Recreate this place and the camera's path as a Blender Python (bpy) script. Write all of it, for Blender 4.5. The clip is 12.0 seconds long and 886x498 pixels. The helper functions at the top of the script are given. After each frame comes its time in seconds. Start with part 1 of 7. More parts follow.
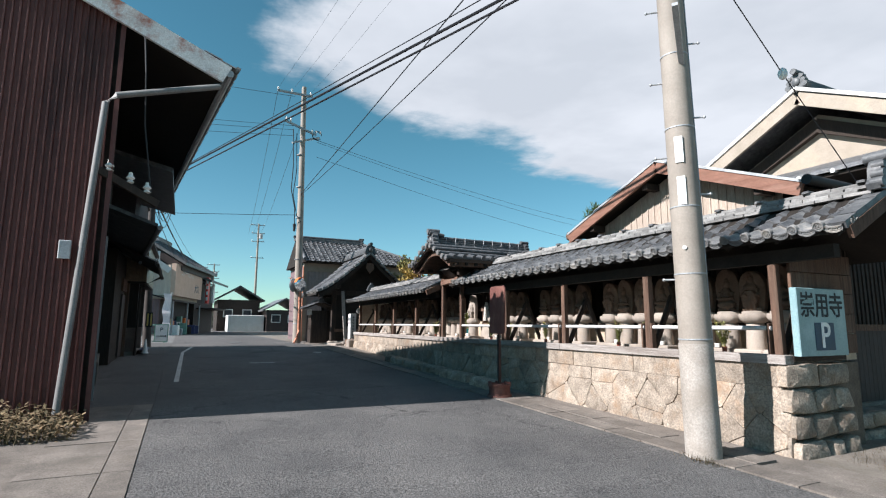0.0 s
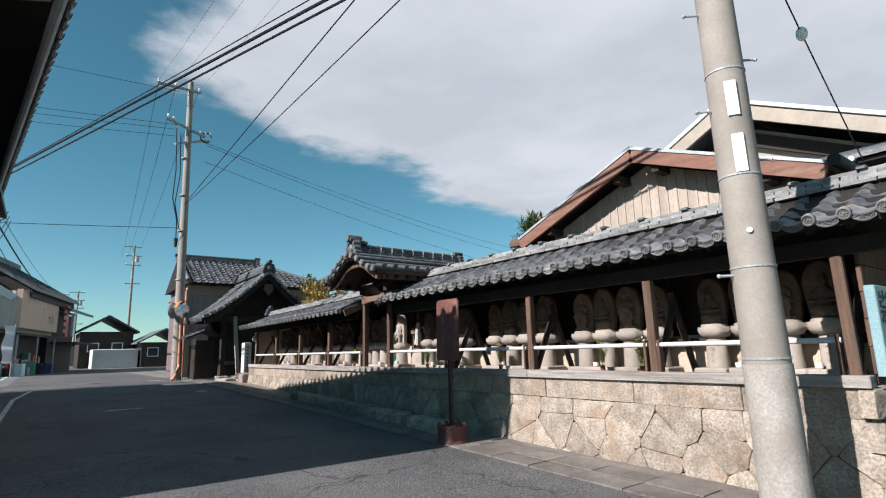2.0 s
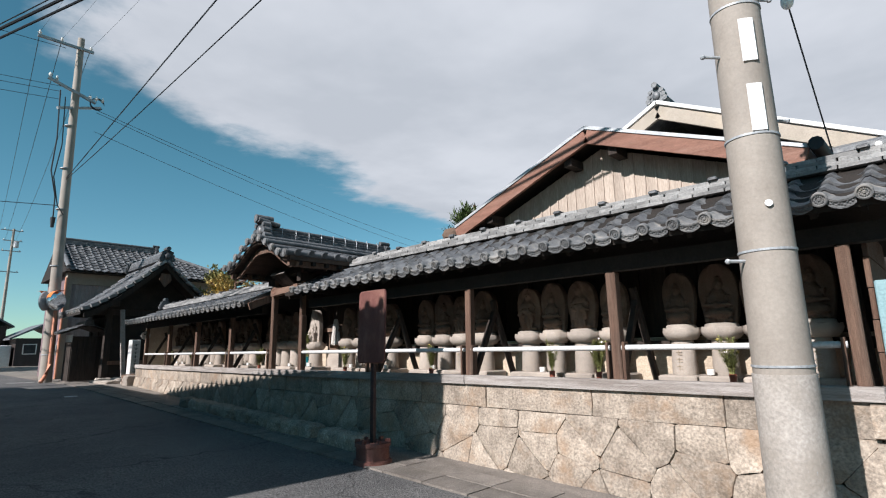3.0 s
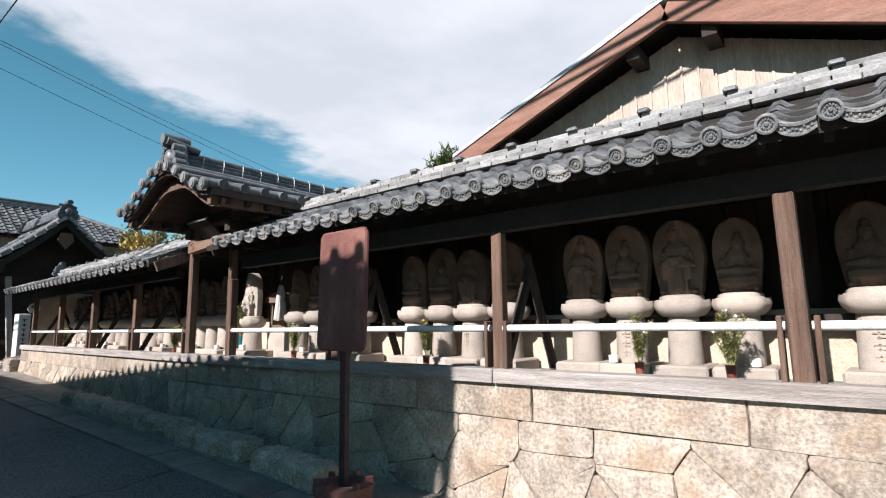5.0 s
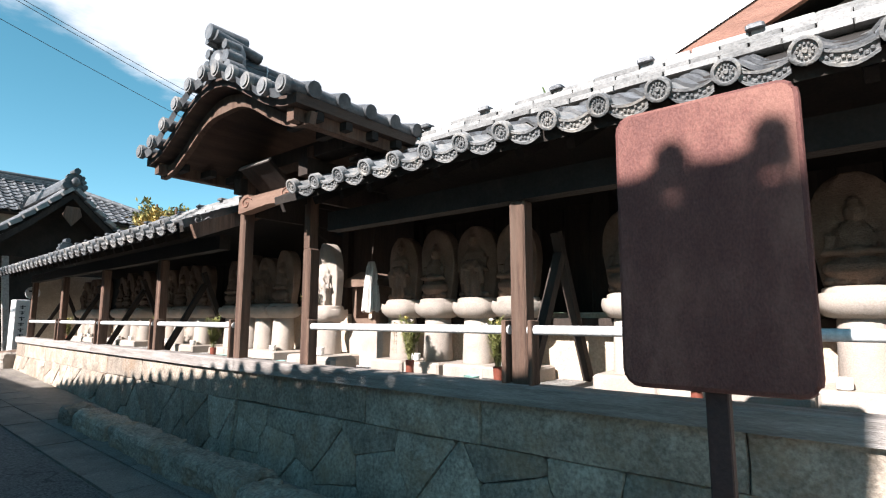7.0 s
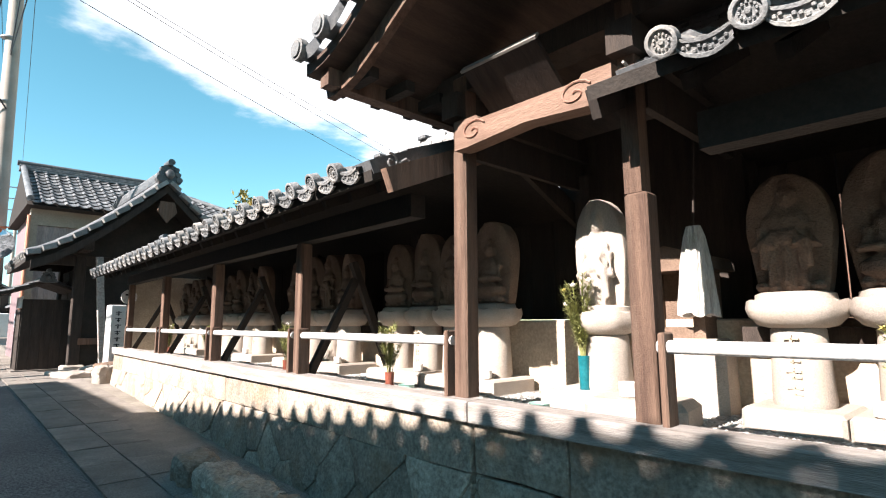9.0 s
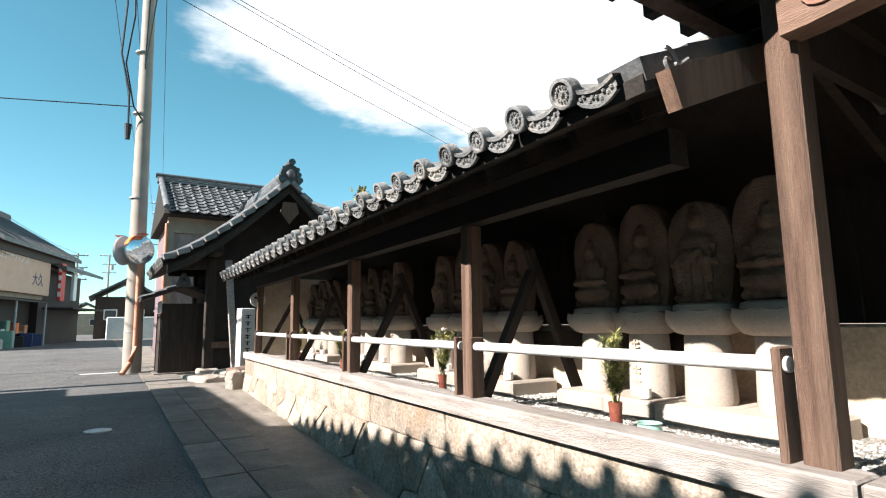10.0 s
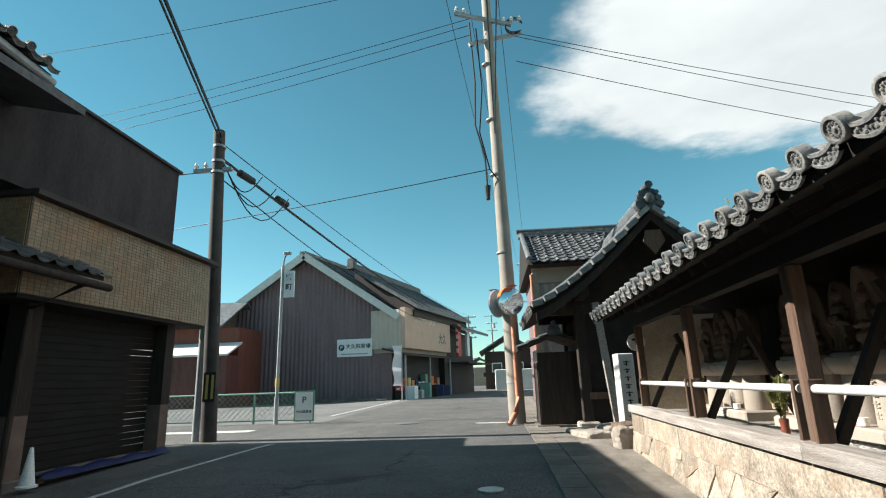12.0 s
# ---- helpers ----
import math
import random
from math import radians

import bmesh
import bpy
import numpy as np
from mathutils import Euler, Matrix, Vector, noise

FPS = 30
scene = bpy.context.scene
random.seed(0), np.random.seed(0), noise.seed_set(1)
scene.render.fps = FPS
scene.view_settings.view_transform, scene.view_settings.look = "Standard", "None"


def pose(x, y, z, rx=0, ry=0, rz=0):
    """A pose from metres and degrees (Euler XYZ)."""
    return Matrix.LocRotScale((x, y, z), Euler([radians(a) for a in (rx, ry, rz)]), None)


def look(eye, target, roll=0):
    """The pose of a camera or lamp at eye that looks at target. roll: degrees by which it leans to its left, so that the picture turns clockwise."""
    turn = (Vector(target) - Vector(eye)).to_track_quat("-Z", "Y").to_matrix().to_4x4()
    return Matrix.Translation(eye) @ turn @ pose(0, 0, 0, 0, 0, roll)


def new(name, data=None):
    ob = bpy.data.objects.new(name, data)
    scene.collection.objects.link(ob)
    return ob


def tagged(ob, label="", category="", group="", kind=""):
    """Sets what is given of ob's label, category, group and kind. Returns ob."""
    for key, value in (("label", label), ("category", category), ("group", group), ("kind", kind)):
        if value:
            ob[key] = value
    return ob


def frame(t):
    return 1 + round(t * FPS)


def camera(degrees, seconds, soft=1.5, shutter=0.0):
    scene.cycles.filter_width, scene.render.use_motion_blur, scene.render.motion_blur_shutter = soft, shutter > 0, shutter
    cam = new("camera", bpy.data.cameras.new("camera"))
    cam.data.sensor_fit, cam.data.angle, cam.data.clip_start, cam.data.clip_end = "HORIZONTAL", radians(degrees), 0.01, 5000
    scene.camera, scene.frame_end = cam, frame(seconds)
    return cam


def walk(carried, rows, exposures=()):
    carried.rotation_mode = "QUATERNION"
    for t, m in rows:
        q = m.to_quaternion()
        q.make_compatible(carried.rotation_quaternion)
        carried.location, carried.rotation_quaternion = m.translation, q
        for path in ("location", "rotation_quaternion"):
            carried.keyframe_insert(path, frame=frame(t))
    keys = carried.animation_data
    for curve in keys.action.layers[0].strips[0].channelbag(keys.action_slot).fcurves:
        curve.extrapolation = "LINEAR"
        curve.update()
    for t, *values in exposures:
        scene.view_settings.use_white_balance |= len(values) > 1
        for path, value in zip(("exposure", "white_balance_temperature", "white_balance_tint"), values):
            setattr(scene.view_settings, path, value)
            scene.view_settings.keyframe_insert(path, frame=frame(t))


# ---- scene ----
cam = camera(80.0, 12.0, soft=1.15)
METRES, EYE, TILT, LEAN, TURN = 14.0, 1.5, 0.0, 0.0, -26.1
ROWS = [
    (0.0, 0.0, 0.0, 0.0, -0.04, 8.12, -0.29),
    (0.5, -0.0117, 0.0339, 0.0003, -2.17, 9.81, 0.36),
    (1.0, -0.0274, 0.0707, 0.0008, -4.0, 10.82, -0.17),
    (1.5, -0.0335, 0.1113, -0.0012, -7.66, 11.24, 0.97),
    (2.0, -0.0356, 0.1568, -0.0009, -10.78, 10.79, 1.56),
    (2.5, -0.0302, 0.1995, -0.001, -15.54, 11.34, 1.38),
    (4.5, -0.0026, 0.3807, 0.0001, -25.09, 8.43, 0.67),
    (5.0, 0.003, 0.4253, 0.0011, -25.16, 8.06, 0.89),
    (5.5, -0.0001, 0.4724, 0.0013, -25.1, 7.92, 0.44),
    (6.0, -0.0028, 0.5183, 0.0011, -25.08, 7.56, 0.42),
    (6.5, -0.0117, 0.5654, 0.0022, -24.8, 7.45, 0.18),
    (8.5, -0.0584, 0.7508, 0.0048, -20.73, 7.5, 0.31),
    (9.0, -0.069, 0.7941, 0.0059, -17.52, 7.72, 0.46),
    (9.5, -0.079, 0.8374, 0.0073, -12.65, 7.6, 1.1),
    (10.0, -0.0928, 0.8807, 0.009, -6.43, 7.8, 0.9),
    (10.5, -0.1035, 0.92, 0.0112, -1.08, 7.85, 1.26),
    (11.0, -0.1177, 0.9501, 0.0128, 5.89, 9.0, 1.18),
    (11.5, -0.1228, 0.9665, 0.0118, 16.11, 11.75, 2.01),
    (12.0, -0.1249, 0.964, 0.0066, 31.44, 13.98, 1.89),
]
walk(cam, [(t, pose(0, 0, EYE, TILT, LEAN, TURN) @ pose(METRES * x, METRES * y, METRES * z, 90 + pitch, roll, yaw)) for t, x, y, z, yaw, pitch, roll in ROWS],
     exposures=[(0.0, 1.0, 6100, 12), (1.5, 0.87, 6100, 12), (2.7, 0.7, 6100, 12), (4.5, 1.0, 6150, 13), (5.5, 1.22, 6150, 13), (6.5, 1.45, 6150, 13), (8.5, 2.12, 6550, 14), (9.5, 1.94, 6500, 13), (10.5, 1.56, 6450, 9), (11.2, 1.4, 6400, 8), (12.0, 1.28, 6500, 5)])

# ---- light ----
SUN_SLOPE, SUN_DRIFT = 0.71, -0.03
sun = new("sun", bpy.data.lights.new("sun", "SUN"))
sun.data.energy, sun.data.angle, sun.data.color = 5.0, radians(0.5), (1.0, 0.945, 0.88)
sun.matrix_world = look((-20, 0, 20), (-19, SUN_DRIFT, 20 - SUN_SLOPE))

world = bpy.data.worlds.new("world")
scene.world = world
world.use_nodes = True
wn, wl = world.node_tree.nodes, world.node_tree.links
wn.clear()


def wnode(kind, **inputs):
    n = wn.new(kind)
    for k, v in inputs.items():
        n.inputs[int(k[1:])].default_value = v
    return n


def wmath(op, a, b=None, c=None, clamp=False):
    n = wn.new("ShaderNodeMath")
    n.operation, n.use_clamp = op, clamp
    for i, v in enumerate((a, b, c)):
        if v is None:
            continue
        if isinstance(v, (int, float)):
            n.inputs[i].default_value = v
        else:
            wl.new(v, n.inputs[i])
    return n.outputs[0]


sky = wn.new("ShaderNodeTexSky")
sky.sky_type, sky.sun_disc = "NISHITA", False
sky.sun_elevation, sky.sun_rotation = math.atan(SUN_SLOPE), radians(-90)
sky.air_density, sky.dust_density, sky.ozone_density = 1.0, 0.0, 1.6
tint = wn.new("ShaderNodeMix")
tint.data_type, tint.blend_type = "RGBA", "MULTIPLY"
tint.inputs[0].default_value = 1.0
wl.new(sky.outputs[0], tint.inputs[6])
coords = wn.new("ShaderNodeTexCoord")
axes = wn.new("ShaderNodeSeparateXYZ")
wl.new(coords.outputs["Generated"], axes.inputs[0])
# paler and less green towards the horizon
height = wn.new("ShaderNodeMapRange")
height.interpolation_type = "SMOOTHSTEP"
height.inputs[1].default_value, height.inputs[2].default_value = 0.0, 0.42
wl.new(axes.outputs[2], height.inputs[0])
hue = wn.new("ShaderNodeMix")
hue.data_type = "RGBA"
hue.inputs[6].default_value, hue.inputs[7].default_value = (0.9, 1.25, 1.21, 1), (0.72, 1.3, 1.09, 1)
wl.new(height.outputs[0], hue.inputs[0]), wl.new(hue.outputs[2], tint.inputs[7])
up = wmath("MAXIMUM", axes.outputs[2], 0.03)
px, py = wmath("DIVIDE", axes.outputs[0], up), wmath("DIVIDE", axes.outputs[1], up)
flat = wn.new("ShaderNodeCombineXYZ")
wl.new(px, flat.inputs[0]), wl.new(py, flat.inputs[1])
billow = wnode("ShaderNodeTexNoise", i2=1.6, i3=7.0, i4=0.6)
wl.new(flat.outputs[0], billow.inputs[0])
puff = wnode("ShaderNodeTexNoise", i2=0.9, i3=5.0, i4=0.55)
wl.new(flat.outputs[0], puff.inputs[0])
# one broad bank of cloud over the temple, its edge running out to the north east
north = wmath("MULTIPLY", wmath("SUBTRACT", wmath("MULTIPLY_ADD", px, 0.33, 2.0), py), 2.6)
west = wmath("MULTIPLY", wmath("SUBTRACT", px, 0.24), 4.0)
south = wmath("MULTIPLY", wmath("ADD", py, 0.45), 2.2)
bank = wmath("ADD", wmath("MINIMUM", wmath("MINIMUM", north, west), south), wmath("MULTIPLY_ADD", billow.outputs[0], 2.6, -1.3))
mask = wn.new("ShaderNodeMapRange")
mask.interpolation_type = "SMOOTHSTEP"
mask.inputs[1].default_value, mask.inputs[2].default_value = -0.22, 0.6
wl.new(bank, mask.inputs[0])
cloud = wn.new("ShaderNodeMix")
cloud.data_type = "RGBA"
cloud.inputs[6].default_value, cloud.inputs[7].default_value = (6.7, 7.0, 7.3, 1), (8.5, 8.7, 8.9, 1)
shade = wn.new("ShaderNodeMapRange")
shade.inputs[1].default_value, shade.inputs[2].default_value = 0.38, 0.62
wl.new(puff.outputs[0], shade.inputs[0])
wl.new(shade.outputs[0], cloud.inputs[0])
air = wn.new("ShaderNodeMix")
air.data_type = "RGBA"
wl.new(mask.outputs[0], air.inputs[0]), wl.new(tint.outputs[2], air.inputs[6]), wl.new(cloud.outputs[2], air.inputs[7])
back = wnode("ShaderNodeBackground", i1=0.05)
wl.new(air.outputs[2], back.inputs[0])
wout = wn.new("ShaderNodeOutputWorld")
wl.new(back.outputs[0], wout.inputs[0])


# ---- materials ----
def mat(name, c1, c2, scale=6.0, rough=0.8, bump=0.3, fine=60.0, metal=0.0, stretch=(1, 1, 1), rnd=0.0, island=False,
        stain=None, stain_scale=1.2, stain_amount=0.5, spec=0.35, cracks=0.0, speck=0.2):
    """A surface with two colours in broad noise, fine grain, stains with a shape of their own, and relief."""
    m = bpy.data.materials.new(name)
    m.use_nodes = True
    n, l = m.node_tree.nodes, m.node_tree.links
    n.clear()
    out, bsdf = n.new("ShaderNodeOutputMaterial"), n.new("ShaderNodeBsdfPrincipled")
    l.new(bsdf.outputs[0], out.inputs[0])
    tc, mp, info = n.new("ShaderNodeTexCoord"), n.new("ShaderNodeMapping"), n.new("ShaderNodeObjectInfo")
    mp.inputs["Scale"].default_value = stretch
    shift = n.new("ShaderNodeVectorMath")
    shift.operation = "MULTIPLY_ADD"
    l.new(info.outputs["Random"], shift.inputs[0])
    shift.inputs[1].default_value = (37.0, 17.0, 29.0)
    l.new(tc.outputs["Object"], shift.inputs[2])
    l.new(shift.outputs[0], mp.inputs[0])

    def noise_of(s, detail, r):
        t = n.new("ShaderNodeTexNoise")
        t.inputs["Scale"].default_value, t.inputs["Detail"].default_value, t.inputs["Roughness"].default_value = s, detail, r
        l.new(mp.outputs[0], t.inputs[0])
        return t.outputs[0]

    def ramp(v, lo, hi):
        r = n.new("ShaderNodeMapRange")
        r.inputs[1].default_value, r.inputs[2].default_value = lo, hi
        l.new(v, r.inputs[0])
        return r.outputs[0]

    def mix(f, a, b, kind="MIX"):
        x = n.new("ShaderNodeMix")
        x.data_type, x.blend_type = "RGBA", kind
        for v, i in ((f, 0), (a, 6), (b, 7)):
            if isinstance(v, (int, float)):
                x.inputs[i].default_value = v
            elif isinstance(v, tuple):
                x.inputs[i].default_value = (*v, 1)
            else:
                l.new(v, x.inputs[i])
        return x.outputs[2]

    broad, grain = noise_of(scale, 6, 0.65), noise_of(fine, 3, 0.6)
    col = mix(ramp(broad, 0.35, 0.65), c1, c2)
    g = n.new("ShaderNodeMapRange")
    g.inputs[1].default_value, g.inputs[2].default_value, g.inputs[3].default_value, g.inputs[4].default_value = 0.3, 0.7, 1 - speck, 1 + speck
    l.new(grain, g.inputs[0])
    col = mix(1.0, col, g.outputs[0], "MULTIPLY")
    if stain:
        st = ramp(noise_of(stain_scale, 8, 0.7), 0.5, 0.66)
        sm = n.new("ShaderNodeMath")
        sm.operation = "MULTIPLY"
        l.new(st, sm.inputs[0])
        sm.inputs[1].default_value = stain_amount
        col = mix(sm.outputs[0], col, stain)
    if rnd or island:
        src = info.outputs["Random"]
        if island:
            src = n.new("ShaderNodeNewGeometry").outputs["Random Per Island"]
        r = n.new("ShaderNodeMapRange")
        r.inputs[3].default_value, r.inputs[4].default_value = 1 - rnd, 1 + rnd
        l.new(src, r.inputs[0])
        col = mix(1.0, col, r.outputs[0], "MULTIPLY")
    height = grain
    if cracks:
        v = n.new("ShaderNodeTexVoronoi")
        v.feature = "DISTANCE_TO_EDGE"
        v.inputs["Scale"].default_value = cracks
        wob = n.new("ShaderNodeVectorMath")
        wob.operation = "MULTIPLY_ADD"
        tn = n.new("ShaderNodeTexNoise")
        tn.inputs["Scale"].default_value, tn.inputs["Detail"].default_value = 2.5, 6
        l.new(mp.outputs[0], tn.inputs[0])
        l.new(tn.outputs["Color"], wob.inputs[0])
        wob.inputs[1].default_value = (0.9, 0.9, 0)
        l.new(mp.outputs[0], wob.inputs[2])
        l.new(wob.outputs[0], v.inputs[0])
        line = n.new("ShaderNodeMapRange")
        line.inputs[1].default_value, line.inputs[2].default_value, line.inputs[3].default_value, line.inputs[4].default_value = 0.002, 0.008, 0.6, 0.0
        l.new(v.outputs["Distance"], line.inputs[0])
        some = n.new("ShaderNodeMath")
        some.operation = "MULTIPLY"
        l.new(line.outputs[0], some.inputs[0])
        l.new(ramp(noise_of(0.35, 2, 0.5), 0.44, 0.52), some.inputs[1])
        col = mix(some.outputs[0], col, (0.012, 0.012, 0.012))
    l.new(col, bsdf.inputs["Base Color"])
    rr = n.new("ShaderNodeMapRange")
    rr.inputs[3].default_value, rr.inputs[4].default_value = max(rough - 0.12, 0.02), min(rough + 0.1, 1)
    l.new(broad, rr.inputs[0])
    l.new(rr.outputs[0], bsdf.inputs["Roughness"])
    bsdf.inputs["Metallic"].default_value = metal
    bsdf.inputs["Specular IOR Level"].default_value = spec
    if bump:
        both = n.new("ShaderNodeMath")
        both.operation = "MULTIPLY_ADD"
        l.new(broad, both.inputs[0])
        both.inputs[1].default_value = 1.5
        l.new(height, both.inputs[2])
        b = n.new("ShaderNodeBump")
        b.inputs["Strength"].default_value, b.inputs["Distance"].default_value = bump, 0.02
        l.new(both.outputs[0], b.inputs["Height"])
        l.new(b.outputs[0], bsdf.inputs["Normal"])
    return m


ASPHALT = mat("asphalt", (0.078, 0.075, 0.074), (0.13, 0.123, 0.118), 0.7, 0.9, 0.8, 55, speck=0.8, stain=(0.13, 0.124, 0.119), stain_scale=0.5, stain_amount=0.5, cracks=0.35)
LOT = mat("lot_asphalt", (0.12, 0.12, 0.12), (0.17, 0.165, 0.16), 0.6, 0.9, 0.4, 100, cracks=0.2)
EARTH = mat("earth", (0.15, 0.127, 0.105), (0.25, 0.222, 0.19), 1.5, 0.95, 0.8, 70, stain=(0.12, 0.1, 0.07), stain_scale=2)
CONCRETE = mat("concrete", (0.125, 0.108, 0.094), (0.22, 0.19, 0.165), 2.5, 0.9, 0.5, 70, speck=0.35, stain=(0.13, 0.11, 0.09), stain_scale=1.5, stain_amount=0.6, rnd=0.12)
POLE = mat("pole_concrete", (0.25, 0.216, 0.183), (0.325, 0.287, 0.247), 1.8, 0.75, 0.1, 50, speck=0.08, stain=(0.26, 0.23, 0.2), stain_scale=1.2, stain_amount=0.5)
GRANITE = mat("granite", (0.2, 0.162, 0.128), (0.355, 0.296, 0.238), 5, 0.88, 0.5, 42, rnd=0.22, speck=0.38, stain=(0.27, 0.17, 0.1), stain_scale=2.6, stain_amount=0.6)
MORTAR = mat("joint", (0.1, 0.078, 0.06), (0.17, 0.135, 0.105), 4, 0.95, 0.4)
# Brown carved stone, darkened further to stand for shade inside the galleries.
STATUE = mat("carved_stone", (0.12, 0.077, 0.054), (0.2, 0.133, 0.096), 4, 0.9, 0.55, 110, rnd=0.22, stain=(0.1, 0.068, 0.05), stain_scale=3.5, stain_amount=0.6)
PEDESTAL = mat("pedestal_stone", (0.285, 0.24, 0.203), (0.39, 0.338, 0.292), 4, 0.9, 0.22, 130, rnd=0.16, speck=0.16, stain=(0.33, 0.26, 0.2), stain_scale=4, stain_amount=0.6)
WOOD = mat("weathered_wood", (0.07, 0.038, 0.026), (0.15, 0.09, 0.062), 5, 0.85, 0.5, 70, stretch=(5, 5, 0.35), rnd=0.15, stain=(0.15, 0.11, 0.083), stain_scale=1.5, stain_amount=0.5)
BEAM = mat("grey_timber", (0.21, 0.18, 0.16), (0.36, 0.325, 0.3), 5, 0.85, 0.5, 70, stretch=(5, 0.35, 5), rnd=0.12, stain=(0.13, 0.1, 0.08), stain_scale=2, stain_amount=0.5)
# Dark timber, its tone lowered further to stand for shade under roofs.
DARKWOOD = mat("shade_dark_wood", (0.022, 0.016, 0.013), (0.046, 0.033, 0.026), 5, 0.85, 0.4, 60, stretch=(4, 4, 0.5), rnd=0.2)
BARGE = mat("barge_wood", (0.16, 0.075, 0.05), (0.24, 0.12, 0.085), 4, 0.75, 0.3, 50, stretch=(1, 0.6, 4), stain=(0.28, 0.18, 0.14), stain_scale=1.5, stain_amount=0.4)
PLASTER = mat("tan_plaster", (0.4, 0.32, 0.24), (0.5, 0.41, 0.31), 2, 0.95, 0.3, 60, stain=(0.25, 0.2, 0.15), stain_scale=1.5)
CREAM = mat("cream_paint", (0.29, 0.245, 0.195), (0.36, 0.305, 0.25), 1.5, 0.8, 0.1, 40, stain=(0.5, 0.4, 0.29), stain_scale=0.8, stain_amount=0.4)
DARKTILE = mat("dark_tile", (0.045, 0.047, 0.05), (0.1, 0.103, 0.107), 5, 0.45, 0.2, 60, rnd=0.25, stain=(0.26, 0.25, 0.24), stain_scale=6, stain_amount=0.3, spec=0.5)
TILE = mat("kawara_tile", (0.042, 0.044, 0.048), (0.12, 0.122, 0.127), 6, 0.5, 0.3, 60, rnd=0.4, stain=(0.28, 0.273, 0.26), stain_scale=5, stain_amount=0.45, spec=0.5)
EAVETILE = mat("eave_tile", (0.12, 0.121, 0.122), (0.205, 0.203, 0.2), 6, 0.6, 0.3, 70, rnd=0.22, stain=(0.38, 0.33, 0.27), stain_scale=6, stain_amount=0.5)
NOSHI = mat("ridge_tile", (0.145, 0.142, 0.138), (0.275, 0.267, 0.256), 6, 0.75, 0.4, 60, rnd=0.3, stain=(0.2, 0.19, 0.18), stain_scale=4, stain_amount=0.5)
# Near-black boards: the shade beneath roofs and eaves is put into this colour.
UNDERSHADE = mat("shade_black_boards", (0.013, 0.01, 0.008), (0.026, 0.02, 0.016), 4, 0.9, 0.3, 50)
REDSHEET = mat("red_corrugated", (0.095, 0.034, 0.03), (0.15, 0.058, 0.048), 2.5, 0.6, 0.1, 50, metal=0.0, stretch=(1, 1, 0.2), stain=(0.04, 0.016, 0.014), stain_scale=2.0, stain_amount=0.7)
BROWNSHEET = mat("brown_corrugated", (0.165, 0.112, 0.118), (0.205, 0.145, 0.152), 2, 0.55, 0.1, 40, stretch=(1, 1, 0.2), stain=(0.14, 0.11, 0.095), stain_scale=1.2, stain_amount=0.4)
DARKSHEET = mat("dark_sheet", (0.03, 0.022, 0.021), (0.055, 0.042, 0.039), 1.2, 0.65, 0.15, 40, stretch=(1, 1, 0.3), stain=(0.035, 0.022, 0.02), stain_scale=1.0, stain_amount=0.8)
PEELING = mat("peeling_paint", (0.5, 0.52, 0.52), (0.62, 0.63, 0.62), 3, 0.7, 0.3, 50, stain=(0.28, 0.09, 0.05), stain_scale=2.0, stain_amount=0.95)
WHITE = mat("white_paint", (0.6, 0.59, 0.565), (0.68, 0.67, 0.65), 3, 0.6, 0.08, 40, stain=(0.55, 0.5, 0.45), stain_scale=2, stain_amount=0.35)
STEEL = mat("galvanised_steel", (0.3, 0.31, 0.32), (0.42, 0.43, 0.44), 5, 0.5, 0.08, 60, metal=0.15)
PIPE = mat("painted_pipe", (0.5, 0.5, 0.49), (0.62, 0.61, 0.6), 4, 0.55, 0.1, 50, stain=(0.4, 0.34, 0.28), stain_scale=4, stain_amount=0.5)
RUST = mat("rust", (0.1, 0.036, 0.03), (0.17, 0.07, 0.055), 4, 0.75, 0.35, 160, stretch=(1, 1, 0.5), stain=(0.24, 0.12, 0.09), stain_scale=4, stain_amount=0.5)
BLACK = mat("black_rubber", (0.012, 0.012, 0.013), (0.02, 0.02, 0.022), 10, 0.6, 0.05)
SIGNBLUE = mat("pale_sign", (0.21, 0.32, 0.34), (0.26, 0.37, 0.39), 2, 0.4, 0.03, stain=(0.42, 0.55, 0.55), stain_scale=2, stain_amount=0.4)
NAVY = mat("navy_paint", (0.015, 0.04, 0.08), (0.02, 0.05, 0.1), 4, 0.5, 0.05)
INK = mat("black_lettering", (0.01, 0.012, 0.016), (0.015, 0.018, 0.022), 6, 0.6, 0.02)


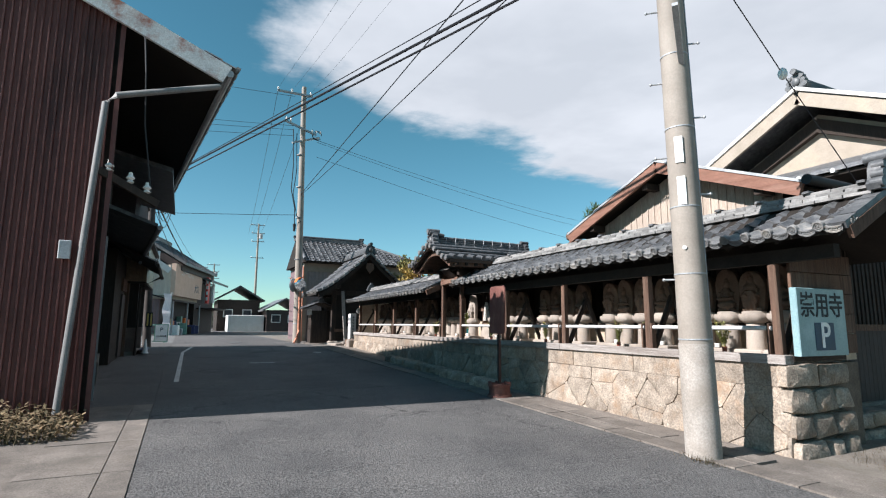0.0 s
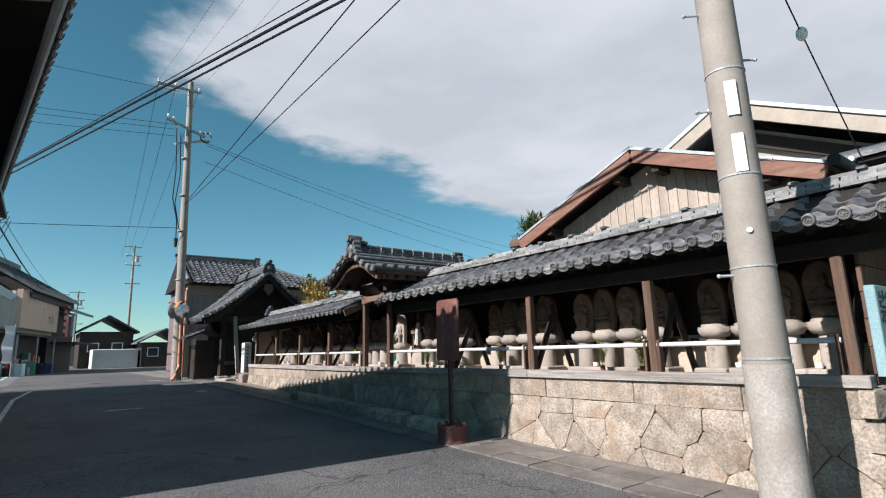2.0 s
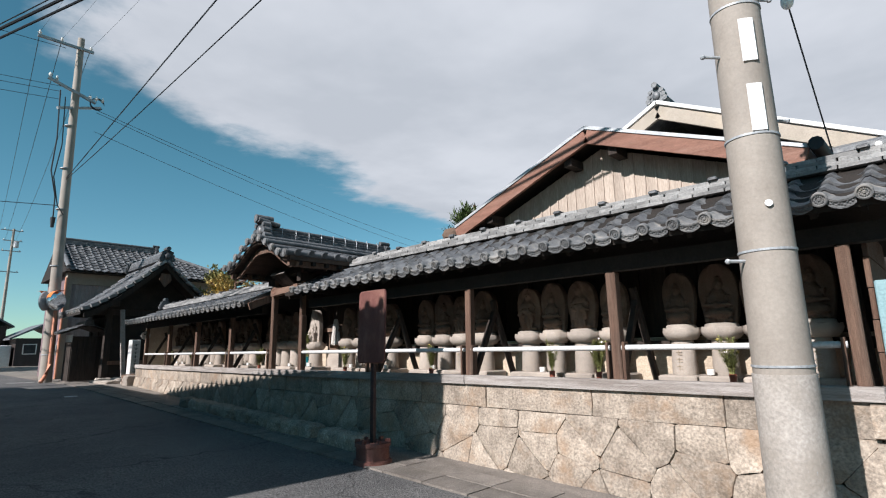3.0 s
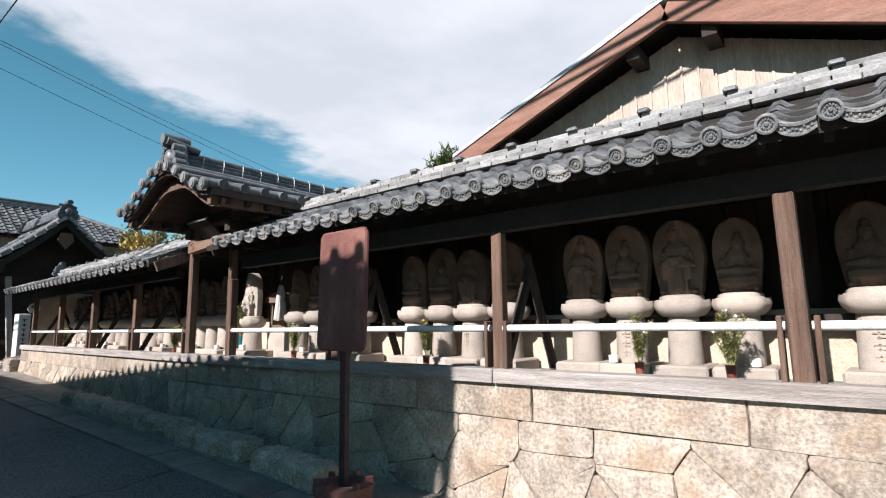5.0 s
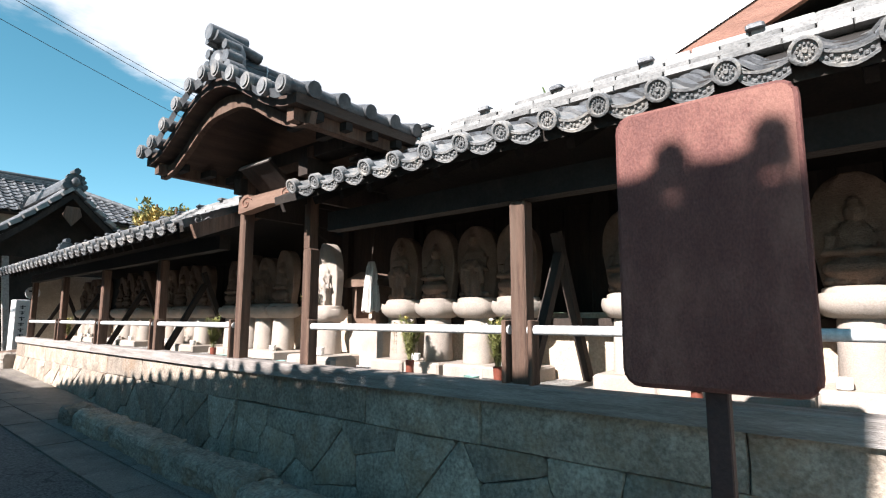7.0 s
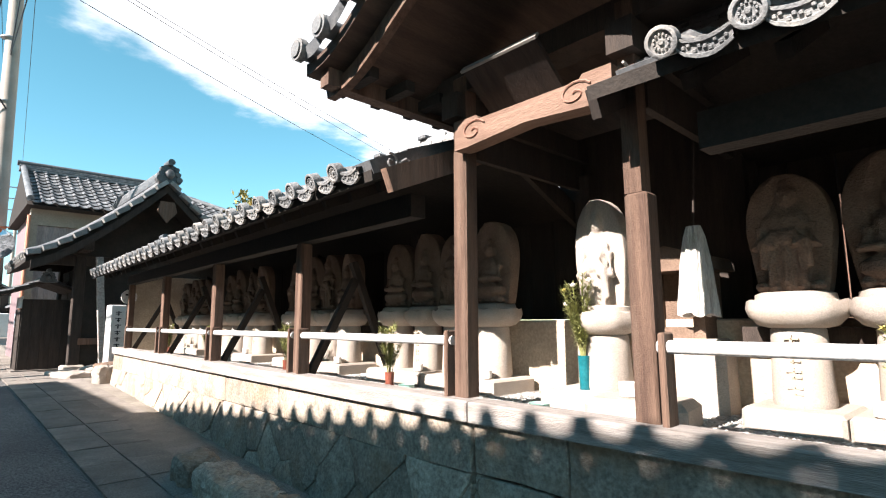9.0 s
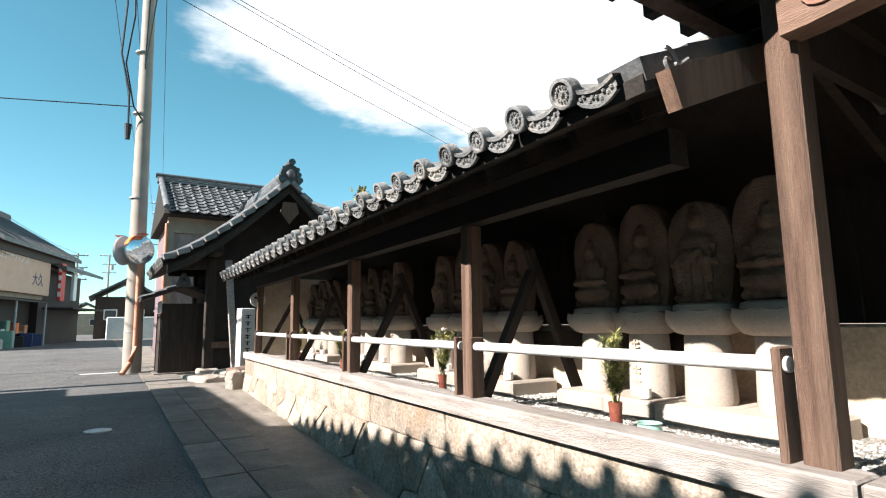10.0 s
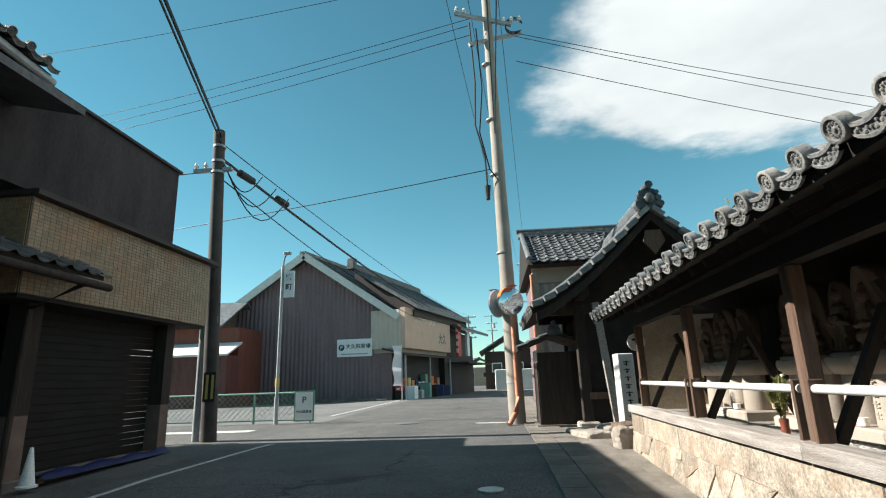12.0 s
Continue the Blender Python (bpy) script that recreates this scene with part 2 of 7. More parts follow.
# ---- building helpers ----
class Shape:
    """Vertices and faces of one mesh."""

    def __init__(self):
        self.v, self.f = [], []

    def add(self, verts, faces):
        k = len(self.v)
        self.v += [tuple(p) for p in verts]
        self.f += [tuple(i + k for i in q) for q in faces]
        return self

    def box(self, x0, x1, y0, y1, z0, z1, m=None, c=0.0):
        """A box, with its upright and top edges cut by c."""
        if c:
            ring = [(x0 + c, y0), (x1 - c, y0), (x1, y0 + c), (x1, y1 - c), (x1 - c, y1), (x0 + c, y1), (x0, y1 - c), (x0, y0 + c)]
            mx, my = (x0 + x1) / 2, (y0 + y1) / 2
            kx, ky = 1 - 2 * c / max(x1 - x0, 1e-6), 1 - 2 * c / max(y1 - y0, 1e-6)
            v = [(x, y, z0) for x, y in ring] + [(x, y, z1 - c) for x, y in ring] + [(mx + (x - mx) * kx, my + (y - my) * ky, z1) for x, y in ring]
            f = [(i, (i + 1) % 8, 8 + (i + 1) % 8, 8 + i) for i in range(8)] + [(8 + i, 8 + (i + 1) % 8, 16 + (i + 1) % 8, 16 + i) for i in range(8)]
            f += [tuple(range(16, 24)), tuple(range(7, -1, -1))]
        else:
            v = [(x, y, z) for z in (z0, z1) for x, y in ((x0, y0), (x1, y0), (x1, y1), (x0, y1))]
            f = [(3, 2, 1, 0), (4, 5, 6, 7), (0, 1, 5, 4), (1, 2, 6, 5), (2, 3, 7, 6), (3, 0, 4, 7)]
        if m:
            v = [m @ Vector(p) for p in v]
        return self.add(v, f)

    def tube(self, points, radii, seg=10, caps=True):
        points = [Vector(p) for p in points]
        if isinstance(radii, (int, float)):
            radii = [radii] * len(points)
        k, faces, verts = len(points), [], []
        for i, p in enumerate(points):
            d = (points[min(i + 1, k - 1)] - points[max(i - 1, 0)]).normalized()
            a = d.cross(Vector((0, 0, 1)) if abs(d.z) < 0.9 else Vector((1, 0, 0))).normalized()
            b = d.cross(a)
            for j in range(seg):
                w = 2 * math.pi * j / seg
                verts.append(p + (a * math.cos(w) + b * math.sin(w)) * radii[i])
        for i in range(k - 1):
            for j in range(seg):
                n = (j + 1) % seg
                faces.append((i * seg + j, i * seg + n, (i + 1) * seg + n, (i + 1) * seg + j))
        if caps:
            faces += [tuple(range(seg - 1, -1, -1)), tuple(range((k - 1) * seg, k * seg))]
        return self.add(verts, faces)

    def prism(self, poly, a, b, axis="x"):
        """A flat outline carried from a to b along an axis; the outline's pairs are the other two axes in order."""
        def put(u, v, w):
            return {"x": (w, u, v), "y": (u, w, v), "z": (u, v, w)}[axis]
        k = len(poly)
        v = [put(u, w, a) for u, w in poly] + [put(u, w, b) for u, w in poly]
        f = [(i, (i + 1) % k, k + (i + 1) % k, k + i) for i in range(k)] + [tuple(range(k - 1, -1, -1)), tuple(range(k, 2 * k))]
        return self.add(v, f)

    def beam(self, a, b, w, h):
        """A squared timber from a to b."""
        a, b = Vector(a), Vector(b)
        d = (b - a).normalized()
        s = d.cross(Vector((0, 0, 1)) if abs(d.z) < 0.95 else Vector((1, 0, 0))).normalized()
        u = s.cross(d)
        v = [p + s * i * w / 2 + u * j * h / 2 for p in (a, b) for i, j in ((-1, -1), (1, -1), (1, 1), (-1, 1))]
        return self.add(v, [(3, 2, 1, 0), (4, 5, 6, 7), (0, 1, 5, 4), (1, 2, 6, 5), (2, 3, 7, 6), (3, 0, 4, 7)])

    def lathe(self, profile, seg=16, at=(0, 0, 0)):
        k, v, f = len(profile), [], []
        for r, z in profile:
            v += [(at[0] + r * math.cos(2 * math.pi * j / seg), at[1] + r * math.sin(2 * math.pi * j / seg), at[2] + z) for j in range(seg)]
        for i in range(k - 1):
            f += [(i * seg + j, i * seg + (j + 1) % seg, (i + 1) * seg + (j + 1) % seg, (i + 1) * seg + j) for j in range(seg)]
        f += [tuple(range(seg - 1, -1, -1)), tuple(range((k - 1) * seg, k * seg))]
        return self.add(v, f)

    def ball(self, c, r, seg=8, rings=5):
        rx, ry, rz = r if isinstance(r, tuple) else (r, r, r)
        prof = [(math.sin(math.pi * i / rings), -math.cos(math.pi * i / rings)) for i in range(rings + 1)]
        k, v, f = len(prof), [], []
        for a, z in prof:
            a = max(a, 0.02)
            v += [(c[0] + rx * a * math.cos(2 * math.pi * j / seg), c[1] + ry * a * math.sin(2 * math.pi * j / seg), c[2] + rz * z) for j in range(seg)]
        for i in range(k - 1):
            f += [(i * seg + j, i * seg + (j + 1) % seg, (i + 1) * seg + (j + 1) % seg, (i + 1) * seg + j) for j in range(seg)]
        return self.add(v, f)

    def sheet(self, points_a, points_b):
        """A strip of quads between two rows of points."""
        k = len(points_a)
        return self.add(list(points_a) + list(points_b), [(i, i + 1, k + i + 1, k + i) for i in range(k - 1)])


def mesh_of(shape, name, material, smooth=False):
    me = bpy.data.meshes.new(name)
    me.from_pydata(shape.v, [], shape.f)
    me.materials.append(material)
    if smooth:
        me.polygons.foreach_set("use_smooth", [True] * len(me.polygons))
        me.set_sharp_from_angle(angle=radians(40))
    me.update()
    return me


def part(name, shape, material, parent, label="", m=None, smooth=False):
    me = shape if isinstance(shape, bpy.types.Mesh) else mesh_of(shape, name, material, smooth)
    ob = new(name, me)
    ob.parent = parent
    if m is not None:
        ob.matrix_basis = m
    return tagged(ob, label)


def thing(name, label, category, group="", m=None, kind=""):
    ob = new(name)
    ob.empty_display_size = 0.1
    if m is not None:
        ob.matrix_basis = m
    return tagged(ob, label, category, group, kind)


def solid(name, shape, material, label, category, group="", kind="", m=None, smooth=False):
    ob = new(name, shape if isinstance(shape, bpy.types.Mesh) else mesh_of(shape, name, material, smooth))
    if m is not None:
        ob.matrix_basis = m
    return tagged(ob, label, category, group, kind)


def corrugated(shape, x0, x1, z0, top, y, pitch=0.1, depth=0.014):
    """A ribbed sheet in the plane y, facing -y, from z0 up to top(x)."""
    n = int((x1 - x0) / pitch * 4)
    xs = [x0 + (x1 - x0) * i / n for i in range(n + 1)]
    ys = [y - depth * (0.5 + 0.5 * math.cos(2 * math.pi * (x - x0) / pitch)) for x in xs]
    return shape.sheet([(a, b, z0) for a, b in zip(xs, ys)], [(a, b, top(a)) for a, b in zip(xs, ys)])


def ribbed(shape, x0, x1, z0, top, y, pitch=0.12, depth=0.035):
    """A metal sheet with narrow standing ribs, in the plane y, facing -y."""
    xs, ys = [], []
    for i in range(int((x1 - x0) / pitch)):
        for f, d in ((0.0, 0), (0.55, 0), (0.68, 1), (0.87, 1)):
            xs.append(x0 + (i + f) * pitch)
            ys.append(y - depth * d)
    return shape.sheet([(a, b, z0) for a, b in zip(xs, ys)], [(a, b, top(a)) for a, b in zip(xs, ys)])


def gz(y):
    return 0.027 * min(max(y, -6.0), 22.0)


def lettering(name, text, size, m, material, parent, label=""):
    cu = bpy.data.curves.new(name, "FONT")
    cu.offset = 0.014 * size
    cu.body, cu.size, cu.extrude, cu.align_x, cu.align_y = text, size, 0.002, "CENTER", "CENTER"
    tmp = bpy.data.objects.new(name, cu)
    scene.collection.objects.link(tmp)
    me = bpy.data.meshes.new_from_object(tmp.evaluated_get(bpy.context.evaluated_depsgraph_get()))
    bpy.data.objects.remove(tmp)
    me.materials.clear()
    me.materials.append(material)
    return part(name, me, material, parent, label, m)


# ---- ground, road, pavement ----
def strip(shape, x0, x1, ys, lift, thick):
    """A slab that follows the slope of the street."""
    top = [(x0, y, gz(y) + lift) for y in ys], [(x1, y, gz(y) + lift) for y in ys]
    shape.sheet(top[1], top[0])
    for x, rev in ((x0, False), (x1, True)):
        a, b = [(x, y, gz(y) + lift) for y in ys], [(x, y, gz(y) + lift - thick) for y in ys]
        shape.sheet(*((a, b) if not rev else (b, a)))
    for y, rev in ((ys[0], True), (ys[-1], False)):
        a, b = [(x0, y, gz(y) + lift), (x1, y, gz(y) + lift)], [(x0, y, gz(y) + lift - thick), (x1, y, gz(y) + lift - thick)]
        shape.sheet(*((a, b) if rev else (b, a)))
    return shape


YS = [-300, -60, -6, 0, 5, 10, 15, 20, 22, 30, 60, 120, 400]
solid("ground", Shape().sheet([(600, y, gz(y)) for y in YS], [(-600, y, gz(y)) for y in YS]), EARTH,
      "dry pale earth and gravel around the street", "ground", kind="structure")
RY = [-40, -6, 0, 5, 10, 15, 20, 22, 30, 60, 160]
solid("road", strip(Shape(), -0.3, 4.95, RY, 0.012, 0.05), ASPHALT, "worn grey asphalt village road with fine cracks", "road", kind="structure")
solid("road_side", strip(Shape(), -60, -0.304, [22.7, 25, 27.2], 0.012, 0.05), ASPHALT, "asphalt side road joining the street", "road", kind="structure")
solid("parking_lot", strip(Shape(), -40, -0.304, [27.3, 36, 43.8], 0.01, 0.05), LOT, "pale asphalt parking lot beside the barn", "parking lot", kind="structure")

S2 = Matrix.Translation((6.1, 12.3, 0)) @ pose(0, 0, 0, 0, 0, -1.72) @ Matrix.Translation((-6.1, -12.3, 0))

# ---- stone wall backing and gallery floors ----
POSTS1 = [3.77, 5.63, 7.54, 9.42, 11.4]
POSTS2 = [12.42, 14.31, 16.28, 18.3, 20.35]


def wall_core(y0, y1):
    s = Shape()
    for a, b in zip([y0, (y0 + y1) / 2], [(y0 + y1) / 2, y1]):
        s.add([(x, y, z) for y in (a, b) for x, z in ((6.0, gz(a) - 0.3), (7.5, gz(a) - 0.3), (7.5, 1.07), (6.1, 1.07))],
              [(0, 1, 2, 3), (7, 6, 5, 4), (0, 4, 5, 1), (1, 5, 6, 2), (2, 6, 7, 3), (3, 7, 4, 0)])
    return s


stone_wall = solid("stone_wall", wall_core(3.7, 12.3), MORTAR, "low retaining wall of fitted beige granite under the statue gallery", "wall", kind="structure")
stone_wall_2 = solid("stone_wall_2", wall_core(12.3, 20.95), MORTAR, "low granite retaining wall running on towards the gate", "wall", kind="structure", m=S2)
GRAVEL = mat("white_gravel", (0.25, 0.235, 0.21), (0.42, 0.395, 0.37), 45, 0.9, 1.0, 90, stain=(0.3, 0.27, 0.24), stain_scale=30, stain_amount=0.6)
gravel_1 = solid("gravel_bed", Shape().box(6.145, 7.4, 3.75, 12.3, 1.072, 1.1), GRAVEL, "pale gravel bed under the stone statues", "gravel", kind="structure")
gravel_2 = solid("gravel_bed_2", Shape().box(6.145, 7.4, 12.304, 20.9, 1.072, 1.1), GRAVEL, "pale gravel bed under the stone statues", "gravel", kind="structure", m=S2)

# ---- roof tiles ----
TW = 0.26


def tile_profile(v):
    return -0.016 * math.sin(math.pi * v / 0.6) if v < 0.6 else 0.04 * math.sin(math.pi * (v - 0.6) / 0.4)


def tile_mesh(length=0.27, w=TW):
    s, n = Shape(), 8
    vs = [i / n for i in range(n + 1)]
    front = [(0, w * v, tile_profile(v) + 0.028) for v in vs]
    backs = [(length, w * v, tile_profile(v)) for v in vs]
    low = [(0, w * v, tile_profile(v) + 0.006) for v in vs]
    s.sheet(front[::-1], backs[::-1]).sheet(low[::-1], front[::-1])
    return mesh_of(s, "tile", TILE, True)


def eave_tile_mesh(length=0.27, w=TW):
    """An eave tile: the pan, a hanging face with a raised border and scrolls, and a round end with a flower of petals."""
    s, n = Shape(), 8
    vs = [i / n for i in range(n + 1)]
    front = [(-0.02, w * v, tile_profile(v) + 0.03) for v in vs]
    backs = [(length, w * v, tile_profile(v)) for v in vs]
    s.sheet(front[::-1], backs[::-1])
    hang = [i / 8 * 0.66 for i in range(9)]

    def drop(v, k):
        return tile_profile(v) + 0.03 - k * (0.054 + 0.012 * math.sin(math.pi * min(v / 0.62, 1)))
    rows = [(-0.02, 0.0), (-0.02, 0.2), (-0.011, 0.24), (-0.011, 0.76), (-0.02, 0.8), (-0.02, 1.0), (0.0, 1.0)]
    for (xa, ka), (xb, kb) in zip(rows, rows[1:]):
        s.sheet([(xb, w * v, drop(v, kb)) for v in hang[::-1]], [(xa, w * v, drop(v, ka)) for v in hang[::-1]])
    for i in range(9):
        v = 0.08 + 0.5 * i / 8
        s.ball((-0.013, w * v, drop(v, 0.5 + 0.16 * math.sin(i * 2.4))), (0.008, 0.009, 0.008), 5, 3)
    cy, cz, seg = w * 0.8, tile_profile(0.8) + 0.002, 20
    rings = [(0.02, 0.05), (-0.034, 0.054), (-0.036, 0.051), (-0.036, 0.041), (-0.026, 0.038), (-0.026, 0.011), (-0.034, 0.008)]
    k = len(s.v)
    for x, r in rings:
        s.v += [(x, cy + r * math.cos(2 * math.pi * j / seg), cz + r * math.sin(2 * math.pi * j / seg)) for j in range(seg)]
    for i in range(len(rings) - 1):
        s.f += [(k + i * seg + j, k + (i + 1) * seg + j, k + (i + 1) * seg + (j + 1) % seg, k + i * seg + (j + 1) % seg) for j in range(seg)]
    s.f.append(tuple(k + (len(rings) - 1) * seg + j for j in range(seg - 1, -1, -1)))
    for j in range(12):
        w2 = 2 * math.pi * j / 12
        s.ball((-0.028, cy + 0.025 * math.cos(w2), cz + 0.025 * math.sin(w2)), (0.007, 0.006, 0.006), 5, 3)
    return mesh_of(s, "eave_tile", EAVETILE, True)


TILE_MESH, EAVE_MESH = tile_mesh(), eave_tile_mesh()


def basis(origin, up, across):
    up, across = Vector(up).normalized(), Vector(across).normalized()
    n = up.cross(across)
    m = Matrix((up, across, n)).transposed().to_4x4()
    return Matrix.Translation(origin) @ m


def jitter(m, a=0.6, d=0.004):
    return m @ pose(random.uniform(-d, d), random.uniform(-d, d), random.uniform(-d, d) * 0.6, *[random.uniform(-a, a) for _ in range(3)])


def tile_field(parent, first, across, n_cols, rows, eaves=True, w=TW):
    """Rows: (offset from the eave, direction up the slope). Each tile is an object of its own."""
    across = Vector(across).normalized()
    for c in range(n_cols):
        for i, (off, up) in enumerate(rows):
            o = Vector(first) + across * (c * w) + Vector(off)
            mesh, name = (EAVE_MESH, "eave_tile") if eaves and i == 0 else (TILE_MESH, "tile")
            part(name, mesh, None, parent, m=jitter(basis(o, up, across)))


NOSHI_MESH = mesh_of(Shape().box(-0.13, 0.13, 0.004, 0.286, 0, 0.034, c=0.006), "ridge_tile", NOSHI)
CLIP_MESH = mesh_of(Shape().box(-0.1, 0.1, -0.03, 0.06, 0, 0.03, c=0.01), "ridge_clip", TILE)


def ridge_run(parent, x, y0, y1, z, courses=3, step=0.29):
    """Courses of flat ridge tiles, each set back from the one below, under round caps."""
    n = int((y1 - y0) / step)
    for c in range(courses):
        for i in range(n):
            m = pose(x, y0 + i * step + (0.5 * step if c % 2 else 0), z + c * 0.037) @ Matrix.Diagonal((1 - 0.16 * c, 1, 1, 1))
            part("ridge_tile", NOSHI_MESH, None, parent, m=jitter(m, 0.5, 0.004))
    for i in range(n // 2):
        part("ridge_clip", CLIP_MESH, None, parent, m=jitter(pose(x, y0 + i * 2 * step + 0.1, z + courses * 0.037 - 0.003), 1, 0.006))


# ---- the two statue galleries ----
def ornament(parent, m, size=1.0, name="ridge_end_tile"):
    """A demon-tile ridge end: a stepped shield with scrolls at its sides and a roll on top."""
    s = Shape()
    prof = [(-0.17, 0), (-0.2, 0.05), (-0.15, 0.1), (-0.14, 0.2), (-0.09, 0.28), (0, 0.31), (0.09, 0.28), (0.14, 0.2), (0.15, 0.1), (0.2, 0.05), (0.17, 0)]
    s.prism([(u * size, w * size) for u, w in prof], -0.06 * size, 0.05 * size, "y")
    for sx in (-1, 1):
        for r in range(3):
            s.tube([(sx * (0.15 - 0.02 * r) * size, -0.085 * size, (0.06 + 0.085 * r) * size), (sx * (0.15 - 0.02 * r) * size, 0.02, (0.06 + 0.085 * r) * size)], (0.05 - 0.008 * r) * size, 10)
    s.ball((0, -0.07 * size, 0.14 * size), (0.075 * size, 0.04 * size, 0.085 * size), 10, 6)
    s.tube([(0, -0.14 * size, 0.33 * size), (0, 0.12 * size, 0.33 * size)], 0.055 * size, 12)
    return part(name, s, DARKTILE, parent, "weathered demon-mask ridge end tile", m, True)


def gallery(label, y0, y1, eave_x, eave_z, first_disc, n_cols, posts, m, wall_end, ridge):
    g = thing("statue_gallery", label, "gallery", "statue galleries", m)
    ridge_x, ridge_z = 6.6, ridge
    up = Vector((ridge_x - eave_x, 0, ridge_z - eave_z - 0.03)).normalized()
    run = (Vector((ridge_x, 0, ridge_z)) - Vector((eave_x, 0, eave_z))).length
    back_x, back_z = 7.75, ridge - 0.56
    # Roof underside and rafters near black: eave shade painted in as base colour.
    roof = part("roof", Shape().prism([(eave_x + 0.03, eave_z - 0.075), (ridge_x, ridge_z - 0.08), (back_x, back_z - 0.08), (back_x, back_z - 0.02), (ridge_x, ridge_z - 0.02), (eave_x + 0.02, eave_z - 0.02)], y0, y1, "y"), UNDERSHADE, g, "boarded roof under grey tiles, underside darkened as shade")
    step = (run - 0.02) / 4
    rows = [(up * (i * step) + Vector((0, 0, -0.02)), up) for i in range(4)]
    tile_field(roof, (eave_x, first_disc - 0.8 * TW, eave_z), (0, 1, 0), n_cols, rows)
    ridge_run(roof, ridge_x + 0.03, y0 + 0.05, y1 - 0.05, ridge_z - 0.02, 4)
    down = Vector((ridge_x - back_x, 0, ridge_z - back_z)).normalized()
    behind = Shape()
    for i in range(4):
        for c in range(n_cols):
            b = basis(Vector((back_x, first_disc + 0.2 * TW + c * TW, back_z)) + down * (i * 0.3), down, (0, -1, 0))
            behind.add([b @ v.co for v in TILE_MESH.vertices], [tuple(p.vertices) for p in TILE_MESH.polygons])
    tagged(part("back_tiles", behind, TILE, roof), kind="stuff")
    for y in posts:
        w = 0.048 + random.uniform(-0.004, 0.004)
        lean = random.uniform(-0.012, 0.012)
        tall = {12.42: 1.78, 11.4: 0.92}.get(y, 1.033)
        p = Shape().box(-w, w, -w, w, 0, tall, c=0.01)
        part("post", p, WOOD, g, "", pose(6.11, y, 1.18, lean * 50, 0, random.uniform(-3, 3)))
        if abs(y - 11.9) > 1.0:
            # Braces and rear posts use the lowered wood tone as interior shade.
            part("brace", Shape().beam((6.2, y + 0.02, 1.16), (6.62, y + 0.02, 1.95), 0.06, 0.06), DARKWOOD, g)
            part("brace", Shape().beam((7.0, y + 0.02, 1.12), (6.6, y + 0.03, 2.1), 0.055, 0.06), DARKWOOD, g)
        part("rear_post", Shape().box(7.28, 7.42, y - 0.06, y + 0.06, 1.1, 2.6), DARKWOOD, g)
    # Beam in the same near-black, so it sinks into the eave's shade.
    part("front_beam", Shape().box(6.054, 6.166, y0 + 0.25, y1 - 0.29, 2.215, 2.36), UNDERSHADE, g)
    part("tie_beam", Shape().box(6.98, 7.06, y0 + 0.9, y1 - 0.1, 1.44, 1.54), DARKWOOD, g)
    part("rear_wall", Shape().box(7.07, 7.48, posts[0] - 0.08, wall_end, 1.101, 1.58, c=0.01), PLASTER, g, "tan plaster wall behind the statues")
    k = int((wall_end - posts[0]) / 0.22)
    for i in range(k):
        y = posts[0] - 0.08 + i * (wall_end - posts[0] + 0.08) / k
        # Wall above the plaster goes near black where the eave's shade begins.
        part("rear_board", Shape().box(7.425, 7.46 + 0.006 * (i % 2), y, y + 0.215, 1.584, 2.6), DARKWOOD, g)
    for a, b in zip(posts, posts[1:]):
        part("rail", Shape().tube([(6.07, a + 0.06, 1.475), (6.07, b - 0.06, 1.475)], 0.026, 12), PIPE, g, "white painted steel pipe rail", smooth=True)
        for y in (a + 0.085, b - 0.085):
            part("rail_bracket", Shape().box(6.03, 6.12, y - 0.014, y + 0.014, 1.18, 1.53, c=0.006), WOOD, g)
    cuts = [posts[0] - 0.12] + posts[2:-1:2] + [wall_end]
    for a, b in zip(cuts, cuts[1:]):
        part("sill", Shape().box(5.98, 6.14, a + 0.003, b - 0.003, 1.08, 1.18, c=0.008), BEAM, g, "weathered grey timber sill")
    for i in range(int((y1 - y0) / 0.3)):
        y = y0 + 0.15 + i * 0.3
        part("rafter", Shape().beam((eave_x + 0.17, y, eave_z - 0.06), (ridge_x, y, ridge_z - 0.13), 0.045, 0.06), UNDERSHADE, g)
    return g, roof


gal1, roof1 = gallery("open timber gallery with grey tile roof sheltering stone statues", 2.85, 11.42, 5.74, 2.49, 3.04, 32, POSTS1, None, 12.3, 2.93)
gal2, roof2 = gallery("lower timber gallery with grey tile roof beside the gate", 12.58, 20.75, 5.57, 2.385, 12.86, 30, POSTS2, S2, 20.9, 2.82)
ornament(roof1, pose(6.63, 2.86, 2.93), 1.15)
ornament(roof2, pose(6.63, 20.72, 2.82, 0, 0, 180), 0.9)
for roof, y, ex, ez, rz in ((roof1, 2.83, 5.74, 2.49, 2.93), (roof2, 12.55, 5.57, 2.385, 2.82)):
    part("bargeboard", Shape().beam((ex + 0.1, y, ez - 0.07), (6.6, y, rz - 0.12), 0.05, 0.13), WOOD, roof)
    # Inner roof end takes the darkened wood, to sink into gallery shade.
    part("bargeboard", Shape().beam((6.6, y, rz - 0.1), (7.75, y, rz - 0.66), 0.04, 0.14), DARKWOOD if y > 5 else WOOD, roof)
part("bargeboard", Shape().beam((5.84, 11.44, 2.43), (6.6, 11.44, 2.8), 0.04, 0.12), DARKWOOD, roof1)


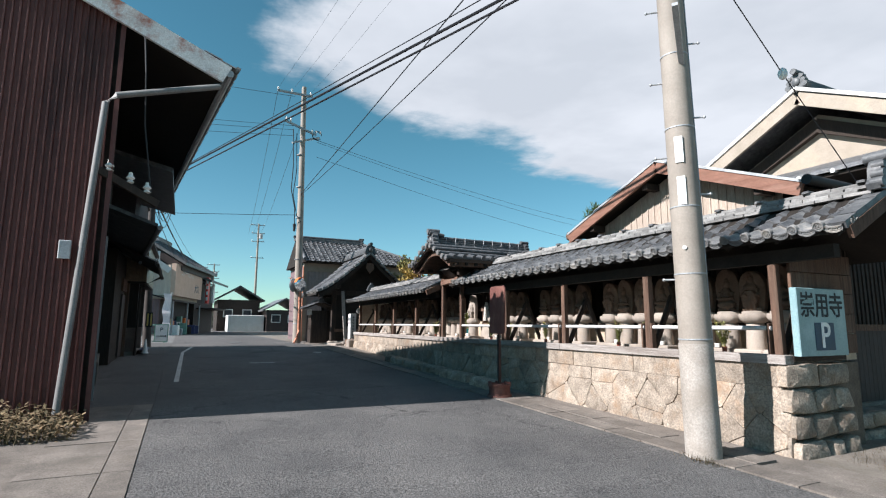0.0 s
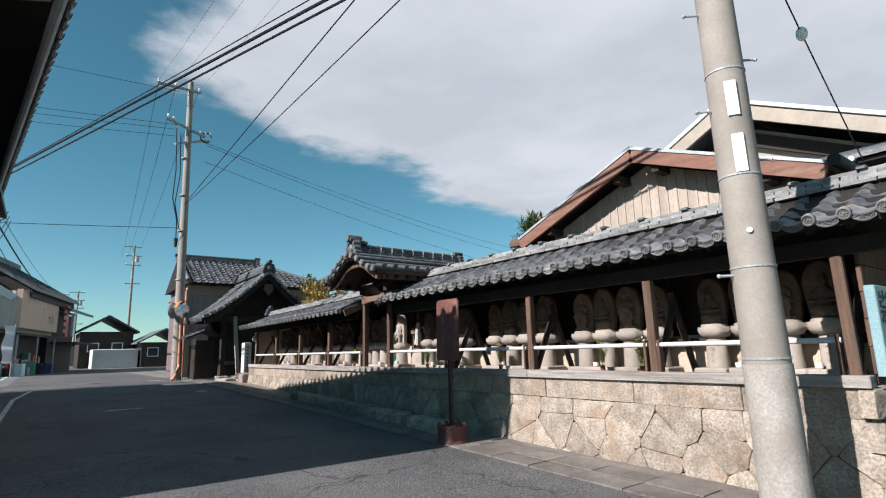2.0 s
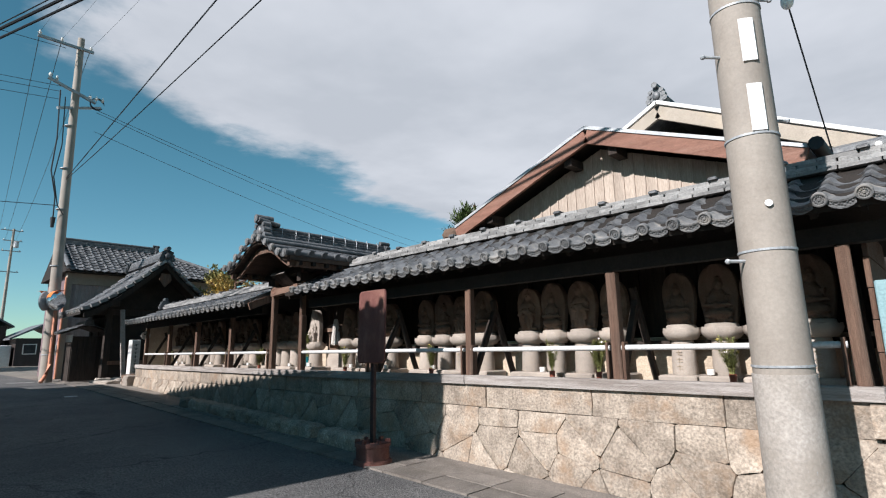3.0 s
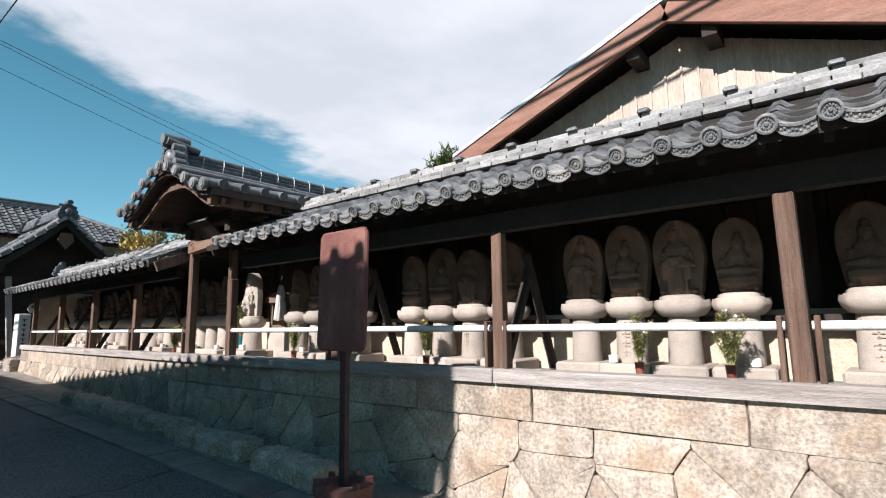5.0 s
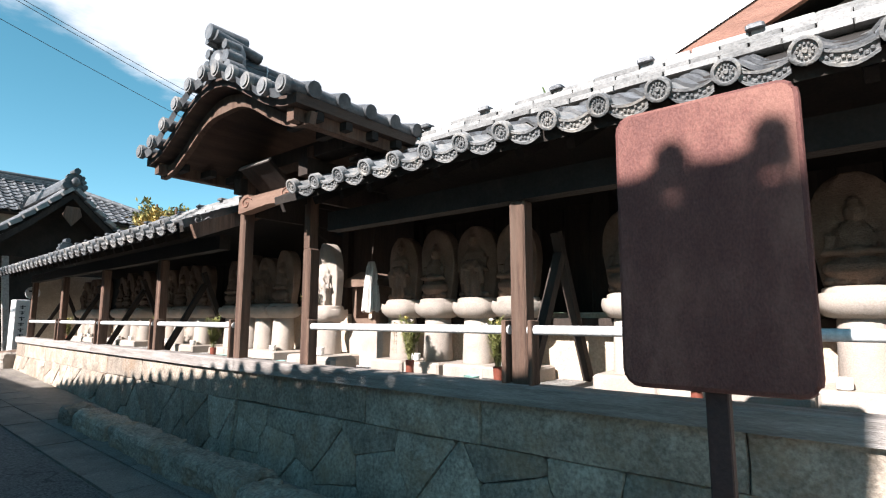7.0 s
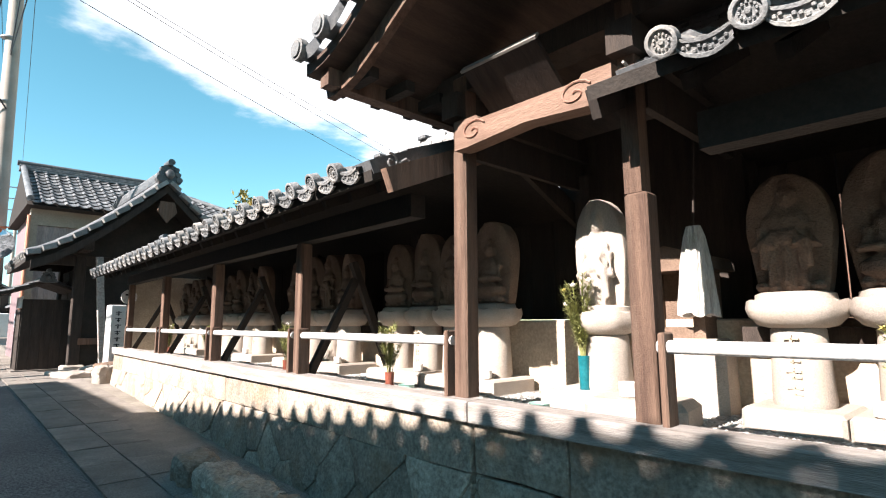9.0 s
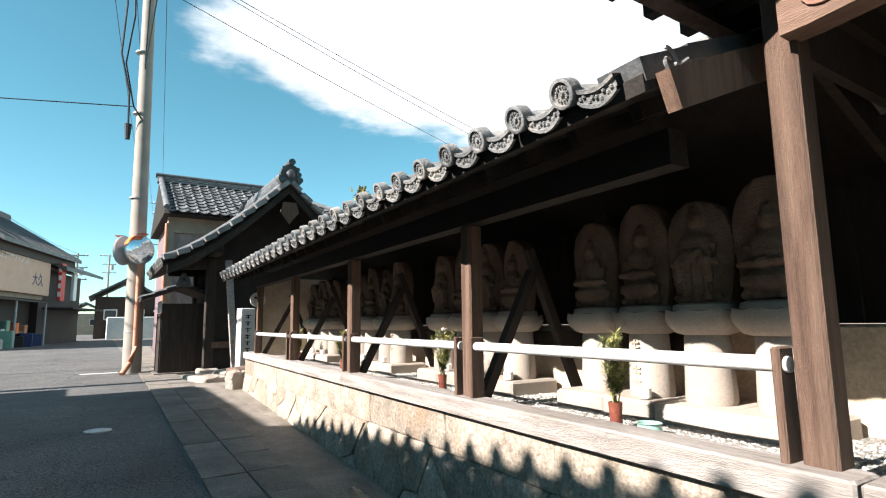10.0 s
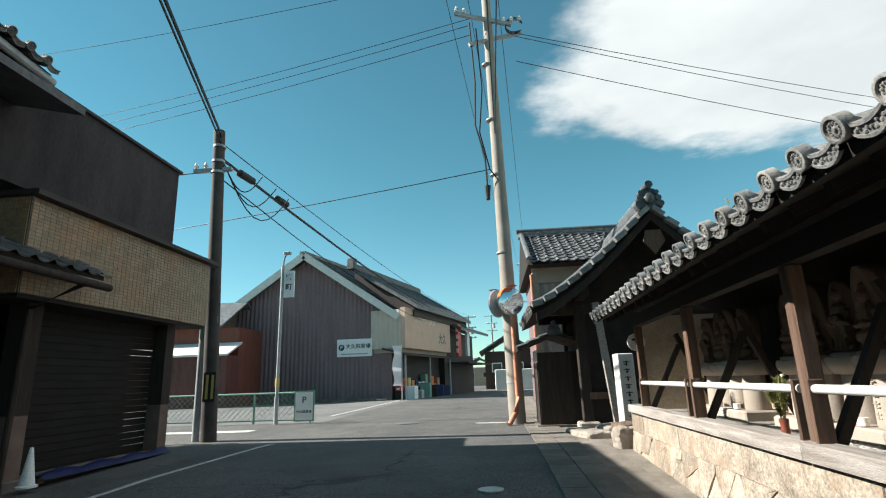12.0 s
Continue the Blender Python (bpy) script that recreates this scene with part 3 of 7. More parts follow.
def verge_tiles(roof, y, ex, ez, rz, face, n=4, tall=0.075):
    """The closing course of a roof's end: overlapping slabs with a scroll on the lowest."""
    a, b = Vector((ex + 0.02, y, ez - 0.005)), Vector((6.58, y, rz - 0.03))
    for k in range(n):
        p, q = a.lerp(b, k / n), a.lerp(b, (k + 1.06) / n)
        part("verge_tile", Shape().beam(p + Vector((0, 0, 0.008 * (k % 2))), q, 0.17, tall), DARKTILE, roof)
    c = a.lerp(b, 0.5 / n)
    s = Shape().tube([(c.x + 0.006 * w * math.cos(w), y + face * 0.088, c.z + 0.006 * w * math.sin(w)) for w in np.linspace(0.8, 8.2, 20)], 0.007, 5)
    s.tube([(c.x + 0.05, y + face * 0.088, c.z), (c.x + 0.1, y + face * 0.088, c.z + 0.035), (c.x + 0.13, y + face * 0.088, c.z + 0.02)], 0.007, 5)
    part("scroll", s, EAVETILE, roof, "raised scroll on the verge tile")


verge_tiles(roof1, 2.9, 5.74, 2.49, 2.93, -1)
verge_tiles(roof1, 11.3, 5.92, 2.56, 2.93, 1, tall=0.05)
verge_tiles(roof2, 12.66, 5.57, 2.385, 2.82, -1)
part("end_wall", Shape().box(6.2, 7.42, 20.86, 20.9, 1.1, 2.4), PLASTER, gal2)
for i in range(5):
    part("end_board", Shape().box(6.19, 7.42, 3.64, 3.675 + 0.004 * (i % 2), 1.184 + 0.235 * i, 1.412 + 0.235 * i, c=0.004), WOOD, gal1, "weathered horizontal board")


# ---- more materials ----
CERAMIC = mat("white_porcelain", (0.72, 0.7, 0.66), (0.78, 0.76, 0.72), 6, 0.3, 0.03)
CELADON = mat("celadon_glaze", (0.2, 0.36, 0.31), (0.27, 0.43, 0.38), 8, 0.25, 0.05)
TEAL = mat("teal_bamboo_vase", (0.0, 0.07, 0.085), (0.01, 0.12, 0.14), 6, 0.35, 0.05)
COPPER = mat("red_brown_vase", (0.12, 0.035, 0.022), (0.2, 0.06, 0.038), 8, 0.4, 0.05)
LEAF = mat("leaf", (0.15, 0.165, 0.05), (0.29, 0.28, 0.11), 20, 0.6, 0.1, island=True, rnd=0.3)
PINE = mat("pine_needles", (0.05, 0.09, 0.025), (0.1, 0.13, 0.04), 6, 0.7, 0.1, island=True, rnd=0.3)
GOLDLEAF = mat("golden_leaf", (0.36, 0.26, 0.08), (0.52, 0.39, 0.14), 6, 0.7, 0.1, island=True, rnd=0.35)
DRYLEAF = mat("dry_weed", (0.12, 0.1, 0.05), (0.25, 0.17, 0.1), 12, 0.85, 0.1, island=True, rnd=0.4)
PETAL = mat("pale_petal", (0.7, 0.6, 0.62), (0.8, 0.76, 0.74), 20, 0.6, 0.05, island=True, rnd=0.15)
YELLOW = mat("yellow_petal", (0.5, 0.38, 0.1), (0.6, 0.48, 0.16), 20, 0.6, 0.05)
ORANGE = mat("orange_hood", (0.75, 0.16, 0.03), (0.8, 0.2, 0.05), 4, 0.4, 0.03)
SALMON = mat("faded_conduit", (0.5, 0.2, 0.12), (0.6, 0.28, 0.18), 3, 0.6, 0.1)
GREENMESH = mat("green_fence_paint", (0.16, 0.3, 0.24), (0.22, 0.38, 0.3), 4, 0.5, 0.05)
REDSIGN = mat("red_sign", (0.55, 0.05, 0.04), (0.6, 0.07, 0.06), 3, 0.5, 0.03)
SIGNWHITE = mat("white_sign", (0.76, 0.76, 0.74), (0.8, 0.8, 0.79), 3, 0.45, 0.03)
MOSAIC = mat("cream_mosaic", (0.23, 0.165, 0.1), (0.31, 0.23, 0.15), 3, 0.4, 0.05, 40, island=True, rnd=0.14, stain=(0.4, 0.2, 0.08), stain_scale=1.1, stain_amount=0.5)
TARP = mat("blue_tarp", (0.005, 0.009, 0.06), (0.009, 0.016, 0.09), 6, 0.5, 0.2)
REDWALL = mat("red_brown_boards", (0.14, 0.045, 0.03), (0.2, 0.07, 0.05), 3, 0.7, 0.2, 40, stretch=(3, 1, 0.3))
BEIGEBOARD = mat("beige_board", (0.33, 0.265, 0.215), (0.42, 0.345, 0.285), 3, 0.85, 0.2, 40, stretch=(2, 2, 0.3), rnd=0.08)
LINE = mat("road_paint", (0.5, 0.49, 0.46), (0.62, 0.6, 0.57), 12, 0.8, 0.2, 80, stain=(0.2, 0.2, 0.19), stain_scale=8, stain_amount=0.8)
# Shutter tone cut to near black to stand for shade beneath the eaves.
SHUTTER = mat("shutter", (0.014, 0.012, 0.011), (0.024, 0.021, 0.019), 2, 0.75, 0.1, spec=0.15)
GLASSDARK = mat("dim_glass", (0.03, 0.035, 0.04), (0.05, 0.055, 0.06), 2, 0.1, 0.0, spec=0.6)
MIRROR = mat("mirror", (0.85, 0.87, 0.88), (0.88, 0.9, 0.9), 2, 0.14, 0.0, metal=1.0)
CABLE = mat("cable", (0.012, 0.013, 0.016), (0.02, 0.02, 0.024), 10, 0.5, 0.0)


# ---- utility poles, wires ----
def pole(label, x, y, h, r0, r1, lean=0.0, material=POLE):
    p = thing("utility_pole", label, "utility pole", "utility poles", pose(x, y, gz(y)))
    part("shaft", Shape().tube([(lean * i / 6, 0, -0.2 + (h + 0.2) * i / 6) for i in range(7)], [r0 + (r1 - r0) * i / 6 for i in range(7)], 28), material, p, smooth=True)
    return p


def band(parent, z, r, h=0.02, x=0.0, material=STEEL):
    part("band", Shape().tube([(x, 0, z), (x, 0, z + h)], r, 24), material, parent, smooth=True)


def insulator(parent, x, y, z):
    part("insulator", Shape().lathe([(0.02, 0), (0.055, 0.02), (0.03, 0.05), (0.06, 0.08), (0.03, 0.12), (0.025, 0.16)], 10, (x, y, z)), CERAMIC, parent, smooth=True)


pole1 = pole("tall round concrete utility pole beside the granite wall", 5.08, 4.04, 11.5, 0.175, 0.105)
pole1.matrix_basis = pose(5.08, 4.04, gz(4.04), 0, -1.2, 0)
for z, h in ((0.5, 0.014), (0.62, 0.05), (1.24, 0.014), (1.95, 0.014), (2.7, 0.014), (3.62, 0.014), (4.5, 0.014), (5.6, 0.02)):
    band(pole1, z, 0.18 - 0.0061 * z, h)
for z, h in ((3.2, 0.3), (2.72, 0.32)):
    w = radians(212)
    part("number_plate", Shape().box(-0.045, 0.045, -0.006, 0.004, 0, h, c=0.003), SIGNWHITE, pole1, "white number plate", pose(math.cos(w) * 0.162, math.sin(w) * 0.162, z, 0, 0, 122))
for i, z in enumerate((1.9, 2.85, 3.3, 3.75, 4.2, 4.65, 5.1)):
    w = radians(-40 if i % 2 else 140)
    part("step_bolt", Shape().tube([(math.cos(w) * 0.13, math.sin(w) * 0.13, z), (math.cos(w) * 0.27, math.sin(w) * 0.27, z)], 0.011, 8).ball((math.cos(w) * 0.275, math.sin(w) * 0.275, z), 0.018, 8, 4), STEEL, pole1)
part("earth_cable", Shape().tube([(0.18 - 0.0061 * z if z > 0.4 else 0.12, -0.03 - 0.04 * (z < 1), z) for z in (0.02, 0.35, 0.6, 1.2, 2.5, 4, 6, 8, 11)], 0.013, 8), BLACK, pole1, "black earth cable")
part("conduit", Shape().tube([(0.15 - 0.0061 * z, -0.1, z) for z in (0.75, 2, 4, 7)], 0.009, 8), STEEL, pole1)
part("sleeve", Shape().tube([(0, 0, -0.15), (0, 0, 1.2)], [0.182, 0.174], 28), mat("pale_sleeve", (0.29, 0.258, 0.225), (0.37, 0.333, 0.298), 3, 0.8, 0.15, 50, stain=(0.28, 0.24, 0.2), stain_scale=2.5, stain_amount=0.6), pole1, "paler worn lower section", smooth=True)
part("disc_tag", Shape().tube([(-0.148, -0.075, 2.24), (-0.156, -0.08, 2.24)], 0.022, 14), SIGNWHITE, pole1, "small round white tag")
part("crossarm", Shape().box(-0.75, 0.75, -0.05, 0.05, 11.0, 11.09), STEEL, pole1)
part("bracket_arm", Shape().beam((0, -0.1, 4.35), (-0.55, -0.5, 4.75), 0.06, 0.06), STEEL, pole1)
for x in (-0.7, 0.0, 0.7):
    insulator(pole1, x, 0, 11.09)

pole2 = pole("tall concrete utility pole with round traffic mirrors near the gate", 4.85, 25.3, 12.5, 0.19, 0.11, -0.16)
part("crossarm", Shape().box(-1.45, 0.25, -0.17, -0.08, 12.0, 12.09), STEEL, pole2)
for x in (-1.4, -0.75, 0.15):
    insulator(pole2, x, -0.12, 12.09)
part("crossarm", Shape().beam((-1.0, -0.1, 10.6), (0.5, -0.1, 10.1), 0.09, 0.09), STEEL, pole2)
part("crossarm", Shape().beam((-0.65, -0.25, 9.5), (0.75, 0.35, 10.15), 0.09, 0.09), STEEL, pole2)
for x, z in ((-0.95, 10.65), (-0.75, 10.58), (0.3, 10.2), (0.5, 10.2), (0.7, 10.2)):
    insulator(pole2, x, -0.1, z)
for k in range(3):
    part("wire_coil", Shape().tube([(0.55 + 0.22 * math.cos(a), -0.1 + 0.05 * k, 10.1 + 0.22 * math.sin(a)) for a in np.linspace(0.3 * k, 5.2 + 0.3 * k, 14)], 0.012, 6), CABLE, pole2)
for z in (0.9, 2.6, 3.9, 5.9, 7.4, 9.0):
    band(pole2, z, 0.195 - 0.0064 * z, 0.03, -0.024 * z)
part("conduit", Shape().tube([(-0.2, -0.45, 0.03), (-0.05, -0.24, 0.25), (0.03, -0.205, 0.6), (0.02, -0.195, 2.7)], 0.055, 12), SALMON, pole2, "faded orange conduit at the pole's foot", smooth=True)
part("cable_box", Shape().tube([(-0.38, -0.25, 5.2), (-0.38, -0.25, 5.55)], [0.05, 0.08], 10), BLACK, pole2)
part("drop_cable", Shape().tube([(-0.62, -0.2, 10.2), (-0.55, -0.25, 8.4), (-0.6, -0.25, 7.2), (-0.4, -0.25, 6.3), (-0.38, -0.25, 5.5)], 0.022, 8), CABLE, pole2)
part("drop_cable", Shape().tube([(-0.45, -0.2, 10.0), (-0.38, -0.22, 8.2), (-0.5, -0.22, 7.0), (-0.3, -0.22, 6.0), (-0.1, -0.2, 5.7)], 0.018, 8), CABLE, pole2)


def mirror(parent, x, y, z, turn):
    """A convex road mirror with an orange rim and hood."""
    m = pose(x, y, z, 0, 0, turn)
    disc = Shape()
    rings = [(0.30 * math.sin(a) / math.sin(0.42), -0.6 * (math.cos(a) - math.cos(0.42))) for a in np.linspace(0.0, 0.42, 7)]
    seg = 28
    verts = [(max(r, 0.004) * math.cos(2 * math.pi * j / seg), d, max(r, 0.004) * math.sin(2 * math.pi * j / seg)) for r, d in rings for j in range(seg)]
    faces = [(i * seg + j, i * seg + (j + 1) % seg, (i + 1) * seg + (j + 1) % seg, (i + 1) * seg + j) for i in range(6) for j in range(seg)]
    disc.add(verts, faces + [tuple(range(seg))])
    part("mirror_face", disc, MIRROR, parent, "convex mirror glass", m, True)
    part("mirror_shell", Shape().lathe([(0.31, 0), (0.325, 0.01), (0.31, 0.05), (0.15, 0.1), (0.05, 0.12)], 28), STEEL, parent, "", m @ pose(0, 0.01, 0, -90), True)
    hood = Shape()
    for r, d in ((0.33, 0.02),):
        arc = [math.pi * (0.42 + 0.5 * i / 10) for i in range(11)]
        hood.sheet([(r * math.cos(a), d, r * math.sin(a)) for a in arc], [(r * 1.03 * math.cos(a), -0.2, r * 1.03 * math.sin(a)) for a in arc])
        hood.sheet([(r * 1.06 * math.cos(a), -0.2, r * 1.06 * math.sin(a)) for a in arc], [(r * 1.03 * math.cos(a), d, r * 1.03 * math.sin(a)) for a in arc])
    part("mirror_hood", hood, ORANGE, parent, "orange sun hood", m)
    part("mirror_arm", Shape().tube([(x, y + 0.1, z), (0.0, 0.0, z - 0.05)], 0.025, 8), STEEL, parent)


mirror(pole2, -0.33, -0.16, 2.68, -128)
mirror(pole2, 0.0, -0.33, 2.7, 22)

pole3 = pole("short dark utility pole at the street corner", -1.12, 23.1, 6.5, 0.15, 0.12, -0.25, mat("old_pole", (0.045, 0.038, 0.035), (0.085, 0.072, 0.066), 2, 0.8, 0.2))
part("hazard_plate", Shape().box(-0.1, 0.14, -0.165, -0.15, 0.75, 1.3), BLACK, pole3, "black and yellow hazard plate")
for x in (-0.05, 0.06):
    part("hazard_stripe", Shape().box(x, x + 0.05, -0.172, -0.166, 0.8, 1.25), YELLOW, pole3)
for z in (5.5, 5.75, 6.1):
    band(pole3, z, 0.135, 0.05, -0.22)
part("crossarm", Shape().box(-0.75, 0.1, -0.05, 0.05, 5.55, 5.62), STEEL, pole3)
for x in (-0.72, -0.5):
    insulator(pole3, x, 0, 5.62)
side_pole = thing("guide_pole", "slim grey steel pole beside the utility pole", "pole", m=pose(-1.42, 23.15, gz(23)))
part("shaft", Shape().tube([(0, 0, -0.1), (0, 0, 2.15)], 0.07, 14), STEEL, side_pole, smooth=True)
part("round_plate", Shape().box(-0.02, 0.34, -0.1, -0.085, 1.95, 2.4, c=0.006), GREENMESH, side_pole, "small green name plate")


def wire(label, a, b, sag, r=0.012, n=14, group="overhead wires"):
    a, b = Vector(a), Vector(b)
    pts = [a.lerp(b, i / n) - Vector((0, 0, sag * 4 * (i / n) * (1 - i / n))) for i in range(n + 1)]
    return solid("overhead_wire", Shape().tube(pts, r, 6), CABLE, label, "wire", group, smooth=True)


P1, P2, P3 = Vector((4.94, 4.04, 0.11)), Vector((4.85, 25.3, 0.594)), Vector((-1.3, 23.1, 0.594))
THICK, THIN = "thick black bundled cable strung between poles", "thin black wire strung between poles"
wire(THICK, P3 + Vector((0, 0, 6.35)), P1 + Vector((0, 0, 6.36)), 0.0, 0.026)
wire(THICK, P3 + Vector((0, 0, 6.2)), P1 + Vector((0, 0.1, 6.26)), 0.03, 0.02)
wire(THIN, P3 + Vector((0, 0, 6.4)), P1 + Vector((0, 0, 6.6)), 0.05, 0.01)
wire(THICK, P2 + Vector((-0.12, -0.1, 7.05)), (2.65, -46, 6.47), 0.0, 0.014)
wire(THICK, P2 + Vector((-0.12, -0.1, 7.0)), P1 + Vector((-0.2, 0.0, 7.0)), 0.08, 0.012)
for x2, x1 in ((-1.4, -0.7), (-0.75, 0.0), (0.15, 0.7)):
    wire(THIN, P2 + Vector((x2, -0.12, 12.2)), P1 + Vector((x1, 0, 11.2)), 0.35, 0.004)
    wire(THIN, P2 + Vector((x2, -0.12, 12.2)), (9.2 + x2, 80, 14.2), 0.8, 0.011)
for dz, end in ((9.85, (42, 39.0, 10.9)), (9.75, (42, 39.6, 10.4)), (9.0, (42, 39.4, 8.9))):
    wire(THIN, P2 + Vector((0.55, -0.1, dz)), end, 0.6, 0.009)
for dz, end in ((10.4, (-26, 35, 13.6)), (10.2, (-26, 35, 13.0)), (9.9, (-26, 34.6, 12.2)), (11.9, (-26, 32, 16.0))):
    wire(THIN, P2 + Vector((-0.6, -0.1, dz)), end, 0.5, 0.009)
wire(THIN, P2 + Vector((-0.3, -0.2, 6.0)), (-30, 34.8, 7.4), 0.5, 0.012)
wire(THICK, P3 + Vector((0.02, 0, 5.85)), (1.75, 75, 8.6), 1.0, 0.035)
wire(THIN, P3 + Vector((0.02, 0, 5.4)), (1.75, 75, 8.0), 1.6, 0.014)
wire(THIN, P3 + Vector((0.02, 0, 6.2)), (1.75, 75, 8.9), 0.6, 0.012)
wire(THIN, P3 + Vector((-0.5, 0, 5.55)), (-8, 23.5, 6.6), 0.15, 0.012)
for k, (a, b2) in enumerate(((0.25, 1.3), (0.9, 2.2))):
    d = Vector((3.05 / 51.9, 1, 2.1 / 51.9)).normalized()
    q = P3 + Vector((0, 0, 5.8 - 0.05 * k)) + d * (0.8 + 1.9 * k)
    solid("cable_closure", Shape().tube([q - d * 0.05, q, q + d * 0.6, q + d * 0.65], [0.04, 0.09, 0.09, 0.04], 12), BLACK, "black cable splice closure hanging on the cable", "closure", "cable closures", smooth=True)
for k in range(3):
    s = Shape().tube([P3 + Vector((0.1 + 0.5 * t, 0.8 * t * (k + 1), 5.7 - 0.5 * math.sin(math.pi * t) * (1 + 0.4 * k))) for t in np.linspace(0, 1, 10)], 0.014, 6)
    solid("slack_cable", s, CABLE, "slack loop of black cable by the pole top", "cable", "slack cables")
guy = thing("guy_wire", "steel guy wire with a white insulator ball", "guy wire")
part("strand", Shape().tube([P1 + Vector((0.1, 0, 6.6)), (7.06, 4.02, 4.87), (9.25, 4.0, 2.97), (12.6, 4.0, 0.1)], 0.008, 6), CABLE, guy)
part("insulator_ball", Shape().ball((7.06, 4.02, 4.87), (0.06, 0.06, 0.085), 12, 8), CERAMIC, guy, "white insulator ball", smooth=True)

for label, x, y, h, r in (("distant utility pole with crowded crossarms", 9.2, 80, 15.6, 0.2), ("distant utility pole far along the street", 1.75, 75, 8.6, 0.16), ("distant utility pole far along the street", 4.5, 100, 11.5, 0.17)):
    p = thing("utility_pole", label, "utility pole", "utility poles", pose(x, y, gz(y) - 0.3))
    part("shaft", Shape().tube([(0, 0, 0), (0, 0, h)], [r, r * 0.6], 12), POLE, p, smooth=True)
    for z in (h - 0.2, h - 1.4, h - 2.6, h - 5.0):
        part("crossarm", Shape().box(-0.9 - 0.25 * (z > h - 1), 0.9, -0.06, 0.06, z - 0.05, z + 0.05), STEEL, p)
        for x2 in (-0.8, 0.0, 0.75):
            insulator(p, x2, 0, z + 0.05)
    part("transformer", Shape().tube([(0.35, -0.3, h - 2.2), (0.35, -0.3, h - 1.5)], 0.25, 12), STEEL, p)

# ---- red house and its neighbours on the west side ----
def sheared(shape, x0=-1.53, y0=9.12, skew=-0.08):
    """The west houses stand askew to the street: turned away along it, square to it at the end."""
    s = Shape()
    return s.add([(x0 + x - 0.108 * y, y0 + y + skew * x, z) for x, y, z in shape.v], shape.f)


red_house = thing("red_house", "old house clad in red corrugated metal, paint peeling on the eaves", "house")
part("south_wall", sheared(ribbed(Shape(), -9, 0.42, 0.1, lambda x: 5.97 - 0.479 * x if x > -4.5 else 8.12 + 0.479 * (x + 4.5), -0.75, 0.085, 0.024), skew=-0.06), REDSHEET, red_house, "red corrugated metal wall")
# Street-side wall in the soffit's near-black: its shade is in the colour.
part("house_body", sheared(Shape().prism([(-9, 0.0), (0.42, 0.0), (0.42, 5.7), (-4.5, 8.05), (-9, 5.9)], -0.72, 9.0, "y"), skew=-0.06), UNDERSHADE, red_house, "side wall coloured near black for shade")
part("corner_trim", sheared(Shape().box(0.4, 0.46, -0.8, -0.7, 0.1, 5.7)), REDSHEET, red_house)
eave = [(1.8, 5.22), (-4.5, 8.24), (-10.8, 5.22), (-10.8, 5.3), (-4.5, 8.32), (1.8, 5.3)]
red_roof = part("roof", sheared(Shape().prism(eave, -0.85, 9.1, "y")), UNDERSHADE, red_house, "tiled roof with soffit darkened as shade")
part("bargeboard", sheared(Shape().beam((1.8, -0.88, 5.16), (-4.5, -0.88, 8.18), 0.05, 0.27)), PEELING, red_house, "bargeboard of peeling white paint over rust")
part("gutter", sheared(Shape().tube([(1.84, -0.9, 5.18), (1.84, 9.1, 5.18)], 0.055, 10)), STEEL, red_house)
up = Vector((-1, 0.08, 0.48))
for c in range(38):
    for i in range(2):
        o = Vector((-1.53 + 1.92 - 0.108 * (c * TW - 0.85), 9.12 + c * TW - 0.85 - 0.144, 5.27)) + up.normalized() * (0.24 * i)
        part("eave_tile" if i == 0 else "tile", EAVE_MESH if i == 0 else TILE_MESH, None, red_roof, m=jitter(basis(o + Vector((0, TW, 0)), up, (0.108, -1, 0))))
part("downpipe", sheared(Shape().tube([(1.75, -0.86, 5.12), (1.72, -0.85, 4.98), (0.42, -0.85, 4.62), (0.3, -0.85, 4.5), (0.09, -0.85, 0.15)], 0.045, 10)), mat("grey_pvc", (0.16, 0.16, 0.16), (0.22, 0.215, 0.21), 3, 0.6, 0.05), red_house, "grey downpipe", smooth=True)
part("meter_box", sheared(Shape().box(-0.06, 0.08, -0.88, -0.785, 2.32, 2.56, c=0.01)), STEEL, red_house)
part("wire_bracket", sheared(Shape().beam((0.3, -0.82, 3.55), (1.05, -0.5, 3.2), 0.05, 0.1)), DARKWOOD, red_house, "timber arm carrying insulators")
for x, y, z in ((0.42, -0.77, 3.55), (0.68, -0.66, 3.43), (0.9, -0.56, 3.33)):
    insulator(red_house, -1.53 + x - 0.108 * y, 9.12 + y - 0.08 * x, z)
part("drop_wire", sheared(Shape().tube([(0.7, -0.95, 5.5), (0.75, -0.9, 5.0), (0.8, -0.7, 4.3), (0.95, -0.55, 3.35)], 0.012, 6)), CABLE, red_house)
part("side_window", sheared(Shape().box(0.425, 0.45, 1.2, 2.3, 0.6, 2.6)), SHUTTER, red_house)
part("door_jamb", sheared(Shape().box(0.425, 0.47, 1.0, 1.08, 0.2, 2.9)), STEEL, red_house)
part("lean_to_roof", sheared(Shape().prism([(0.29, 3.65), (1.25, 3.3), (1.25, 3.36), (0.29, 3.73)], 2.2, 8.9, "y")), TILE, red_house, "lower tiled eave")
part("lean_to_gutter", sheared(Shape().tube([(1.28, 2.1, 3.27), (1.28, 9.0, 3.27)], 0.05, 8)), STEEL, red_house)
part("skirting", sheared(Shape().box(0.425, 0.48, 3.0, 6.5, 0.3, 0.75)), CONCRETE, red_house)

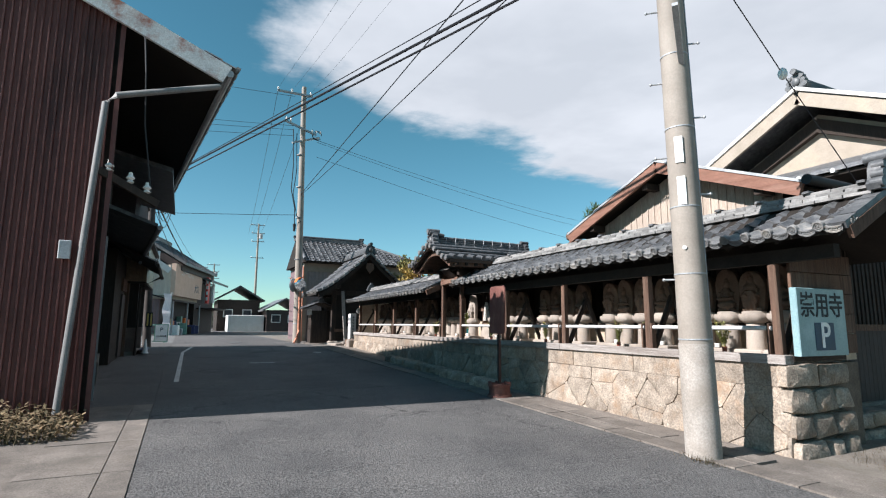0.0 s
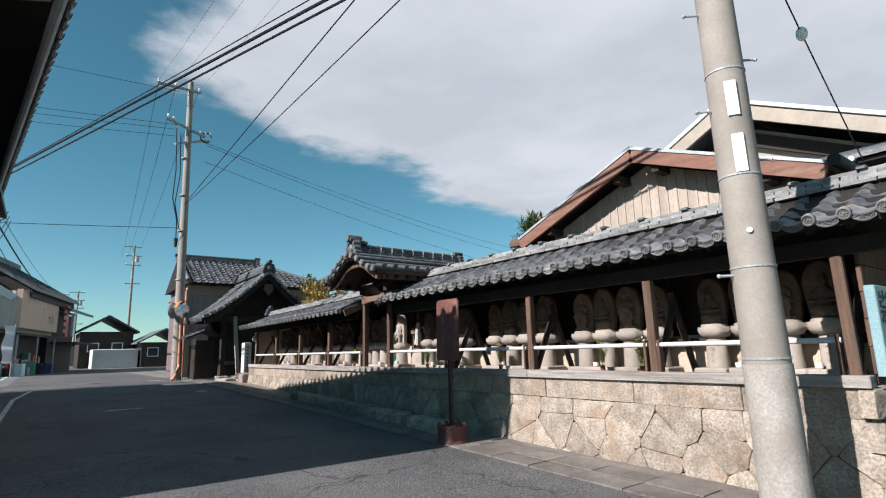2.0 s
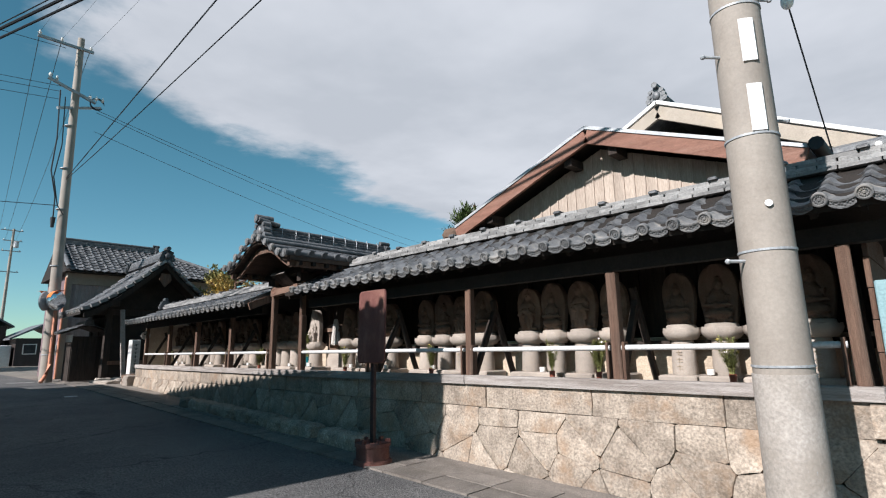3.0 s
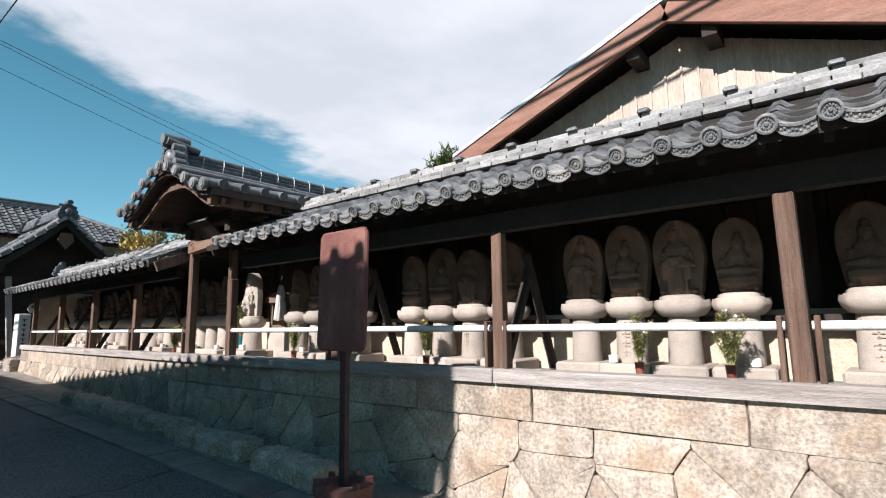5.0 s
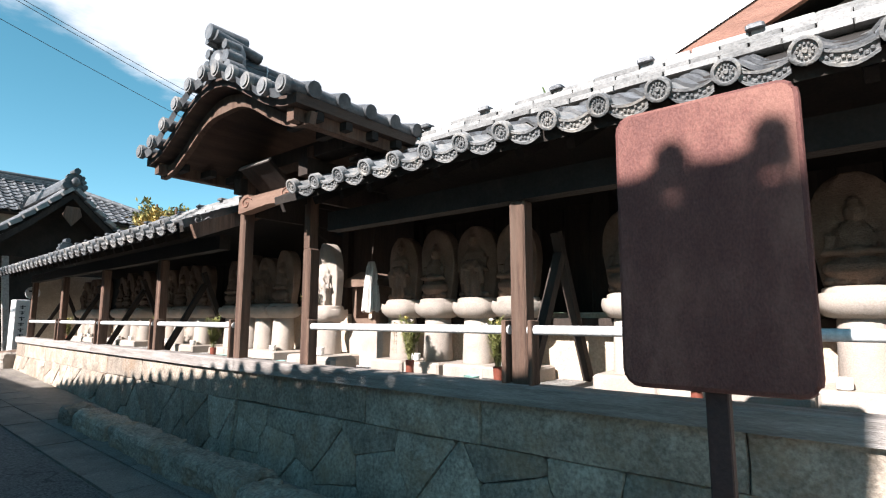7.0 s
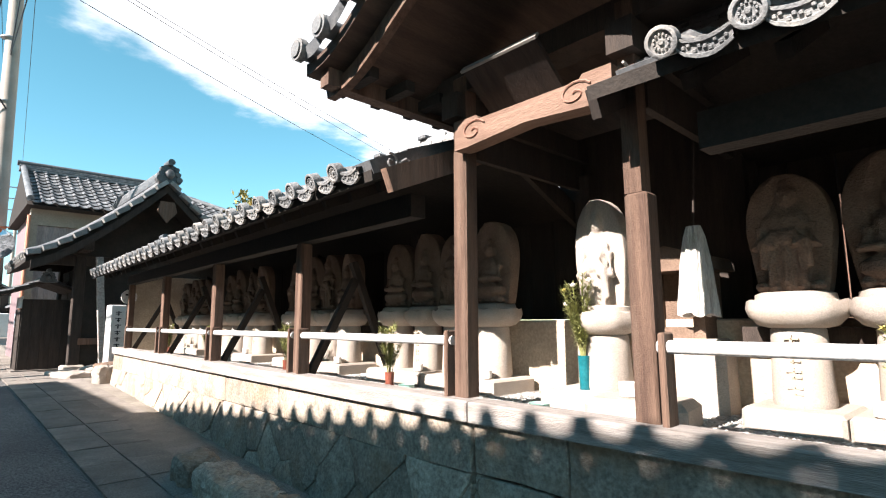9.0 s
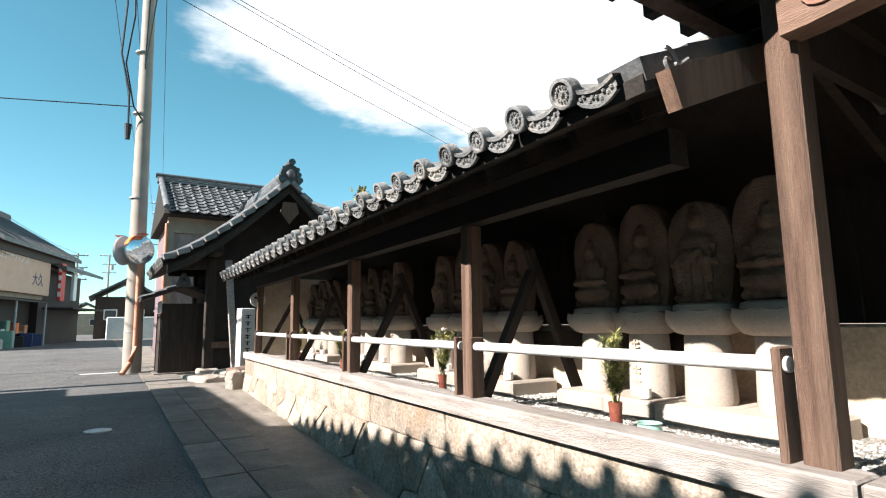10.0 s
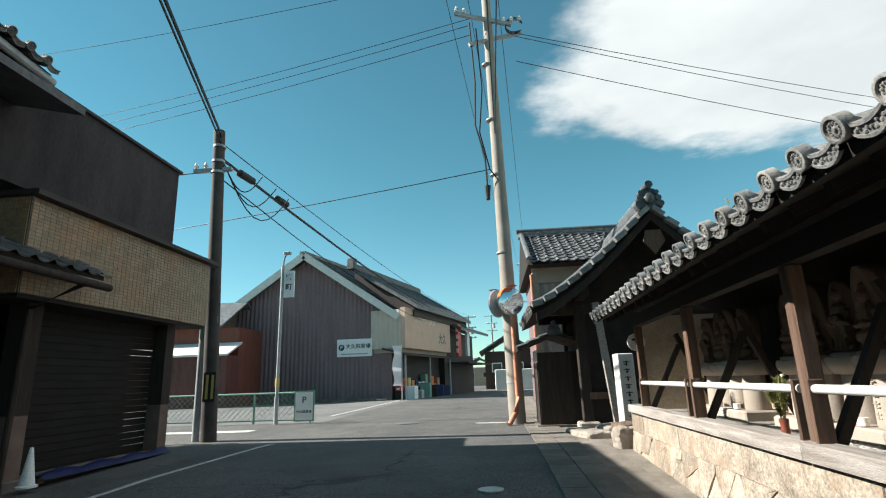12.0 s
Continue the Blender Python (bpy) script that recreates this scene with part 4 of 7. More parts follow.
corner = thing("corner_house", "closed corner house with cream mosaic band over a shuttered front", "house")
part("upper_wall", Shape().box(-8, -1.35, 16.6, 21.75, 4.1, 5.55), mat("stained_wall", (0.022, 0.018, 0.02), (0.062, 0.052, 0.055), 0.9, 0.75, 0.15, 40, stretch=(1, 1, 0.35), spec=0.15, stain=(0.05, 0.044, 0.044), stain_scale=1.6, stain_amount=0.7), corner, "stained dark metal upper wall")
part("coping", Shape().box(-8.05, -1.3, 16.6, 21.8, 5.554, 5.6), DARKSHEET, corner)
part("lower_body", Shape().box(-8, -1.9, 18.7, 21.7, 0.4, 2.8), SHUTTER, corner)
part("tile_band_core", Shape().box(-5.96, -1.05, 18.44, 22.55, 2.74, 3.92), MORTAR, corner)
cells = Shape()
for i in range(45):
    for j in range(25):
        y, z = 18.46 + i * 0.091, 2.75 + j * 0.0465
        cells.box(-1.05, -1.04, y, y + 0.085, z, z + 0.041)
for i in range(26):
    for j in range(25):
        x, z = -3.4 + i * 0.09, 2.75 + j * 0.0465
        cells.box(x, x + 0.084, 18.43, 18.44, z, z + 0.041)
tagged(part("mosaic_tiles", cells, MOSAIC, corner, "small cream mosaic tiles with rust streaks"), kind="stuff")
part("band_cap", Shape().box(-6.0, -0.92, 18.38, 22.75, 3.924, 3.99), DARKSHEET, corner)
part("soffit", Shape().box(-6.0, -1.06, 18.45, 22.5, 2.69, 2.736), UNDERSHADE, corner)
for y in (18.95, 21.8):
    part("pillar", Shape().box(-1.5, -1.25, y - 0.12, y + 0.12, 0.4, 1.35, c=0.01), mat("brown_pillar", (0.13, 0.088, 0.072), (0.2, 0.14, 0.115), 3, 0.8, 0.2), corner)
    # Same pillar carried on in the near-black wood up to the soffit.
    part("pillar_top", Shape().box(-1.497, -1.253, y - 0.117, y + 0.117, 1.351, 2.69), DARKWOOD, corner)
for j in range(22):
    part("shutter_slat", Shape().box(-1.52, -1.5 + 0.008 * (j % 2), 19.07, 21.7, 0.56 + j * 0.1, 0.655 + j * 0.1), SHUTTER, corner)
part("threshold", Shape().box(-1.6, -1.2, 18.8, 21.95, 0.45, 0.63, c=0.01), CONCRETE, corner)

middle = thing("low_house", "old dark timber house with a sagging tiled eave", "house")
# Front wall, gutter and downpipe go near black for the street's shade.
part("front_wall", Shape().box(-7, -1.6, 15.9, 18.65, 0.3, 3.4), DARKWOOD, middle)
low_roof = part("roof", Shape().prism([(-2.2, 3.75), (-0.72, 3.02), (-0.72, 3.08), (-2.2, 3.83)], 15.6, 19.35, "y"), UNDERSHADE, middle)
up = Vector((-1, 0, 0.5)).normalized()
tile_field(low_roof, (-0.68, 19.45, 3.07), (0, -1, 0), 14, [(up * (0.25 * i), up) for i in range(6)], eaves=False)
part("gutter", Shape().tube([(-0.66, 15.6, 2.99), (-0.66, 19.4, 2.93)], 0.05, 10), DARKWOOD, middle, smooth=True)
part("downpipe", Shape().tube([(-0.7, 19.0, 2.92), (-1.2, 18.8, 2.6), (-1.22, 18.76, 0.5)], 0.035, 8), DARKWOOD, middle, smooth=True)
part("upper_roof", Shape().prism([(-7, 6.4), (-0.4, 4.85), (-0.4, 4.95), (-7, 6.5)], 13, 18.3, "y"), TILE, middle)
part("door_panel", Shape().box(-1.595, -1.55, 17.5, 18.35, 0.55, 2.3), DARKSHEET, middle, "dark weathered sliding door")
part("name_board", Shape().box(-1.595, -1.54, 17.4, 18.6, 2.4, 2.75), WOOD, middle)
part("corner_post", Shape().box(-1.62, -1.48, 18.5, 18.66, 0.4, 3.0), WOOD, middle)
solid("warning_cone", Shape().lathe([(0.11, 0), (0.11, 0.02), (0.08, 0.03), (0.02, 0.42), (0.015, 0.43)], 14), SIGNWHITE, "small white cone on the kerb", "cone", m=pose(-0.95, 18.85, gz(19) + 0.06), smooth=True)
tarp = Shape()
for i in range(15):
    y = 19.1 + i * 0.18
    tarp.v += [(-1.2 + 0.05 * k, y, gz(20) + 0.07 + 0.1 * math.sin(math.pi * k / 5) * (0.7 + 0.3 * math.sin(y * 9 + k))) for k in range(6)]
tarp.f = [(i * 6 + k, i * 6 + k + 1, (i + 1) * 6 + k + 1, (i + 1) * 6 + k) for i in range(14) for k in range(5)]
solid("tarp", tarp, TARP, "crumpled blue tarpaulin at the shutter's foot", "tarpaulin", smooth=True)

# ---- far side of the crossing ----
def leaning(shape):
    shape.v = [(x + 0.26 * y, y, z) for x, y, z in shape.v]
    return shape


barn = thing("barn", "large barn clad in brown ribbed metal with white bargeboards", "barn", m=pose(0, 44, 0))
part("front_wall", corrugated(Shape(), -11.2, -1.5, 0.5, lambda x: 9.1 - 0.68 * abs(x + 6.8), 0.0, 0.26, 0.045), BROWNSHEET, barn, "brown ribbed metal wall")
part("barn_body", leaning(Shape().prism([(-11.2, 0.5), (-1.5, 0.5), (-1.5, 5.4), (-6.8, 9.0), (-11.2, 6.0)], 0.06, 13, "y")), DARKSHEET, barn)
barn_roof = part("roof", leaning(Shape().prism([(-12.0, 5.5), (-6.8, 9.2), (-1.0, 5.2), (-1.0, 5.35), (-6.8, 9.38), (-12.0, 5.65)], -0.5, 13.4, "y")), TILE, barn, "grey tiled roof")
part("bargeboard", Shape().beam((-12.0, -0.55, 5.6), (-6.8, -0.55, 9.28), 0.1, 0.42).beam((-6.8, -0.55, 9.28), (-1.0, -0.55, 5.28), 0.1, 0.42), WHITE, barn, "broad white bargeboard")
part("ridge", leaning(Shape().box(-7.0, -6.6, -0.5, 13.4, 9.38, 9.6, c=0.04)), TILE, barn)
for i in range(16):
    part("roof_roll", leaning(Shape().beam((-6.7, -0.3 + 0.85 * i, 9.4), (-1.0, -0.3 + 0.85 * i, 5.38), 0.12, 0.1)), TILE, barn_roof)
part("base_course", Shape().box(-11.3, -1.5, -0.12, -0.05, 0.5, 0.75), CONCRETE, barn)
board = part("signboard", Shape().box(-4.75, -2.65, -0.14, -0.08, 3.12, 4.14), SIGNWHITE, barn, "white car park sign")
part("small_print", Shape().box(-4.5, -2.9, -0.145, -0.141, 3.24, 3.31), STEEL, board, "faint grey line too small to read")
lettering("lettering", "大久駐車場", 0.3, pose(-3.48, -0.145, 3.7, 90), INK, board)
part("badge", Shape().tube([(-4.48, -0.15, 3.66), (-4.48, -0.141, 3.66)], 0.18, 20), NAVY, board)
lettering("letter", "P", 0.3, pose(-4.48, -0.155, 3.66, 90), SIGNWHITE, board)

shop = thing("shop", "small shop with a beige signboard and goods under its awning", "shop", m=pose(-0.6, 43.4, 0.55, 0, 0, -14.5))
TANBOARD = mat("tan_board", (0.52, 0.36, 0.275), (0.6, 0.43, 0.335), 1.5, 0.7, 0.05, 40)
board = part("signboard", Shape().box(-0.3, 0.0, 0.0, 8.0, 2.95, 5.3), TANBOARD, shop, "beige shop signboard")
part("sign_return", corrugated(Shape(), -2.2, -0.3, 2.95, lambda x: 5.2, 0.02, 0.3, 0.03), mat("cream_sheet", (0.5, 0.42, 0.35), (0.58, 0.5, 0.42), 2, 0.7, 0.1, 40, stain=(0.4, 0.32, 0.25), stain_scale=1, stain_amount=0.4), shop, "cream ribbed metal sheet")
part("upper_wall", Shape().box(-3, -0.31, 0.06, 8.0, 2.7, 5.2), CREAM, shop)
lettering("lettering", "コアーハンズ", 0.62, pose(0.01, 3.2, 4.75, 90, 0, 90), WHITE, board)
lettering("lettering", "大久", 0.75, pose(0.01, 6.3, 3.75, 90, 0, 90), NAVY, board)
part("shop_body", Shape().box(-6, -1.4, 0.6, 16, 0.0, 2.9), SHUTTER, shop)
part("awning", Shape().prism([(-1.4, 2.9), (0.15, 2.5), (0.15, 2.58), (-1.4, 3.0)], -0.2, 8.0, "y"), DARKSHEET, shop)
part("shop_roof", Shape().prism([(-4, 8.0), (0.4, 5.3), (0.4, 5.5), (-4, 8.2)], 0.9, 12, "y"), TILE, shop, "grey tiled roof")
part("roof_gable", Shape().prism([(-4, 4.9), (0.1, 4.9), (0.1, 5.4), (-4, 7.95)], 1.2, 11.8, "y"), DARKSHEET, shop)
for i in range(13):
    part("roof_roll", Shape().beam((-4, 1.0 + 0.9 * i, 8.2), (0.4, 1.0 + 0.9 * i, 5.5), 0.1, 0.09), TILE, shop)
part("roof_ridge", Shape().box(-4.15, -3.8, 0.8, 12.0, 8.1, 8.5, c=0.05).box(-4.25, -3.7, 0.6, 1.0, 8.1, 8.8, c=0.06), TILE, shop)
for y in (0.1, 4.0, 7.9):
    part("awning_post", Shape().tube([(-0.05, y, -0.1), (-0.05, y, 2.55)], 0.06, 8), STEEL, shop)
for i in range(7):
    part("shop_window", Shape().box(-1.4, -1.36, 0.8 + i * 1.0, 1.65 + i * 1.0, 0.2, 2.5), GLASSDARK, shop)
red = part("hanging_sign", Shape().box(0.2, 0.4, 8.6, 9.3, 2.7, 5.0), REDSIGN, shop, "tall red hanging sign")
for z in (3.1, 3.6, 4.1, 4.6):
    part("sign_bar", Shape().box(0.25, 0.405, 8.59, 8.6, z - 0.15, z + 0.15), SIGNWHITE, red)
part("hanging_sign", Shape().box(0.2, 0.35, 11.0, 11.6, 2.8, 4.6), SIGNWHITE, shop, "white hanging sign")
part("next_wall", Shape().box(-5, -0.6, 8.3, 15.5, 0, 4.6), DARKSHEET, shop)
part("next_roof", Shape().prism([(-4, 6.4), (0.7, 4.55), (0.7, 4.75), (-4, 6.6)], 8.4, 16, "y"), TILE, shop)
part("next_awning", Shape().box(-0.6, 1.0, 9.0, 15.5, 2.2, 2.3), DARKSHEET, shop)
for k, (y, h, mt) in enumerate(((1.2, 0.75, SIGNWHITE), (2.2, 0.5, STEEL), (3.4, 0.9, GREENMESH), (4.6, 0.6, DARKWOOD), (5.6, 0.75, TARP), (6.8, 0.7, TARP))):
    solid("goods_crate", Shape().box(-0.35, 0.3, -0.3, 0.3, 0, h, c=0.04), mt, "crate of goods standing in front of the shop", "crate", "shop goods", m=pose(-0.75 + 0.25 * y, 43.4 + y, gz(40) + 0.0, 0, 0, -14.5 + 9 * k))
for k in range(12):
    mt = (REDSIGN, SIGNWHITE, YELLOW, GREENMESH, TARP, ORANGE, WHITE, SALMON)[k * 5 % 8]
    h, y = 0.25 + 0.12 * (k * 7 % 5), 0.9 + 0.55 * k
    g = thing("goods_box", "small coloured box of goods on a stand by the shop", "box", "shop display", pose(-1.35 + 0.25 * y, 43.4 + y, gz(40) + 0.05, 0, 0, -14.5))
    part("stand", Shape().box(-0.22, 0.22, -0.24, 0.24, 0, 0.45 + 0.2 * (k % 2), c=0.01), DARKWOOD, g)
    part("box", Shape().box(-0.18, 0.18, -0.2, 0.2, 0.452 + 0.2 * (k % 2), 0.452 + 0.2 * (k % 2) + h, c=0.02), mt, g)
    part("label", Shape().box(-0.1, 0.1, -0.206, -0.201, 0.5 + 0.2 * (k % 2), 0.6 + 0.2 * (k % 2)), SIGNWHITE, g)
banner = thing("shop_banner", "pink and white banner on a pole by the shop", "banner", m=pose(-0.75, 43.0, gz(40)))
part("pole", Shape().tube([(0, 0, 0), (0, 0, 3.1)], 0.03, 8), STEEL, banner)
cloth = Shape()
cloth.sheet([(-0.5 + 0.06 * math.sin(k), 0.05 * math.sin(k * 1.7), 0.8 + 0.22 * k) for k in range(11)], [(-0.02, 0.05 * math.sin(k * 1.3), 0.8 + 0.22 * k) for k in range(11)])
part("cloth", cloth, PETAL, banner, "pale pink cloth", smooth=True)

lamp = thing("street_lamp", "thin grey street lamp pole with a small name plate", "street lamp", m=pose(-1.45, 27.1, gz(27)))
part("shaft", Shape().tube([(0, 0, -0.1), (0, 0, 0.7)], 0.06, 10).tube([(0, 0, 0.7), (0.03, 0, 4.3)], 0.045, 10), STEEL, lamp, smooth=True)
part("lamp_arm", Shape().tube([(0.03, 0, 4.25), (0.06, -0.02, 4.5), (0.16, -0.1, 4.62)], 0.03, 8), STEEL, lamp)
part("lamp_head", Shape().box(0.1, 0.3, -0.2, -0.06, 4.6, 4.68, c=0.02), STEEL, lamp)
part("yellow_band", Shape().tube([(0, 0, 0.95), (0, 0, 1.2)], 0.055, 10), YELLOW, lamp)
plate = part("name_plate", Shape().box(0.08, 0.38, -0.03, 0.03, 3.4, 4.15, c=0.01), SIGNWHITE, lamp, "white plate with the district's name")
for k, ch in enumerate("宝町"):
    lettering("lettering", ch, 0.2, pose(0.23, -0.033, 3.95 - 0.27 * k, 90), INK, plate)

fence = thing("mesh_fence", "low green wire mesh fence along the parking lot", "fence")
for i in range(12):
    part("post", Shape().tube([(-0.65 - i * 1.6, 27.5 + 0.02 * i, 0.5), (-0.65 - i * 1.6, 27.5 + 0.02 * i, 1.42)], 0.03, 8), GREENMESH, fence)
part("top_rail", Shape().tube([(-0.65, 27.5, 1.4), (-18.3, 27.72, 1.4)], 0.025, 8), GREENMESH, fence)
part("bottom_rail", Shape().tube([(-0.65, 27.5, 0.68), (-18.3, 27.72, 0.68)], 0.015, 8), GREENMESH, fence)
net = Shape()
for k in range(115):
    x = -0.65 - k * 0.155
    for s2 in (-1, 1):
        a = (x, 27.5, 0.69 if s2 > 0 else 1.39)
        b2 = (x - 0.7, 27.51, 1.39 if s2 > 0 else 0.69)
        net.beam(a, b2, 0.008, 0.008)
tagged(part("mesh", net, GREENMESH, fence, "green diamond wire mesh"), kind="stuff")
psign = thing("parking_sign", "small white parking notice on the green fence", "sign", m=pose(-1.05, 27.4, gz(27)))
part("frame", Shape().box(-0.02, 0.54, -0.01, 0.02, 0.05, 0.85), GREENMESH, psign)
face = part("board", Shape().box(0.02, 0.5, -0.02, -0.011, 0.09, 0.81), SIGNWHITE, psign)
lettering("lettering", "大久駐車場", 0.085, pose(0.26, -0.022, 0.3, 90), INK, face)
lettering("letter", "P", 0.24, pose(0.26, -0.022, 0.6, 90), NAVY, face)
shed = thing("red_shed", "red-brown boarded shed beyond the parking lot", "shed", m=pose(-14, 41, 0.5))
part("wall", Shape().box(-6, 4.6, 0, 4, 0, 4.3), REDWALL, shed)
part("roof", Shape().prism([(-0.5, 4.3), (2.5, 6.0), (5, 4.3), (5, 4.4), (2.5, 6.1), (-0.5, 4.4)], -6.4, 3.8, "x"), TILE, shed)
part("lean_to", Shape().prism([(-1.6, 2.7), (0, 3.4), (0, 3.5), (-1.6, 2.8)], -6, 4.8, "x"), WHITE, shed)
part("lean_to_wall", Shape().box(-6, 4.7, -1.4, -0.02, 0, 2.75), REDSHEET, shed)
for i in range(9):
    solid("wheel_stop", Shape().box(-0.3, 0.3, -0.06, 0.06, 0, 0.1, c=0.02), CONCRETE, "low concrete wheel stop on the parking lot", "wheel stop", "wheel stops", m=pose(-1.9 - 1.05 * i, 42.9, gz(40) + 0.01))


def far_house(label, x, y, w, d, h, rise, wall, turn=0.0):
    o = thing("far_house", label, "house", "far houses", pose(x, y, gz(40) - 0.4, 0, 0, turn))
    part("wall", Shape().box(-w / 2, w / 2, 0, d, 0, h), wall, o)
    part("roof", Shape().prism([(-w / 2 - 0.5, h - 0.15), (0, h + rise), (w / 2 + 0.5, h - 0.15), (w / 2 + 0.5, h), (0, h + rise + 0.18), (-w / 2 - 0.5, h)], -0.5, d + 0.5, "y"), TILE, o)
    for k in (-0.25, 0.2):
        win = part("window", Shape().box(k * w - 0.5, k * w + 0.5, -0.05, 0.02, h * 0.5, h * 0.5 + 0.9), WHITE, o)
        part("pane", Shape().box(k * w - 0.42, k * w + 0.42, -0.06, -0.051, h * 0.5 + 0.08, h * 0.5 + 0.82), GLASSDARK, win)
    return o


far_house("dark timber house with a tiled gable far down the street", 5.9, 66, 4.6, 8, 4.0, 1.5, DARKWOOD)
far_house("low dark house far down the street", 10.5, 62, 4.0, 8, 2.8, 1.2, DARKSHEET)
far_house("grey house at the street's far bend", 2.2, 98, 5, 8, 3.2, 1.4, PLASTER)
far_house("dark house at the street's far bend", 6.8, 92, 4, 8, 3.6, 1.4, DARKSHEET)
far_house("house behind the crossing with grey roof", -22, 56, 9, 10, 4.2, 2.0, PLASTER)
solid("white_shed", Shape().box(-1.9, 1.9, 0, 3, 0, 2.1, c=0.05), WHITE, "low white storage shed beside the far road", "shed", m=pose(6.4, 62.5, gz(40) - 0.3))
# Three houses out of view, added to close off sky light from behind.
far_house("plain unseen house added to close the street behind the walk", -3, -46, 12, 9, 5.0, 2.2, PLASTER)
far_house("plain unseen house added to close the street behind the walk", 12, -34, 10, 9, 5.0, 2.2, DARKSHEET)
far_house("unseen low house added on the open plot's far side", -17, -20, 7, 10, 3.0, 1.6, PLASTER)

# ---- temple gate ----
gate = thing("temple_gate", "dark timber temple gate with sweeping grey tile roof", "gate", m=pose(7.5, 22.9, gz(22)))
prof = [(2.35 * (1 - i / 10), 2.28 + 1.82 * (i / 10) ** 1.3) for i in range(11)]
both = [(-a, z) for a, z in prof] + [(a, z) for a, z in prof[-2::-1]]
gate_roof = part("roof", Shape().prism([(a, z - 0.03) for a, z in both] + [(a, z - 0.13) for a, z in both[::-1]], 0.05, 3.7, "y"), UNDERSHADE, gate)
for side in (-1, 1):
    rows = []
    for i in range(10):
        (a0, z0), (a1, z1) = prof[i], prof[i + 1]
        rows.append((Vector((side * (a0 - 2.35), 0, z0 - 2.28)), Vector((side * (a1 - a0), 0, z1 - z0)).normalized()))
    across = (0, 1, 0) if side < 0 else (0, -1, 0)
    tile_field(gate_roof, (side * 2.35, 0.1 if side < 0 else 3.7, 2.28), across, 14, rows)
    edge = [(side * a, 0.0, z + 0.05) for a, z in prof]
    part("verge_roll", Shape().tube([(x, 0.06, z) for x, _, z in edge], 0.06, 10), TILE, gate_roof, smooth=True)
    part("verge_roll", Shape().tube([(x, 0.24, z + 0.03) for x, _, z in edge], 0.055, 10), TILE, gate_roof, smooth=True)
    for i in range(10):
        (a0, z0), (a1, z1) = prof[i], prof[i + 1]
        part("verge_tile", Shape().beam((side * a0, -0.08, z0 + 0.04), (side * (a0 + (a1 - a0) * 0.85), -0.08, z0 + (z1 - z0) * 0.85), 0.16, 0.09), NOSHI, gate_roof)
    part("bargeboard", Shape().prism([(side * a * 0.97, z - 0.1) for a, z in prof] + [(side * a * 0.97, z - 0.27) for a, z in prof[::-1]], -0.06, -0.01, "y"), DARKWOOD, gate_roof, "broad curved bargeboard")
for c in range(4):
    part("ridge_course", Shape().box(-0.17 + 0.02 * c, 0.17 - 0.02 * c, 0.0, 3.75, 4.1 + 0.06 * c, 4.154 + 0.06 * c, c=0.01), TILE, gate_roof)
part("ridge_cap", Shape().tube([(0, -0.02, 4.38), (0, 3.78, 4.38)], 0.08, 12), TILE, gate_roof, smooth=True)
ornament(gate_roof, pose(0, -0.04, 4.05), 1.35)
ornament(gate_roof, pose(0, 3.8, 4.05, 0, 0, 180), 1.35)
# Gable in near-black, for the shade under the gate roof.
part("gable_wall", Shape().prism([(-1.6, 2.4), (1.6, 2.4), (0, 3.85)], 0.75, 0.85, "y"), UNDERSHADE, gate)
part("pendant", Shape().prism([(-0.14, 3.62), (0.14, 3.62), (0.2, 3.4), (0, 3.15), (-0.2, 3.4)], -0.12, -0.07, "y"), WOOD, gate)
for x, y in ((-1.35, 0.9), (1.35, 0.9), (-1.35, 2.8), (1.35, 2.8)):
    part("pillar", Shape().box(x - 0.1, x + 0.1, y - 0.1, y + 0.1, -0.1, 2.6, c=0.015), DARKWOOD, gate)
    part("pillar_base", Shape().box(x - 0.2, x + 0.2, y - 0.2, y + 0.2, -0.1, 0.14, c=0.03), PEDESTAL, gate)
for y in (0.9, 2.8):
    part("tie_beam", Shape().box(-2.0, 2.0, y - 0.08, y + 0.08, 2.2, 2.45), DARKWOOD, gate)
for x in (-1.35, 1.35):
    part("purlin", Shape().box(x - 0.09, x + 0.09, 0.1, 3.6, 2.46, 2.66), DARKWOOD, gate)
part("door_leaf", Shape().box(-1.38, -1.3, 1.0, 1.85, 0.15, 2.15), DARKWOOD, gate)
part("door_leaf", Shape().box(-1.38, -1.3, 1.9, 2.7, 0.15, 2.15), DARKWOOD, gate)
# Near-black sheet standing for the dark interior of the gate.
part("front_board", Shape().box(-1.3, 1.3, 0.86, 0.93, 0.1, 2.2), UNDERSHADE, gate)
part("low_bar", Shape().box(-1.3, 0.3, 0.78, 0.85, 0.55, 0.68), WOOD, gate)
part("leaning_post", Shape().beam((-0.92, 0.25, -0.1), (-1.12, 0.3, 2.35), 0.12, 0.12), BEAM, gate, "pale weathered post")

wing = thing("wing_fence", "dark boarded wing fence with a little tiled roof beside the gate", "fence", m=pose(5.3, 24.35, gz(24)))
for i in range(5):
    part("board", Shape().box(0.0 + i * 0.172, 0.168 + i * 0.172, -0.02, 0.02 + 0.004 * (i % 2), 0.05, 1.5), DARKWOOD, wing)
part("base", Shape().box(-0.1, 1.0, -0.12, 0.9, -0.1, 0.05), CONCRETE, wing)
for i in range(6):
    part("board", Shape().box(-0.02, 0.02 + 0.004 * (i % 2), 0.05 + i * 0.152, 0.2 + i * 0.152, 0.05, 1.3), DARKWOOD, wing)
    part("lattice_pane", Shape().box(-0.015, 0.015, 0.06 + i * 0.152, 0.19 + i * 0.152, 1.32, 1.56), WHITE, wing)
